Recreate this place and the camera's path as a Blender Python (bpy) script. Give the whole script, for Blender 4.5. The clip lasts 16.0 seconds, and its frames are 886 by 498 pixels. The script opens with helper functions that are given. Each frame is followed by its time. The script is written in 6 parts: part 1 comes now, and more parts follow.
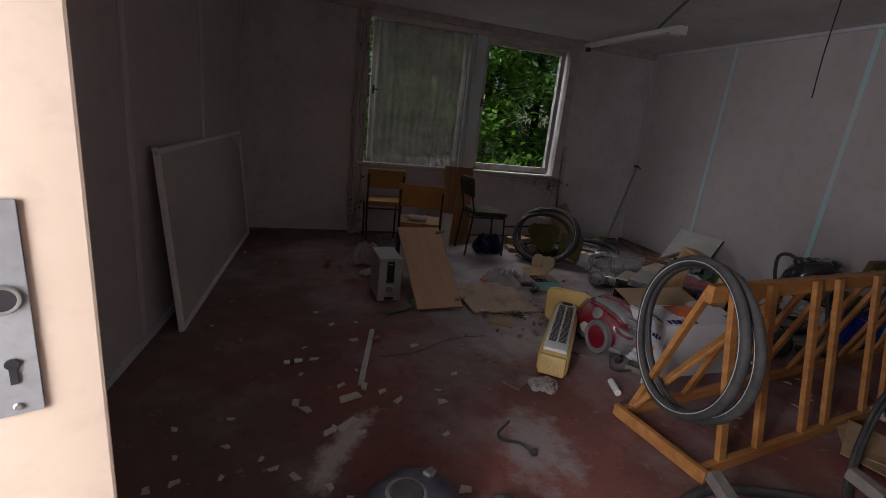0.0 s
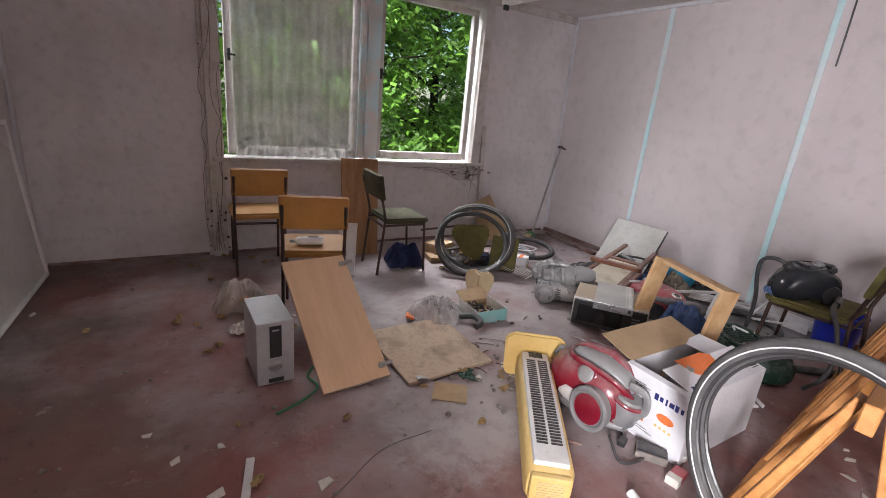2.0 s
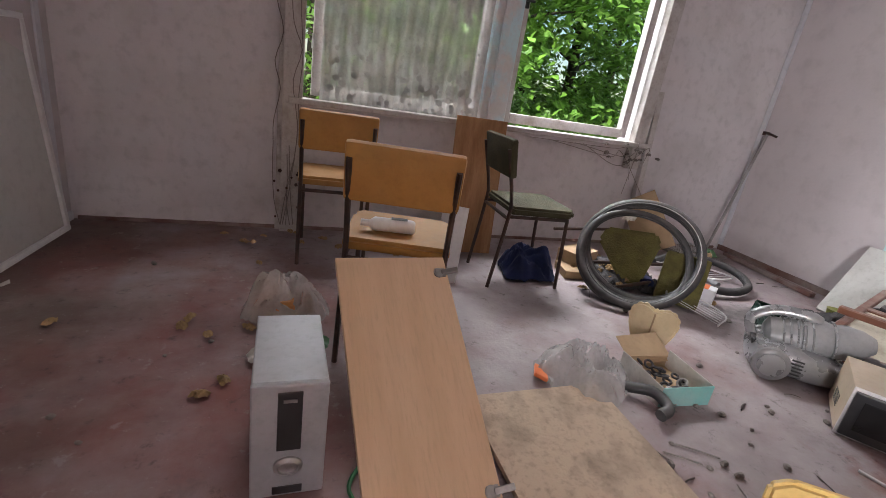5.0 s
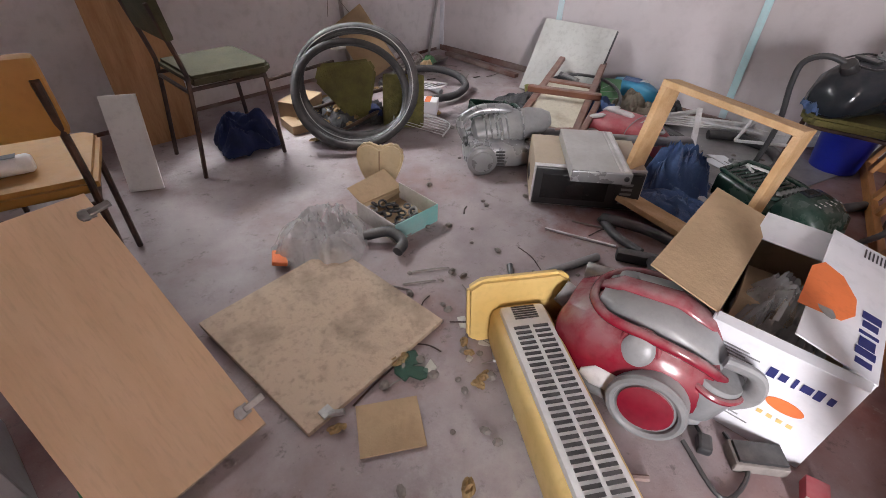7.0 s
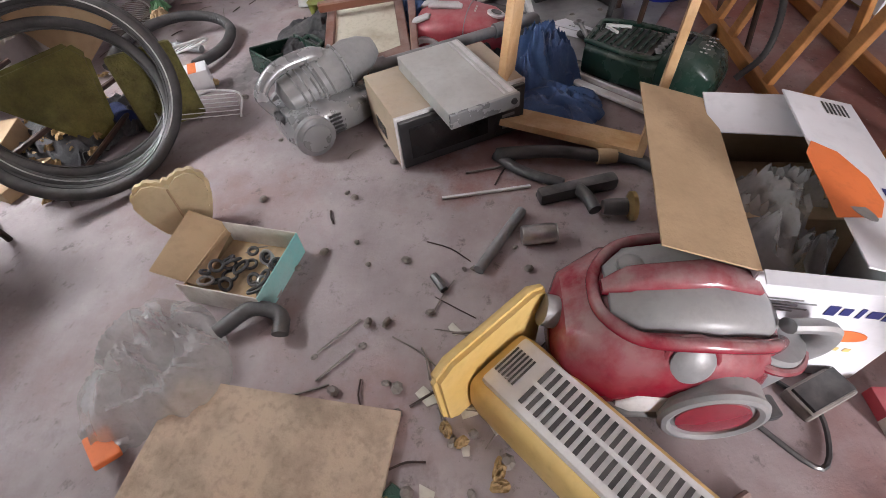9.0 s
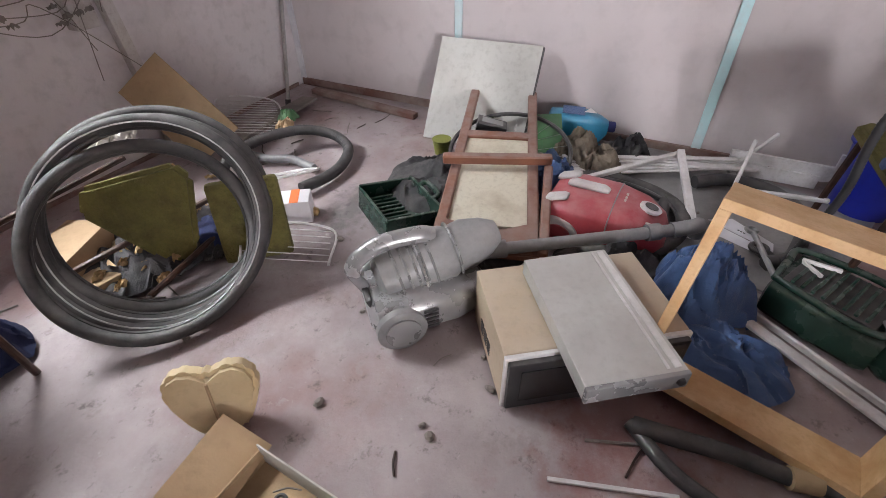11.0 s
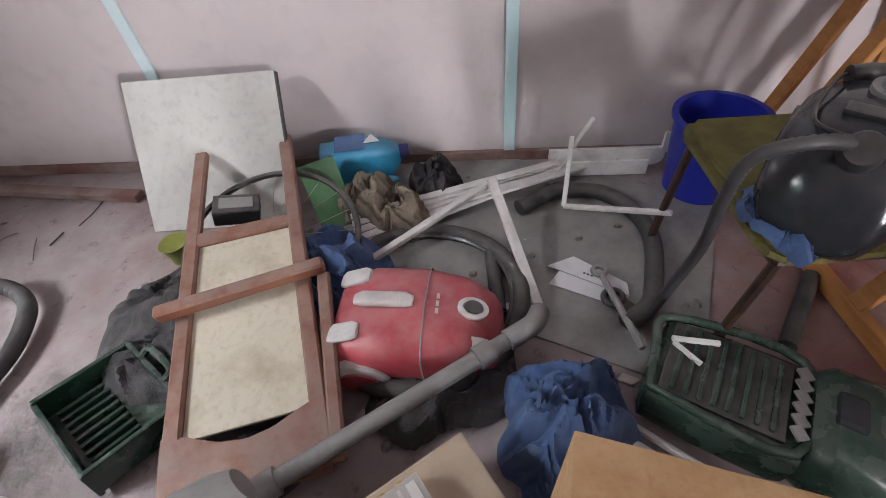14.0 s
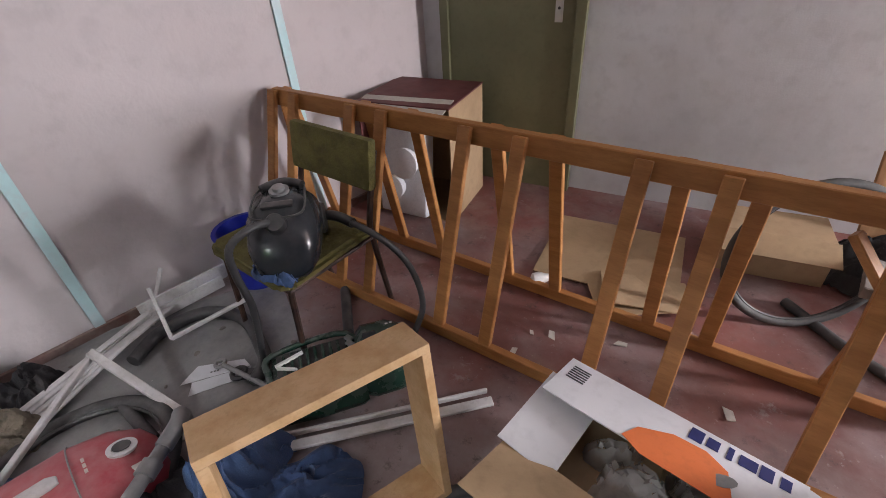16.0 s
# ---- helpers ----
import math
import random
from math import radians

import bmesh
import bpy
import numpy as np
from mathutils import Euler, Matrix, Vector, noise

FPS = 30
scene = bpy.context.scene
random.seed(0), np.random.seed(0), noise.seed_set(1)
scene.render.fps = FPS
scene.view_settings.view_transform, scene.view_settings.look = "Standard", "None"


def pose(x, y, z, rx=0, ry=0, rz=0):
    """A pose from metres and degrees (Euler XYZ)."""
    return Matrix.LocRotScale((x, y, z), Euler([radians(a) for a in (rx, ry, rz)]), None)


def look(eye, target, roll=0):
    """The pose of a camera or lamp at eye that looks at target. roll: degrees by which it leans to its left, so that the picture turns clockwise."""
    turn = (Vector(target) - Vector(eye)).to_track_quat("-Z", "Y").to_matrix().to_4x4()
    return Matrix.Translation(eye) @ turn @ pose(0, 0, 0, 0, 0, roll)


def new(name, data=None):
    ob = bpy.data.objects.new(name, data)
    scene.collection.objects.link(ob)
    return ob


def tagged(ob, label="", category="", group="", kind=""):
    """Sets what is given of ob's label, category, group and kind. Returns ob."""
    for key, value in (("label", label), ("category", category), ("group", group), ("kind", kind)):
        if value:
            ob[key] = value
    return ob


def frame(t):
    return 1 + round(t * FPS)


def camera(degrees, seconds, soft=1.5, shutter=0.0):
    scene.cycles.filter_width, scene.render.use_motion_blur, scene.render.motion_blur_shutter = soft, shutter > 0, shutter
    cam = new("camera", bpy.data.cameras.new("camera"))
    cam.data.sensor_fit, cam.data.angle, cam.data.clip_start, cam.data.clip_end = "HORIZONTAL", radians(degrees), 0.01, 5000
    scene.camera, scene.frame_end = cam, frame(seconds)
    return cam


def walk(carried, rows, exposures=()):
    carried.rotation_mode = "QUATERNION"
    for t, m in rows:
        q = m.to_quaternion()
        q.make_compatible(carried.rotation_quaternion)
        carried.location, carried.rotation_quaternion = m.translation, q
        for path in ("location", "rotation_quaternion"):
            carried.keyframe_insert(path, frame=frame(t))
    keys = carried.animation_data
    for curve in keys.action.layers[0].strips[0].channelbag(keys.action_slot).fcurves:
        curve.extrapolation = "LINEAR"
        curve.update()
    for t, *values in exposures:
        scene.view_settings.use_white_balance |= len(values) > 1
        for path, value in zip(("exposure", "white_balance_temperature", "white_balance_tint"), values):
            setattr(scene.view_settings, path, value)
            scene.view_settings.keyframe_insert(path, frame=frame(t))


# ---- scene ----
# ---- camera and walk ----
cam = camera(88.0, 16.0, soft=0.85, shutter=0.0)
# seconds, place, yaw to the left from +y, pitch up, roll
ROWS = [
    (0.0, 0.1341, 0.1976, 1.3275, -18.84, -15.39, 6.22),
    (0.5, 0.1675, 0.4989, 1.2439, -25.75, -24.2, 6.53),
    (1.0, 0.2963, 0.7429, 1.2981, -28.19, -19.89, 5.64),
    (1.5, 0.4263, 1.0107, 1.4117, -30.34, -15.82, 5.26),
    (2.0, 0.4182, 1.3091, 1.3611, -32.46, -17.22, 5.5),
    (2.5, 0.409, 1.6059, 1.3556, -35.87, -19.76, 4.99),
    (3.0, 0.54, 1.7022, 1.3382, -37.73, -20.75, 4.68),
    (3.5, 0.7469, 1.8992, 1.2932, -29.65, -18.63, 6.72),
    (4.0, 0.7901, 2.1369, 1.1216, -19.78, -16.6, 9.56),
    (6.5, 0.9241, 2.5106, 0.9812, -30.02, -32.47, 4.79),
    (7.0, 1.1352, 2.394, 1.1181, -49.4, -37.54, 2.23),
    (7.5, 1.3521, 2.3667, 1.0906, -60.57, -42.02, -3.27),
    (8.0, 1.4446, 2.4146, 1.0903, -66.67, -45.8, -5.99),
    (8.5, 1.5148, 2.599, 1.0577, -72.19, -48.86, -7.32),
    (9.0, 1.5869, 2.8245, 1.0385, -73.57, -49.45, -6.66),
    (9.5, 1.7033, 2.8605, 1.0966, -68.96, -45.31, -6.74),
    (10.0, 1.8832, 2.8715, 1.1396, -65.84, -39.15, -4.84),
    (12.5, 2.4697, 3.452, 1.0393, -58.43, -45.12, -1.16),
    (13.0, 2.6912, 3.3527, 1.065, -59.65, -47.87, -3.56),
    (13.5, 2.8705, 3.1978, 1.0636, -70.22, -48.45, -5.03),
    (14.0, 2.971, 3.0271, 1.1134, -81.59, -47.15, -6.93),
    (14.5, 2.9444, 2.9078, 1.1669, -94.11, -42.07, -6.09),
    (15.0, 2.8937, 2.8984, 1.2062, -104.51, -39.32, -5.02),
    (15.5, 2.6955, 2.9412, 1.2781, -118.35, -36.92, -3.15),
    (16.0, 2.389, 2.9536, 1.3578, -135.48, -35.22, -3.82),
]


def stance(x, y, z, yaw, pitch, roll):
    return pose(x, y, z, 0, 0, yaw) @ pose(0, 0, 0, 90 + pitch) @ pose(0, 0, 0, 0, 0, roll)


EXPOSURES = [(0.0, -2.3), (0.3, -1.35), (0.6, -0.42), (1.2, 0.05), (2.0, 0.1), (4.0, 0.28), (6.5, 0.15), (7.5, 0.25), (9.0, 0.3), (10.0, 0.35), (12.5, 0.42), (13.5, 0.42), (14.0, 0.36), (14.5, 0.5), (15.0, 0.5), (15.5, 0.36), (16.0, 0.08)]
walk(cam, [(t, stance(*row)) for t, *row in ROWS], EXPOSURES)

# ---- world, sun and large lights ----
world = bpy.data.worlds.new("sky")
scene.world = world
world.use_nodes = True
wn = world.node_tree.nodes
sky = wn.new("ShaderNodeTexSky")
sky.sky_type = "NISHITA"
sky.sun_disc = False
sky.sun_elevation = radians(48)
sky.sun_rotation = radians(205)
wn["Background"].inputs["Strength"].default_value = 0.12
world.node_tree.links.new(sky.outputs["Color"], wn["Background"].inputs["Color"])
sun_data = bpy.data.lights.new("sun", "SUN")
sun_data.energy, sun_data.angle, sun_data.color = 5.0, radians(0.5), (1.0, 0.95, 0.86)
sun = new("sun", sun_data)
sun.matrix_world = look((0, 0, 12), (3.4, 7.5, 0))


def area(name, eye, target, width, height, watts, color):
    data = bpy.data.lights.new(name, "AREA")
    data.shape, data.size, data.size_y, data.energy, data.color = "RECTANGLE", width, height, watts, color
    ob = new(name, data)
    ob.matrix_world = look(eye, target)
    return ob


area("window_daylight", (2.05, 6.45, 3.35), (1.75, 3.6, 0.2), 3.0, 1.5, 460, (0.95, 0.95, 1.0))
# fill lamp added at the doorway, in place of light carried with the camera
area("doorway_fill", (-0.93, 0.0, 1.15), (-0.1, 4.4, 0.2), 0.6, 1.3, 370, (0.98, 0.955, 1.0))

# ---- materials ----
def mat(name, color, rough=0.6, metal=0.0, second=None, scale=6.0, low=0.4, high=0.65, dust=0.0, bump=0.0, bump_scale=60.0, spec=0.5, grain=None, trans=0.0, alpha=1.0, sheen=0.0, sub=0.0, dust_color=(0.42, 0.39, 0.37)):
    """Principled surface with a large stain layer, a fine grain and dust that lies on it."""
    m = bpy.data.materials.new(name)
    m.use_nodes = True
    nt = m.node_tree
    n, link = nt.nodes, nt.links.new
    b = n["Principled BSDF"]
    co = n.new("ShaderNodeTexCoord")
    second = second or tuple(c * 0.72 for c in color)

    def mix(a, c, fac):
        x = n.new("ShaderNodeMix")
        x.data_type = "RGBA"
        for sock, v in (("A", a), ("B", c)):
            i = [s for s in x.inputs if s.name == sock and s.type == "RGBA"][0]
            if isinstance(v, tuple):
                i.default_value = (*v, 1)
            else:
                link(v, i)
        f = [s for s in x.inputs if s.name == "Factor" and s.type == "VALUE"][0]
        if isinstance(fac, float):
            f.default_value = fac
        else:
            link(fac, f)
        return [s for s in x.outputs if s.type == "RGBA"][0]

    def ramp(src, lo, hi, top=1.0):
        r = n.new("ShaderNodeMapRange")
        r.inputs["From Min"].default_value, r.inputs["From Max"].default_value, r.inputs["To Max"].default_value = lo, hi, top
        link(src, r.inputs["Value"])
        return r.outputs["Result"]

    def tex(s, detail=6.0, rough_=0.6, vec=None):
        t = n.new("ShaderNodeTexNoise")
        t.inputs["Scale"].default_value, t.inputs["Detail"].default_value, t.inputs["Roughness"].default_value = s, detail, rough_
        link(vec or co.outputs["Object"], t.inputs["Vector"])
        return t.outputs["Fac"]

    vec = None
    if grain:
        mp = n.new("ShaderNodeMapping")
        mp.inputs["Scale"].default_value = grain
        link(co.outputs["Object"], mp.inputs["Vector"])
        vec = mp.outputs["Vector"]
    base = mix(color, second, ramp(tex(scale, vec=vec), low, high))
    fine = mix(base, tuple(c * 0.8 for c in second), ramp(tex(scale * 9, 3.0, vec=vec), 0.5, 0.8, 0.5))
    if dust:
        geo = n.new("ShaderNodeNewGeometry")
        sep = n.new("ShaderNodeSeparateXYZ")
        link(geo.outputs["Normal"], sep.inputs["Vector"])
        up = ramp(sep.outputs["Z"], 0.0, 0.9, dust)
        mul = n.new("ShaderNodeMath")
        mul.operation = "MULTIPLY"
        link(up, mul.inputs[0])
        link(ramp(tex(14.0), 0.3, 0.6), mul.inputs[1])
        fine = mix(fine, dust_color, mul.outputs[0])
    link(fine, b.inputs["Base Color"])
    link(ramp(tex(scale * 2.3), 0.2, 0.8, 1.0), n.new("ShaderNodeMath").inputs[0])
    rr = n.new("ShaderNodeMapRange")
    rr.inputs["To Min"].default_value, rr.inputs["To Max"].default_value = max(rough - 0.12, 0.03), min(rough + 0.15, 1.0)
    link(tex(scale * 3), rr.inputs["Value"])
    link(rr.outputs["Result"], b.inputs["Roughness"])
    b.inputs["Metallic"].default_value = metal
    b.inputs["Specular IOR Level"].default_value = spec
    b.inputs["Transmission Weight"].default_value = trans
    b.inputs["Alpha"].default_value = alpha
    b.inputs["Sheen Weight"].default_value = sheen
    if bump:
        bp = n.new("ShaderNodeBump")
        bp.inputs["Strength"].default_value, bp.inputs["Distance"].default_value = bump, 0.01
        link(tex(bump_scale, 4.0, vec=vec), bp.inputs["Height"])
        link(bp.outputs["Normal"], b.inputs["Normal"])
    return m


WALL = mat("wall_paint", (0.60, 0.545, 0.55), 0.85, second=(0.50, 0.45, 0.455), scale=0.9, low=0.35, high=0.8, bump=0.15, bump_scale=45)
WALL_N = mat("window_wall_paint", (0.66, 0.62, 0.63), 0.85, second=(0.46, 0.43, 0.43), scale=1.6, low=0.45, high=0.85, bump=0.2, bump_scale=35)
WALL_S = mat("white_wall", (0.62, 0.63, 0.66), 0.85, second=(0.5, 0.5, 0.52), scale=1.2, bump=0.15)
CEIL = mat("ceiling_paint", (0.62, 0.58, 0.58), 0.9, second=(0.5, 0.46, 0.45), scale=1.3)
TEAL = mat("pale_teal_batten", (0.50, 0.72, 0.74), 0.6, second=(0.62, 0.68, 0.70), scale=3)
BATTEN = mat("pale_batten", (0.66, 0.66, 0.69), 0.6, second=(0.56, 0.56, 0.6), scale=3)
FRAME = mat("peeling_white_paint", (0.54, 0.51, 0.49), 0.65, second=(0.34, 0.29, 0.25), scale=7, low=0.5, high=0.72, bump=0.3)
FRAMET = mat("peeling_teal_paint", (0.55, 0.72, 0.76), 0.6, second=(0.66, 0.64, 0.62), scale=5, low=0.45, high=0.6, bump=0.3)
SKIRT = mat("dark_red_skirting", (0.16, 0.075, 0.06), 0.7, second=(0.28, 0.22, 0.2), scale=5)
OCHRE = mat("ochre_vinyl", (0.42, 0.21, 0.045), 0.55, second=(0.36, 0.17, 0.035), scale=4, dust=0.08, bump=0.1)
OLIVE = mat("olive_fabric", (0.066, 0.059, 0.027), 0.95, second=(0.044, 0.040, 0.018), scale=9, bump=0.5, bump_scale=160)
MOSS = mat("mossy_green_fabric", (0.170, 0.150, 0.045), 0.95, second=(0.105, 0.094, 0.030), scale=14, bump=0.8, bump_scale=90)
TUBE = mat("dark_chair_tube", (0.035, 0.022, 0.02), 0.45, metal=0.3, second=(0.09, 0.045, 0.03), scale=12)
BEECH = mat("beech_laminate", (0.76, 0.53, 0.34), 0.45, second=(0.70, 0.47, 0.285), scale=1.6, grain=(9, 1.2, 9), bump=0.04)
CHIP = mat("stained_chipboard", (0.50, 0.38, 0.28), 0.85, second=(0.17, 0.13, 0.10), scale=5.5, low=0.5, high=0.82, bump=0.3)
PINE = mat("orange_pine", (0.46, 0.21, 0.065), 0.5, second=(0.33, 0.135, 0.038), scale=2.2, grain=(1.2, 10, 10), bump=0.08)
PALE = mat("pale_pine", (0.60, 0.40, 0.22), 0.6, second=(0.48, 0.29, 0.13), scale=3, grain=(4, 4, 4), bump=0.1)
PLANK = mat("old_plank", (0.40, 0.22, 0.10), 0.7, second=(0.27, 0.13, 0.05), scale=3, grain=(6, 6, 1))
BROWN = mat("brown_varnish", (0.23, 0.095, 0.055), 0.4, second=(0.17, 0.065, 0.04), scale=4, dust=0.3)
CARD = mat("brown_cardboard", (0.44, 0.31, 0.185), 0.9, second=(0.36, 0.25, 0.145), scale=3, bump=0.15)
CARDW = mat("white_printed_card", (0.72, 0.72, 0.75), 0.55, second=(0.64, 0.64, 0.67), scale=2.5)
GREYW = mat("weathered_grey_wood", (0.25, 0.22, 0.20), 0.85, second=(0.15, 0.13, 0.12), scale=4, bump=0.3)
CREAM = mat("cream_plastic", (0.66, 0.54, 0.33), 0.5, second=(0.55, 0.42, 0.23), scale=4, dust=0.15)
YELLOW = mat("yellowed_plastic", (0.74, 0.54, 0.21), 0.45, second=(0.67, 0.46, 0.15), scale=4, dust=0.12)
WHITE = mat("white_plastic", (0.82, 0.82, 0.81), 0.35, second=(0.74, 0.73, 0.72), scale=5, dust=0.15)
WHITEM = mat("white_painted_metal", (0.70, 0.69, 0.69), 0.5, second=(0.52, 0.5, 0.49), scale=8)
SILVER = mat("silver_plastic", (0.36, 0.365, 0.37), 0.26, metal=0.5, second=(0.31, 0.313, 0.318), scale=4, dust=0.1)
SILVERL = mat("light_silver_foil", (0.46, 0.47, 0.49), 0.38, metal=0.3, second=(0.38, 0.385, 0.40), scale=5, dust=0.12)
SILVERD = mat("dusty_grey_plastic", (0.25, 0.252, 0.255), 0.36, second=(0.17, 0.171, 0.175), scale=6, dust=0.32)
BLACK = mat("black_plastic", (0.022, 0.022, 0.024), 0.35, second=(0.035, 0.035, 0.037), scale=6, dust=0.18)
GLOSS = mat("glossy_dark_grey_plastic", (0.016, 0.020, 0.026), 0.14, second=(0.024, 0.029, 0.036), scale=5, dust=0.07)
RUBBER = mat("dusty_black_rubber", (0.035, 0.035, 0.037), 0.7, second=(0.075, 0.073, 0.072), scale=9, dust=0.14, bump=0.2)
RIM = mat("tyre_white_line", (0.55, 0.55, 0.54), 0.6, second=(0.4, 0.4, 0.39), scale=12)
HOSE = mat("grey_hose", (0.045, 0.045, 0.048), 0.5, second=(0.03, 0.03, 0.032), scale=10, dust=0.15)
PIPE = mat("grey_pvc", (0.20, 0.205, 0.215), 0.45, second=(0.15, 0.15, 0.16), scale=6, dust=0.3)
RED = mat("dusty_red_plastic", (0.25, 0.010, 0.028), 0.2, second=(0.16, 0.008, 0.020), scale=5, dust=0.45)
REDP = mat("faded_red_plastic", (0.44, 0.055, 0.075), 0.4, second=(0.37, 0.045, 0.06), scale=5, dust=0.42, dust_color=(0.5, 0.3, 0.3))
GREEN = mat("dark_green_plastic", (0.012, 0.042, 0.030), 0.25, second=(0.018, 0.052, 0.038), scale=5, dust=0.14)
LEAFG = mat("green_plastic_sheet", (0.04, 0.16, 0.05), 0.5, second=(0.03, 0.11, 0.04), scale=5, dust=0.15)
BLUEP = mat("blue_plastic", (0.012, 0.022, 0.32), 0.35, second=(0.01, 0.018, 0.25), scale=5)
AQUA = mat("light_blue_plastic", (0.03, 0.27, 0.45), 0.35, second=(0.025, 0.22, 0.38), scale=5, dust=0.15)
DENIM = mat("blue_work_cloth", (0.065, 0.125, 0.28), 0.95, second=(0.045, 0.085, 0.20), scale=8, bump=0.4, bump_scale=220, sheen=0.15)
NAVY = mat("navy_cloth", (0.012, 0.022, 0.085), 0.95, second=(0.008, 0.014, 0.05), scale=8, bump=0.4, bump_scale=220)
DARKC = mat("dark_grey_cloth", (0.035, 0.035, 0.04), 0.95, second=(0.02, 0.02, 0.024), scale=8, bump=0.5, bump_scale=200, dust=0.15)
RAG = mat("beige_rag", (0.20, 0.165, 0.125), 0.95, second=(0.12, 0.1, 0.075), scale=9, bump=0.6, bump_scale=120)
STEEL = mat("dull_steel", (0.50, 0.50, 0.50), 0.35, metal=0.9, second=(0.36, 0.34, 0.32), scale=10)
ALU = mat("worn_grey_metal", (0.56, 0.56, 0.54), 0.42, metal=0.25, second=(0.47, 0.465, 0.45), scale=5, dust=0.3)
TANM = mat("beige_metal", (0.50, 0.40, 0.29), 0.5, second=(0.44, 0.345, 0.245), scale=4, dust=0.2)
BRASS = mat("brass", (0.6, 0.42, 0.18), 0.35, metal=0.9)
DGLASS = mat("dark_door_glass", (0.012, 0.012, 0.013), 0.12, second=(0.02, 0.02, 0.02), scale=5)
PAPER = mat("paper", (0.62, 0.60, 0.55), 0.9, second=(0.5, 0.47, 0.42), scale=9)
DEAD = mat("dead_leaf", (0.36, 0.24, 0.11), 0.9, second=(0.22, 0.14, 0.07), scale=15)
BOARDW = mat("whiteboard_enamel", (0.62, 0.61, 0.58), 0.14, second=(0.55, 0.535, 0.50), scale=2.0, low=0.45, high=0.8, spec=0.9)
PANELW = mat("dirty_white_panel", (0.52, 0.52, 0.49), 0.6, second=(0.38, 0.37, 0.34), scale=4, low=0.45, high=0.8)
DOORW = mat("cream_door_paint", (0.60, 0.48, 0.38), 0.45, second=(0.54, 0.43, 0.335), scale=2.5)
DOORG = mat("olive_green_door", (0.175, 0.175, 0.10), 0.5, second=(0.145, 0.145, 0.08), scale=3)
STYRO = mat("white_foam", (0.78, 0.79, 0.82), 0.8, second=(0.68, 0.69, 0.72), scale=6, bump=0.3, bump_scale=120)
ORANGE = mat("orange_print", (0.72, 0.18, 0.05), 0.6, second=(0.66, 0.16, 0.045))
PRINTB = mat("navy_print", (0.02, 0.025, 0.14), 0.6)
INKB = mat("dark_print", (0.05, 0.05, 0.055), 0.6)
TEALB = mat("teal_print", (0.22, 0.50, 0.48), 0.7, second=(0.3, 0.5, 0.48), scale=12)
REDPR = mat("maroon_print", (0.16, 0.045, 0.045), 0.6, second=(0.11, 0.03, 0.03))
GREENC = mat("green_cord", (0.03, 0.22, 0.07), 0.6)
BAG = mat("clear_plastic_film", (0.80, 0.80, 0.80), 0.07, second=(0.62, 0.62, 0.61), scale=8, trans=0.15, alpha=0.46, spec=1.0)
LACE = mat("net_curtain", (0.74, 0.74, 0.72), 0.95, second=(0.50, 0.50, 0.48), scale=5, alpha=0.78, bump=0.3)
LEAF = mat("leaf", (0.17, 0.34, 0.035), 0.5, second=(0.07, 0.18, 0.02), scale=1.5)
BARK = mat("bark", (0.06, 0.045, 0.03), 0.9, second=(0.03, 0.024, 0.018), scale=8, bump=0.6)
GRASS = mat("grass_ground", (0.06, 0.12, 0.025), 0.95, second=(0.08, 0.07, 0.035), scale=2)
SEATP = mat("dirty_cream_board", (0.62, 0.58, 0.47), 0.7, second=(0.44, 0.38, 0.28), scale=6, low=0.5, high=0.72)
lt = LEAF.node_tree.nodes["Principled BSDF"]
lt.inputs["Transmission Weight"].default_value = 0.25

glass = bpy.data.materials.new("window_glass")
glass.use_nodes = True
gb = glass.node_tree.nodes["Principled BSDF"]
gb.inputs["Base Color"].default_value, gb.inputs["Roughness"].default_value, gb.inputs["Transmission Weight"].default_value, gb.inputs["IOR"].default_value = (0.9, 0.95, 0.92, 1), 0.02, 1.0, 1.05


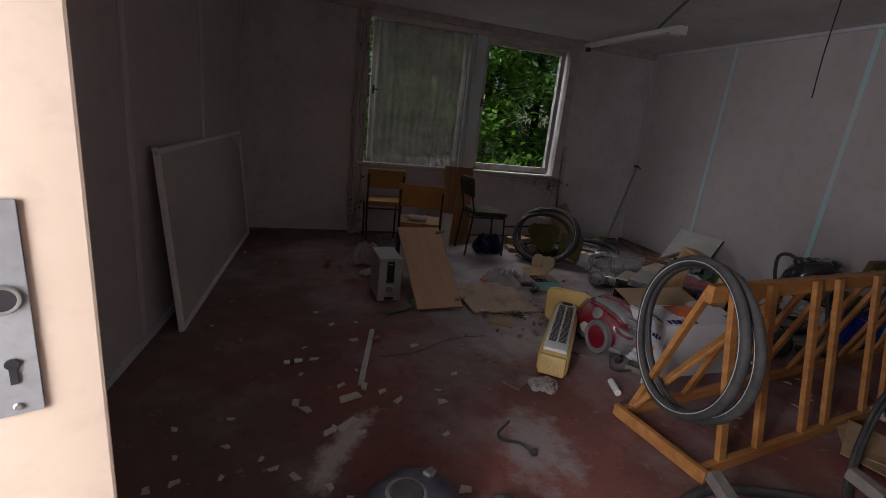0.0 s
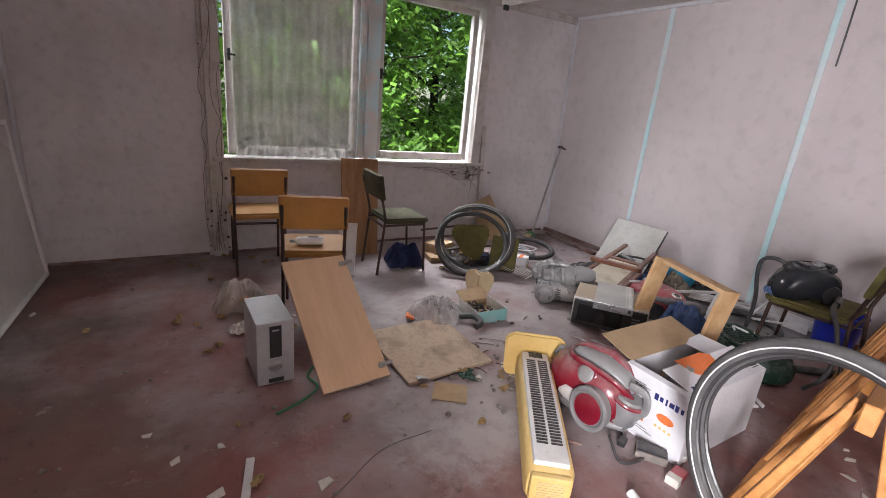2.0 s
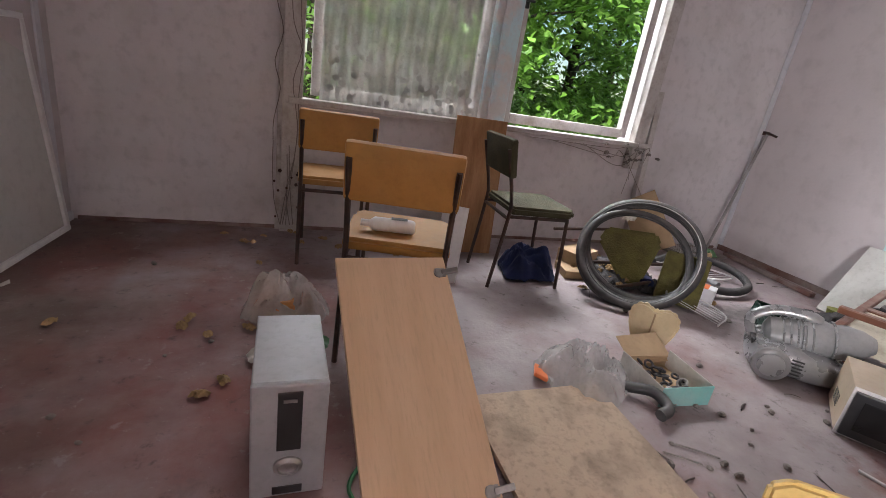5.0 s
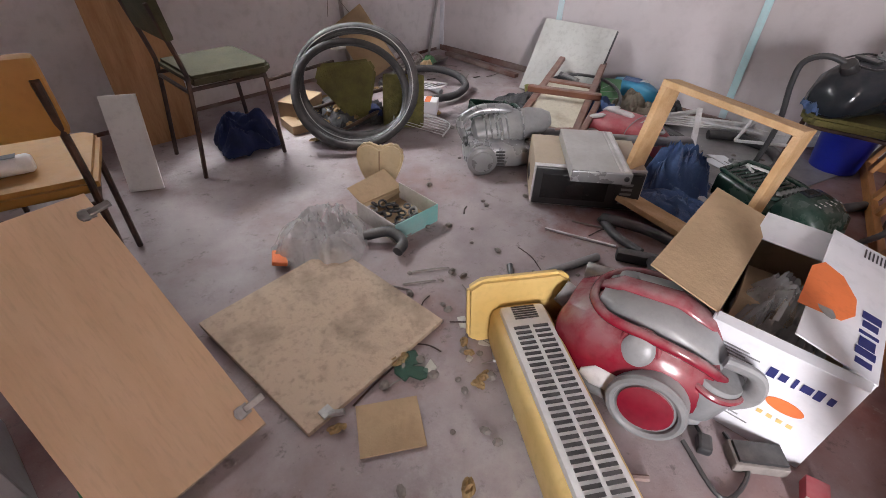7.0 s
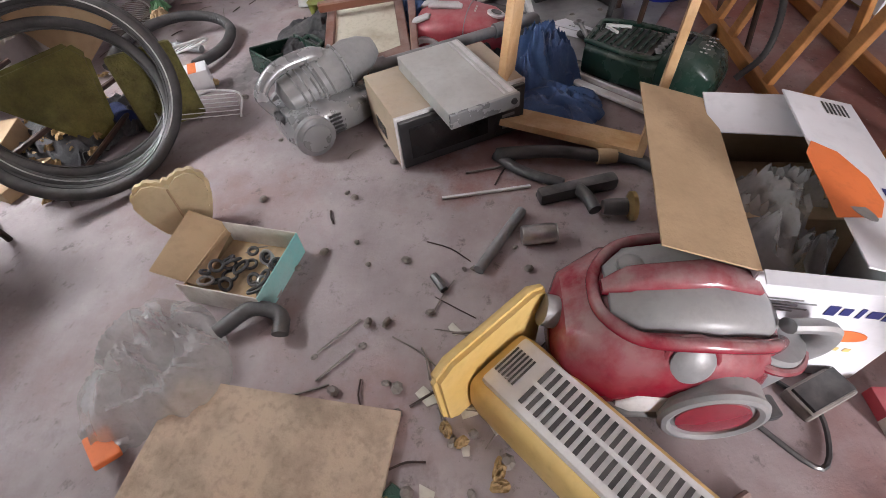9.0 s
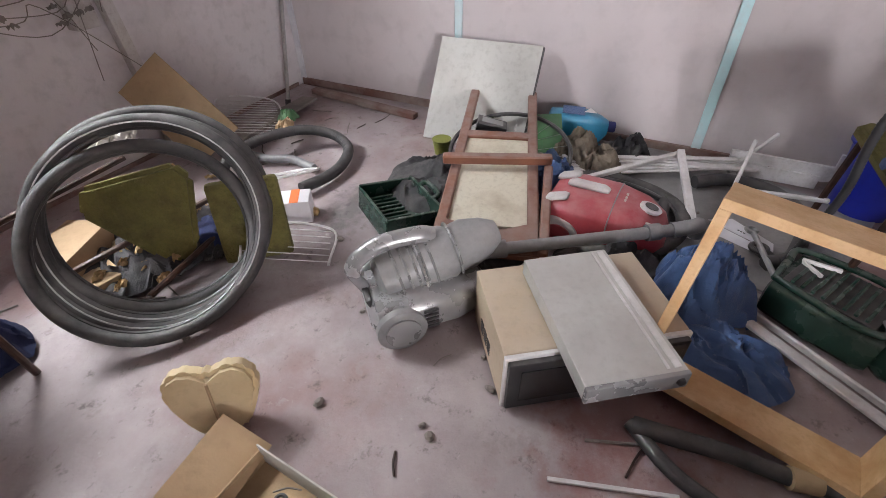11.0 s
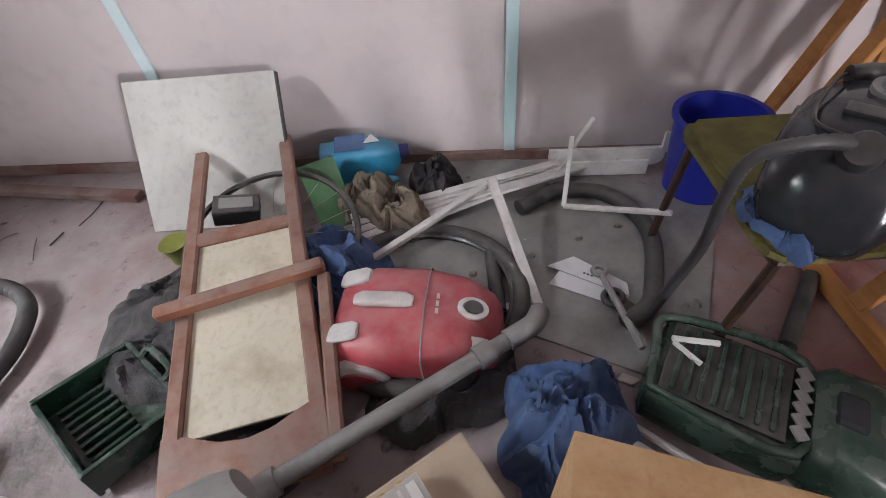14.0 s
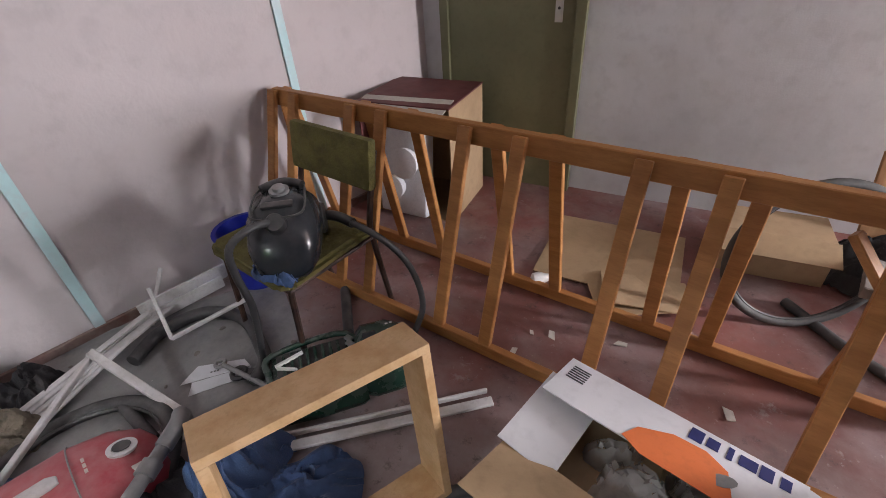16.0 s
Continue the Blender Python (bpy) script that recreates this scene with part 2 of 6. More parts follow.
def floor_material():
    """Dark red floor paint, worn, under grey dust that lies thickest towards the far corner."""
    m = bpy.data.materials.new("red_floor_paint")
    m.use_nodes = True
    nt = m.node_tree
    n, link = nt.nodes, nt.links.new
    b = n["Principled BSDF"]
    co = n.new("ShaderNodeTexCoord")

    def tex(s, d=7.0, r=0.62):
        t = n.new("ShaderNodeTexNoise")
        t.inputs["Scale"].default_value, t.inputs["Detail"].default_value, t.inputs["Roughness"].default_value = s, d, r
        link(co.outputs["Object"], t.inputs["Vector"])
        return t.outputs["Fac"]

    def rng(src, lo, hi, a=0.0, c=1.0):
        r = n.new("ShaderNodeMapRange")
        for k, v in zip(("From Min", "From Max", "To Min", "To Max"), (lo, hi, a, c)):
            r.inputs[k].default_value = v
        link(src, r.inputs["Value"])
        return r.outputs["Result"]

    def math2(op, a, c):
        x = n.new("ShaderNodeMath")
        x.operation = op
        for i, v in enumerate((a, c)):
            if isinstance(v, float):
                x.inputs[i].default_value = v
            else:
                link(v, x.inputs[i])
        return x.outputs[0]

    def mix(a, c, fac):
        x = n.new("ShaderNodeMix")
        x.data_type = "RGBA"
        for sock, v in (("A", a), ("B", c)):
            i = [s for s in x.inputs if s.name == sock and s.type == "RGBA"][0]
            if isinstance(v, tuple):
                i.default_value = (*v, 1)
            else:
                link(v, i)
        link(fac, [s for s in x.inputs if s.name == "Factor" and s.type == "VALUE"][0])
        return [s for s in x.outputs if s.type == "RGBA"][0]

    sep = n.new("ShaderNodeSeparateXYZ")
    link(co.outputs["Object"], sep.inputs["Vector"])
    # dust: none by the west wall, thick past the middle and to the north
    side = rng(math2("ADD", sep.outputs["X"], math2("MULTIPLY", sep.outputs["Y"], 0.28)), 1.1, 2.6)
    south = rng(sep.outputs["Y"], 1.6, 2.6)
    amount = math2("MULTIPLY", side, math2("MAXIMUM", south, 0.2))
    patch = rng(tex(1.7), 0.32, 0.68)
    dust = math2("ADD", math2("MULTIPLY", amount, 0.72), math2("MULTIPLY", math2("SUBTRACT", patch, 0.5), 0.75))
    dust = rng(dust, 0.02, 0.75, 0.0, 0.93)
    red = mix((0.235, 0.085, 0.072), (0.14, 0.062, 0.055), rng(tex(1.1), 0.4, 0.65))
    red = mix(red, (0.135, 0.102, 0.088), rng(math2("ADD", rng(tex(0.9, 5.0), 0.35, 0.65), rng(sep.outputs["X"], 0.9, -0.4)), 0.7, 1.5, 0.0, 0.85))
    grey = mix((0.40, 0.352, 0.358), (0.28, 0.235, 0.24), rng(tex(5.0), 0.35, 0.7))
    col = mix(red, grey, dust)
    col = mix(col, (0.055, 0.045, 0.042), rng(tex(16.0, 9.0, 0.75), 0.57, 0.68, 0.0, 0.7))
    col = mix(col, (0.52, 0.48, 0.46), rng(tex(34.0, 9.0, 0.8), 0.60, 0.70, 0.0, 0.6))
    col = mix(col, (0.035, 0.03, 0.03), rng(tex(75.0, 6.0, 0.85), 0.62, 0.70, 0.0, 0.75))
    col = mix(col, (0.12, 0.085, 0.08), rng(tex(4.2, 10.0, 0.72), 0.58, 0.72, 0.0, 0.55))

    def ragged_oval(cx, cy, sx, sy, turn, reach):
        """Mask of a ragged oval, for plaster streak, grey dust, red and dark patches."""
        mp = n.new("ShaderNodeMapping")
        mp.vector_type = "TEXTURE"
        mp.inputs["Location"].default_value, mp.inputs["Rotation"].default_value, mp.inputs["Scale"].default_value = (cx, cy, 0), (0, 0, radians(turn)), (sx, sy, 1)
        link(co.outputs["Object"], mp.inputs["Vector"])
        ln = n.new("ShaderNodeVectorMath")
        ln.operation = "LENGTH"
        link(mp.outputs["Vector"], ln.inputs[0])
        return rng(math2("ADD", rng(ln.outputs["Value"], 1.0, 0.0), math2("MULTIPLY", math2("SUBTRACT", tex(9.0, 8.0, 0.7), 0.5), 2.2)), 0.25, 0.75, 0.0, reach)

    col = mix(col, (0.62, 0.59, 0.58), ragged_oval(0.34, 1.82, 0.10, 0.42, -32.0, 0.8))
    col = mix(col, (0.34, 0.31, 0.31), ragged_oval(1.17, 1.68, 0.26, 0.42, -10.0, 0.75))
    col = mix(col, (0.48, 0.44, 0.44), ragged_oval(1.50, 2.60, 0.5, 0.32, 10.0, 0.55))
    col = mix(col, (0.21, 0.062, 0.052), ragged_oval(2.95, 2.95, 0.55, 0.3, -30.0, 0.6))
    col = mix(col, (0.06, 0.055, 0.055), ragged_oval(3.35, 4.20, 0.32, 0.14, 20.0, 0.6))
    link(col, b.inputs["Base Color"])
    link(rng(tex(4.0), 0.3, 0.7, 0.5, 0.9), b.inputs["Roughness"])
    bp = n.new("ShaderNodeBump")
    bp.inputs["Strength"].default_value, bp.inputs["Distance"].default_value = 0.35, 0.006
    link(tex(40.0), bp.inputs["Height"])
    link(bp.outputs["Normal"], b.inputs["Normal"])
    return m


FLOOR = floor_material()

# ---- mesh helpers ----
def part(name, bm, material, parent=None, label="", smooth=False):
    """Links a bmesh as one mesh object, under a thing or a part if given."""
    mesh = bpy.data.meshes.new(name)
    bm.to_mesh(mesh)
    bm.free()
    mesh.materials.append(material)
    if smooth:
        mesh.shade_smooth()
        mesh.set_sharp_from_angle(angle=radians(42))
    ob = new(name, mesh)
    if parent:
        ob.parent = parent
    return tagged(ob, label)


def thing(name, place, label, category, rz=0.0, rx=0.0, ry=0.0, group=""):
    ob = new(name)
    ob.empty_display_size = 0.1
    ob.matrix_world = pose(*place, rx, ry, rz)
    return tagged(ob, label, category, group)


def B(*bits):
    """A bmesh of several shapes, each a function that adds to it."""
    bm = bmesh.new()
    for bit in bits:
        bit(bm)
    return bm


def box(size, at=(0, 0, 0), turn=(0, 0, 0), bevel=0.0, taper=1.0):
    """A box with its middle at the place; taper narrows its top."""
    def add(bm):
        tmp = bmesh.new()
        bmesh.ops.create_cube(tmp, size=1.0)
        for v in tmp.verts:
            s = taper if v.co.z > 0 else 1.0
            v.co = Vector((v.co.x * size[0] * s, v.co.y * size[1] * s, v.co.z * size[2]))
        if bevel:
            bmesh.ops.bevel(tmp, geom=tmp.edges[:], offset=bevel, segments=2, affect="EDGES", profile=0.6)
        bmesh.ops.transform(tmp, matrix=pose(*at, *turn), verts=tmp.verts)
        merge(bm, tmp)
    return add


def merge(bm, tmp):
    mesh = bpy.data.meshes.new("tmp")
    tmp.to_mesh(mesh)
    tmp.free()
    bm.from_mesh(mesh)
    bpy.data.meshes.remove(mesh)


def bar(a, b, w, h, bevel=0.003, roll=0.0):
    """A squared bar from a to b."""
    def add(bm):
        p, q = Vector(a), Vector(b)
        d = q - p
        tmp = bmesh.new()
        bmesh.ops.create_cube(tmp, size=1.0)
        for v in tmp.verts:
            v.co = Vector((v.co.x * w, v.co.y * h, v.co.z * d.length))
        if bevel:
            bmesh.ops.bevel(tmp, geom=tmp.edges[:], offset=bevel, segments=1, affect="EDGES")
        up = d.to_track_quat("Z", "Y").to_matrix().to_4x4()
        bmesh.ops.transform(tmp, matrix=Matrix.Translation((p + q) / 2) @ up @ pose(0, 0, 0, 0, 0, roll), verts=tmp.verts)
        merge(bm, tmp)
    return add


def smooth_line(points, steps=6):
    """A rounded line through the points."""
    pts = [Vector(p) for p in points]
    if len(pts) < 3:
        return pts
    out = []
    ext = [2 * pts[0] - pts[1], *pts, 2 * pts[-1] - pts[-2]]
    for i in range(1, len(ext) - 2):
        p0, p1, p2, p3 = ext[i - 1:i + 3]
        for k in range(steps):
            t = k / steps
            out.append(0.5 * (2 * p1 + (p2 - p0) * t + (2 * p0 - 5 * p1 + 4 * p2 - p3) * t * t + (3 * p1 - p0 - 3 * p2 + p3) * t ** 3))
    out.append(pts[-1])
    return out


def tube(points, r, seg=10, curve=True, steps=6, ribs=0.0, closed=False, flat=1.0):
    """A round tube along the points; ribs: depth of a hose's rings; flat squashes it."""
    def add(bm):
        line = smooth_line(points, steps) if curve else [Vector(p) for p in points]
        if ribs:
            fine = []
            for a, b in zip(line, line[1:]):
                k = max(1, round((b - a).length / 0.006))
                fine += [a.lerp(b, i / k) for i in range(k)]
            line = fine + [line[-1]]
        count = len(line)
        rings, prev = [], None
        for i, p in enumerate(line):
            if closed:
                d = line[(i + 1) % count] - line[i - 1]
            else:
                d = line[min(i + 1, count - 1)] - line[max(i - 1, 0)]
            d.normalize()
            side = prev - d * prev.dot(d) if prev else d.orthogonal()
            if side.length < 1e-5:
                side = d.orthogonal()
            side.normalize()
            prev = side
            other = d.cross(side)
            rr = (r(i / (count - 1)) if callable(r) else r) * (1 - (ribs if i % 2 else 0))
            rings.append([bm.verts.new(p + rr * (math.cos(k * math.tau / seg) * side + flat * math.sin(k * math.tau / seg) * other)) for k in range(seg)])
        pairs = list(zip(rings, rings[1:])) + ([(rings[-1], rings[0])] if closed else [])
        for one, two in pairs:
            for k in range(seg):
                bm.faces.new((one[k], one[(k + 1) % seg], two[(k + 1) % seg], two[k]))
        if not closed:
            bm.faces.new(rings[0][::-1])
            bm.faces.new(rings[-1])
    return add


def ring(center, radius, r, normal=(0, 0, 1), seg=48, sub=10, sag=0.0):
    """A closed torus."""
    q = Vector(normal).normalized().to_track_quat("Z", "Y")
    pts = []
    for i in range(seg):
        a = i * math.tau / seg
        wob = 1 + sag * math.sin(2 * a + 0.6)
        pts.append(Vector(center) + q @ Vector((radius * wob * math.cos(a), radius * wob * math.sin(a), sag * 0.4 * math.sin(3 * a))))
    return tube(pts, r, sub, curve=False, closed=True)


def lathe(profile, seg=24, at=(0, 0, 0), turn=(0, 0, 0), squash=1.0):
    """A turned shape from (radius, height) pairs."""
    def add(bm):
        m = pose(*at, *turn)
        rings = [[bm.verts.new(m @ Vector((r * math.cos(k * math.tau / seg), squash * r * math.sin(k * math.tau / seg), z))) for k in range(seg)] for r, z in profile]
        for one, two in zip(rings, rings[1:]):
            for k in range(seg):
                bm.faces.new((one[k], one[(k + 1) % seg], two[(k + 1) % seg], two[k]))
        bm.faces.new(rings[0][::-1])
        bm.faces.new(rings[-1])
    return add


def hull(sections, seg=24, power=2.6, at=(0, 0, 0), turn=(0, 0, 0)):
    """A moulded body lofted along x from sections (x, half width, bottom, top)."""
    def add(bm):
        m = pose(*at, *turn)
        rings = []
        for x, w, lo, hi in sections:
            mid, half = (lo + hi) / 2, (hi - lo) / 2
            loop = []
            for k in range(seg):
                a = k * math.tau / seg
                c, s = math.cos(a), math.sin(a)
                loop.append(bm.verts.new(m @ Vector((x, w * math.copysign(abs(c) ** (2 / power), c), mid + half * math.copysign(abs(s) ** (2 / power), s)))))
            rings.append(loop)
        for one, two in zip(rings, rings[1:]):
            for k in range(seg):
                bm.faces.new((one[k], one[(k + 1) % seg], two[(k + 1) % seg], two[k]))
        bm.faces.new(rings[0][::-1])
        bm.faces.new(rings[-1])
        bmesh.ops.recalc_face_normals(bm, faces=bm.faces)
    return add


def slab(outline, thick, at=(0, 0, 0), turn=(0, 0, 0), bevel=0.0):
    """A plate of the given flat outline."""
    def add(bm):
        tmp = bmesh.new()
        low = [tmp.verts.new((x, y, 0)) for x, y in outline]
        face = tmp.faces.new(low)
        got = bmesh.ops.extrude_face_region(tmp, geom=[face])
        bmesh.ops.translate(tmp, verts=[g for g in got["geom"] if isinstance(g, bmesh.types.BMVert)], vec=(0, 0, thick))
        bmesh.ops.recalc_face_normals(tmp, faces=tmp.faces)
        if bevel:
            bmesh.ops.bevel(tmp, geom=tmp.edges[:], offset=bevel, segments=2, affect="EDGES")
        bmesh.ops.transform(tmp, matrix=pose(*at, *turn), verts=tmp.verts)
        merge(bm, tmp)
    return add


def heap(w, d, h, seed, cells=34, fold=0.5, at=(0, 0, 0), rough=1.0):
    """A crumpled cloth or film lying in a heap, with folds and an uneven rim."""
    def add(bm):
        grid = []
        for i in range(cells + 1):
            row = []
            for j in range(cells + 1):
                u, v = 2 * i / cells - 1, 2 * j / cells - 1
                a = math.atan2(v, u)
                edge = 0.82 + 0.28 * rough * noise.noise(Vector((math.cos(a) * 1.3 + seed, math.sin(a) * 1.3, seed * 0.7)))
                sq = max(abs(u), abs(v)) / max(1e-6, math.hypot(u, v)) * 1.0
                x, y = u * sq * edge * w / 2, v * sq * edge * d / 2
                r = min(1.0, max(abs(u), abs(v)))
                f = noise.noise(Vector((u * 1.3 + seed * 3.1, v * 1.3, seed)))
                ca, sa = math.cos(seed * 1.9), math.sin(seed * 1.9)
                p, q = u * ca - v * sa + 0.5 * f, u * sa + v * ca + 0.4 * noise.noise(Vector((u * 2, v * 2, seed + 7)))
                ridges = 1 - 2 * abs(noise.noise(Vector((p * 1.1, q * 3.4, seed * 2.0))))
                fine = 1 - 2 * abs(noise.noise(Vector((p * 5 + f, q * 9, seed * 1.3))))
                z = h * (1 - r ** 3.0) * (0.62 + 0.45 * f + 0.30 * fold * (ridges - 0.5) + 0.07 * fold * (fine - 0.5)) + 0.006 + 0.018 * fold * max(0.0, ridges)
                row.append(bm.verts.new(Vector(at) + Vector((x, y, max(z, 0.002)))))
            grid.append(row)
        for i in range(cells):
            for j in range(cells):
                bm.faces.new((grid[i][j], grid[i + 1][j], grid[i + 1][j + 1], grid[i][j + 1]))
    return add


def arc(n, r, a0=0.0, a1=360.0, sx=1.0, sy=1.0, cx=0.0, cy=0.0):
    return [(cx + sx * r * math.cos(radians(a0 + (a1 - a0) * i / n)), cy + sy * r * math.sin(radians(a0 + (a1 - a0) * i / n))) for i in range(n)]


def wall_between(name, a, b, z0, z1, thick, material, label, cut=()):
    """A wall from a to b on plan, its room face on that line and its thickness to the left of it; cut: openings (from, to, low, high) along it."""
    ax, bx = Vector((*a, 0)), Vector((*b, 0))
    run, length = (bx - ax).normalized(), (bx - ax).length
    ang = math.degrees(math.atan2(run.y, run.x))
    xs = sorted({0.0, length, *[c for o in cut for c in o[:2]]})
    zs = sorted({z0, z1, *[c for o in cut for c in o[2:]]})
    bm = bmesh.new()
    for x0, x1 in zip(xs, xs[1:]):
        for l, h in zip(zs, zs[1:]):
            if any(o[0] - 1e-6 <= x0 and x1 <= o[1] + 1e-6 and o[2] - 1e-6 <= l and h <= o[3] + 1e-6 for o in cut):
                continue
            box((x1 - x0, thick, h - l), ((x0 + x1) / 2, thick / 2, (l + h) / 2))(bm)
    bmesh.ops.remove_doubles(bm, verts=bm.verts, dist=1e-5)
    ob = part(name, bm, material)
    ob.matrix_world = pose(ax.x, ax.y, 0, 0, 0, ang)
    return tagged(ob, label, "wall", kind="structure")

# ---- large structure ----
NW, NE, SE, SW, TOP = (-0.36, 5.40), (4.48, 5.40), (4.48, 0.86), (-0.97, -0.62), 2.42
tagged(part("floor", B(slab([(-1.30, -0.85), (4.70, 0.62), (4.70, 5.66), (-0.60, 5.66)], 0.12, (0, 0, -0.12))), FLOOR), "worn dark red painted concrete floor under grey dust", "floor", kind="structure")
tagged(part("ceiling", B(box((6.2, 6.8, 0.10), (1.75, 2.4, TOP + 0.05))), CEIL), "dirty white painted ceiling", "ceiling", kind="structure")
wall_between("wall_north", NW, NE, 0, TOP, 0.24, WALL_N, "dirty white wall under and beside the windows", [(1.16, 3.66, 0.80, 2.30)])
wall_between("wall_east", NE, SE, 0, TOP, 0.2, WALL, "pale pinkish grey panelled wall with vertical battens")
wall_between("wall_south", SE, SW, 0, TOP, 0.2, WALL_S, "plain white wall with a green door")
wall_between("wall_west", SW, NW, 0, TOP, 0.2, WALL, "pale grey panelled wall with vertical battens", [(0.22, 1.08, 0.0, 2.06)])
tagged(part("hall_wall", B(box((0.1, 3.4, 2.6), (-2.9, -0.2, 1.3)), box((1.9, 0.1, 2.6), (-2.0, -1.8, 1.3)), box((1.9, 0.1, 2.6), (-2.0, 1.4, 1.3)), box((2.1, 3.3, 0.1), (-2.0, -0.2, 2.6)), box((1.8, 3.2, 0.1), (-2.0, -0.2, -0.06))), WALL_S), "plain white hall walls outside the door", "wall", kind="structure")

WEST = math.degrees(math.atan2(NW[0] - SW[0], NW[1] - SW[1]))


def west_x(y):
    return SW[0] + (y - SW[1]) * (NW[0] - SW[0]) / (NW[1] - SW[1])


# battens over the panel joints
for y, m in ((5.372, BATTEN), (4.22, TEAL), (2.944, TEAL), (1.78, TEAL)):
    tagged(part("trim", B(box((0.012, 0.042, TOP), (4.474, y, TOP / 2), bevel=0.003)), m), "thin pale teal batten over a wall panel joint", "batten", "wall battens", "structure")
for y in (0.8, 1.7, 2.80, 4.0, 5.3):
    ob = part("trim", B(box((0.012, 0.045, TOP), (0, 0, TOP / 2), bevel=0.003)), BATTEN)
    ob.matrix_world = pose(west_x(y) + 0.006, y, 0, 0, 0, -WEST)
    tagged(ob, "thin pale batten over a wall panel joint", "batten", "wall battens", "structure")
tagged(part("baseboard", B(box((0.018, 4.5, 0.045), (4.471, 3.13, 0.0225), bevel=0.004)), SKIRT), "low dark red skirting strip along the wall", "skirting", kind="structure")
tagged(part("baseboard", B(box((4.76, 0.012, 0.022), (2.05, 5.394, 0.011), bevel=0.003)), SKIRT), "thin dark skirting strip under the windows", "skirting", kind="structure")
ob = part("baseboard", B(box((0.016, 4.8, 0.05), (0, 0, 0.025), bevel=0.004)), BATTEN)
ob.matrix_world = pose(west_x(3.0) + 0.008, 3.0, 0, 0, 0, -WEST)
tagged(ob, "low pale skirting strip along the wall", "skirting", kind="structure")
tagged(part("trim", B(box((4.80, 0.04, 0.07), (2.06, 5.378, TOP - 0.036), bevel=0.005)), FRAME), "white painted cornice board over the windows", "trim", kind="structure")
tagged(part("trim", B(box((0.025, 4.5, 0.03), (4.466, 3.13, TOP - 0.016), bevel=0.004)), BATTEN), "thin pale strip where wall meets ceiling", "trim", kind="structure")


# ---- windows ----
def casement(name, x0, x1, z0, z1, hinge_open=0.0):
    w = tagged(new(name), "old double window with peeling white wooden frame", "window", kind="structure")
    w.matrix_world = pose(x0, 5.45, z0)
    a, h, t = x1 - x0, z1 - z0, 0.055
    for nm, bits in (("jamb", box((t, 0.06, h), (t / 2, 0, h / 2), bevel=0.004)), ("jamb", box((t, 0.06, h), (a - t / 2, 0, h / 2), bevel=0.004)),
                     ("top_rail", box((a - 2 * t, 0.06, t), (a / 2, 0, h - t / 2), bevel=0.004)), ("bottom_rail", box((a - 2 * t, 0.06, t + 0.01), (a / 2, 0, t / 2), bevel=0.004))):
        part(nm, B(bits), FRAME, w)
    p = part("pane", B(box((a - 2 * t, 0.004, h - 2 * t), (a / 2, 0.01, h / 2))), glass, w)
    p.visible_shadow = False
    for z in (0.3, h - 0.3):
        part("hinge", B(tube([(0.0, -0.035, z - 0.04), (0.0, -0.035, z + 0.04)], 0.008, 8, False)), STEEL, w)
    part("catch", B(box((0.02, 0.02, 0.09), (0.03, -0.04, h * 0.52), bevel=0.004), box((0.06, 0.012, 0.016), (0.045, -0.052, h * 0.52), bevel=0.004)), BLACK, w)
    return w


casement("window_1", 0.90, 1.98, 0.84, 2.28)
casement("window_2", 2.16, 3.20, 0.84, 2.28)
tagged(part("trim", B(box((0.18, 0.10, 1.46), (2.07, 5.42, 1.56), bevel=0.006), box((0.05, 0.03, 1.46), (2.05, 5.36, 1.56), bevel=0.004)), FRAMET), "peeling teal painted post between the windows", "window post", kind="structure")
tagged(part("trim", B(box((0.11, 0.07, 2.38), (0.80, 5.365, 1.19), bevel=0.006), box((0.035, 0.03, 2.38), (0.735, 5.385, 1.19), bevel=0.004)), FRAME), "tall peeling white post beside the window", "window post", kind="structure")
tagged(part("trim", B(box((0.10, 0.07, 1.75), (3.27, 5.365, 1.50), bevel=0.006), box((0.05, 0.05, 1.2), (3.40, 5.375, 0.60), (0, -4, 0), bevel=0.004)), FRAME), "peeling white post with flaking paint", "window post", kind="structure")
tagged(part("window_sill", B(box((2.55, 0.13, 0.035), (2.05, 5.36, 0.805), bevel=0.008)), FRAME), "dirty white window sill", "window sill", kind="structure")

# outside: ground and a tree close to the glass
tagged(part("ground", B(box((240, 240, 0.1), (2, 20, -0.75))), GRASS), "green ground outside the window", "ground", kind="structure")


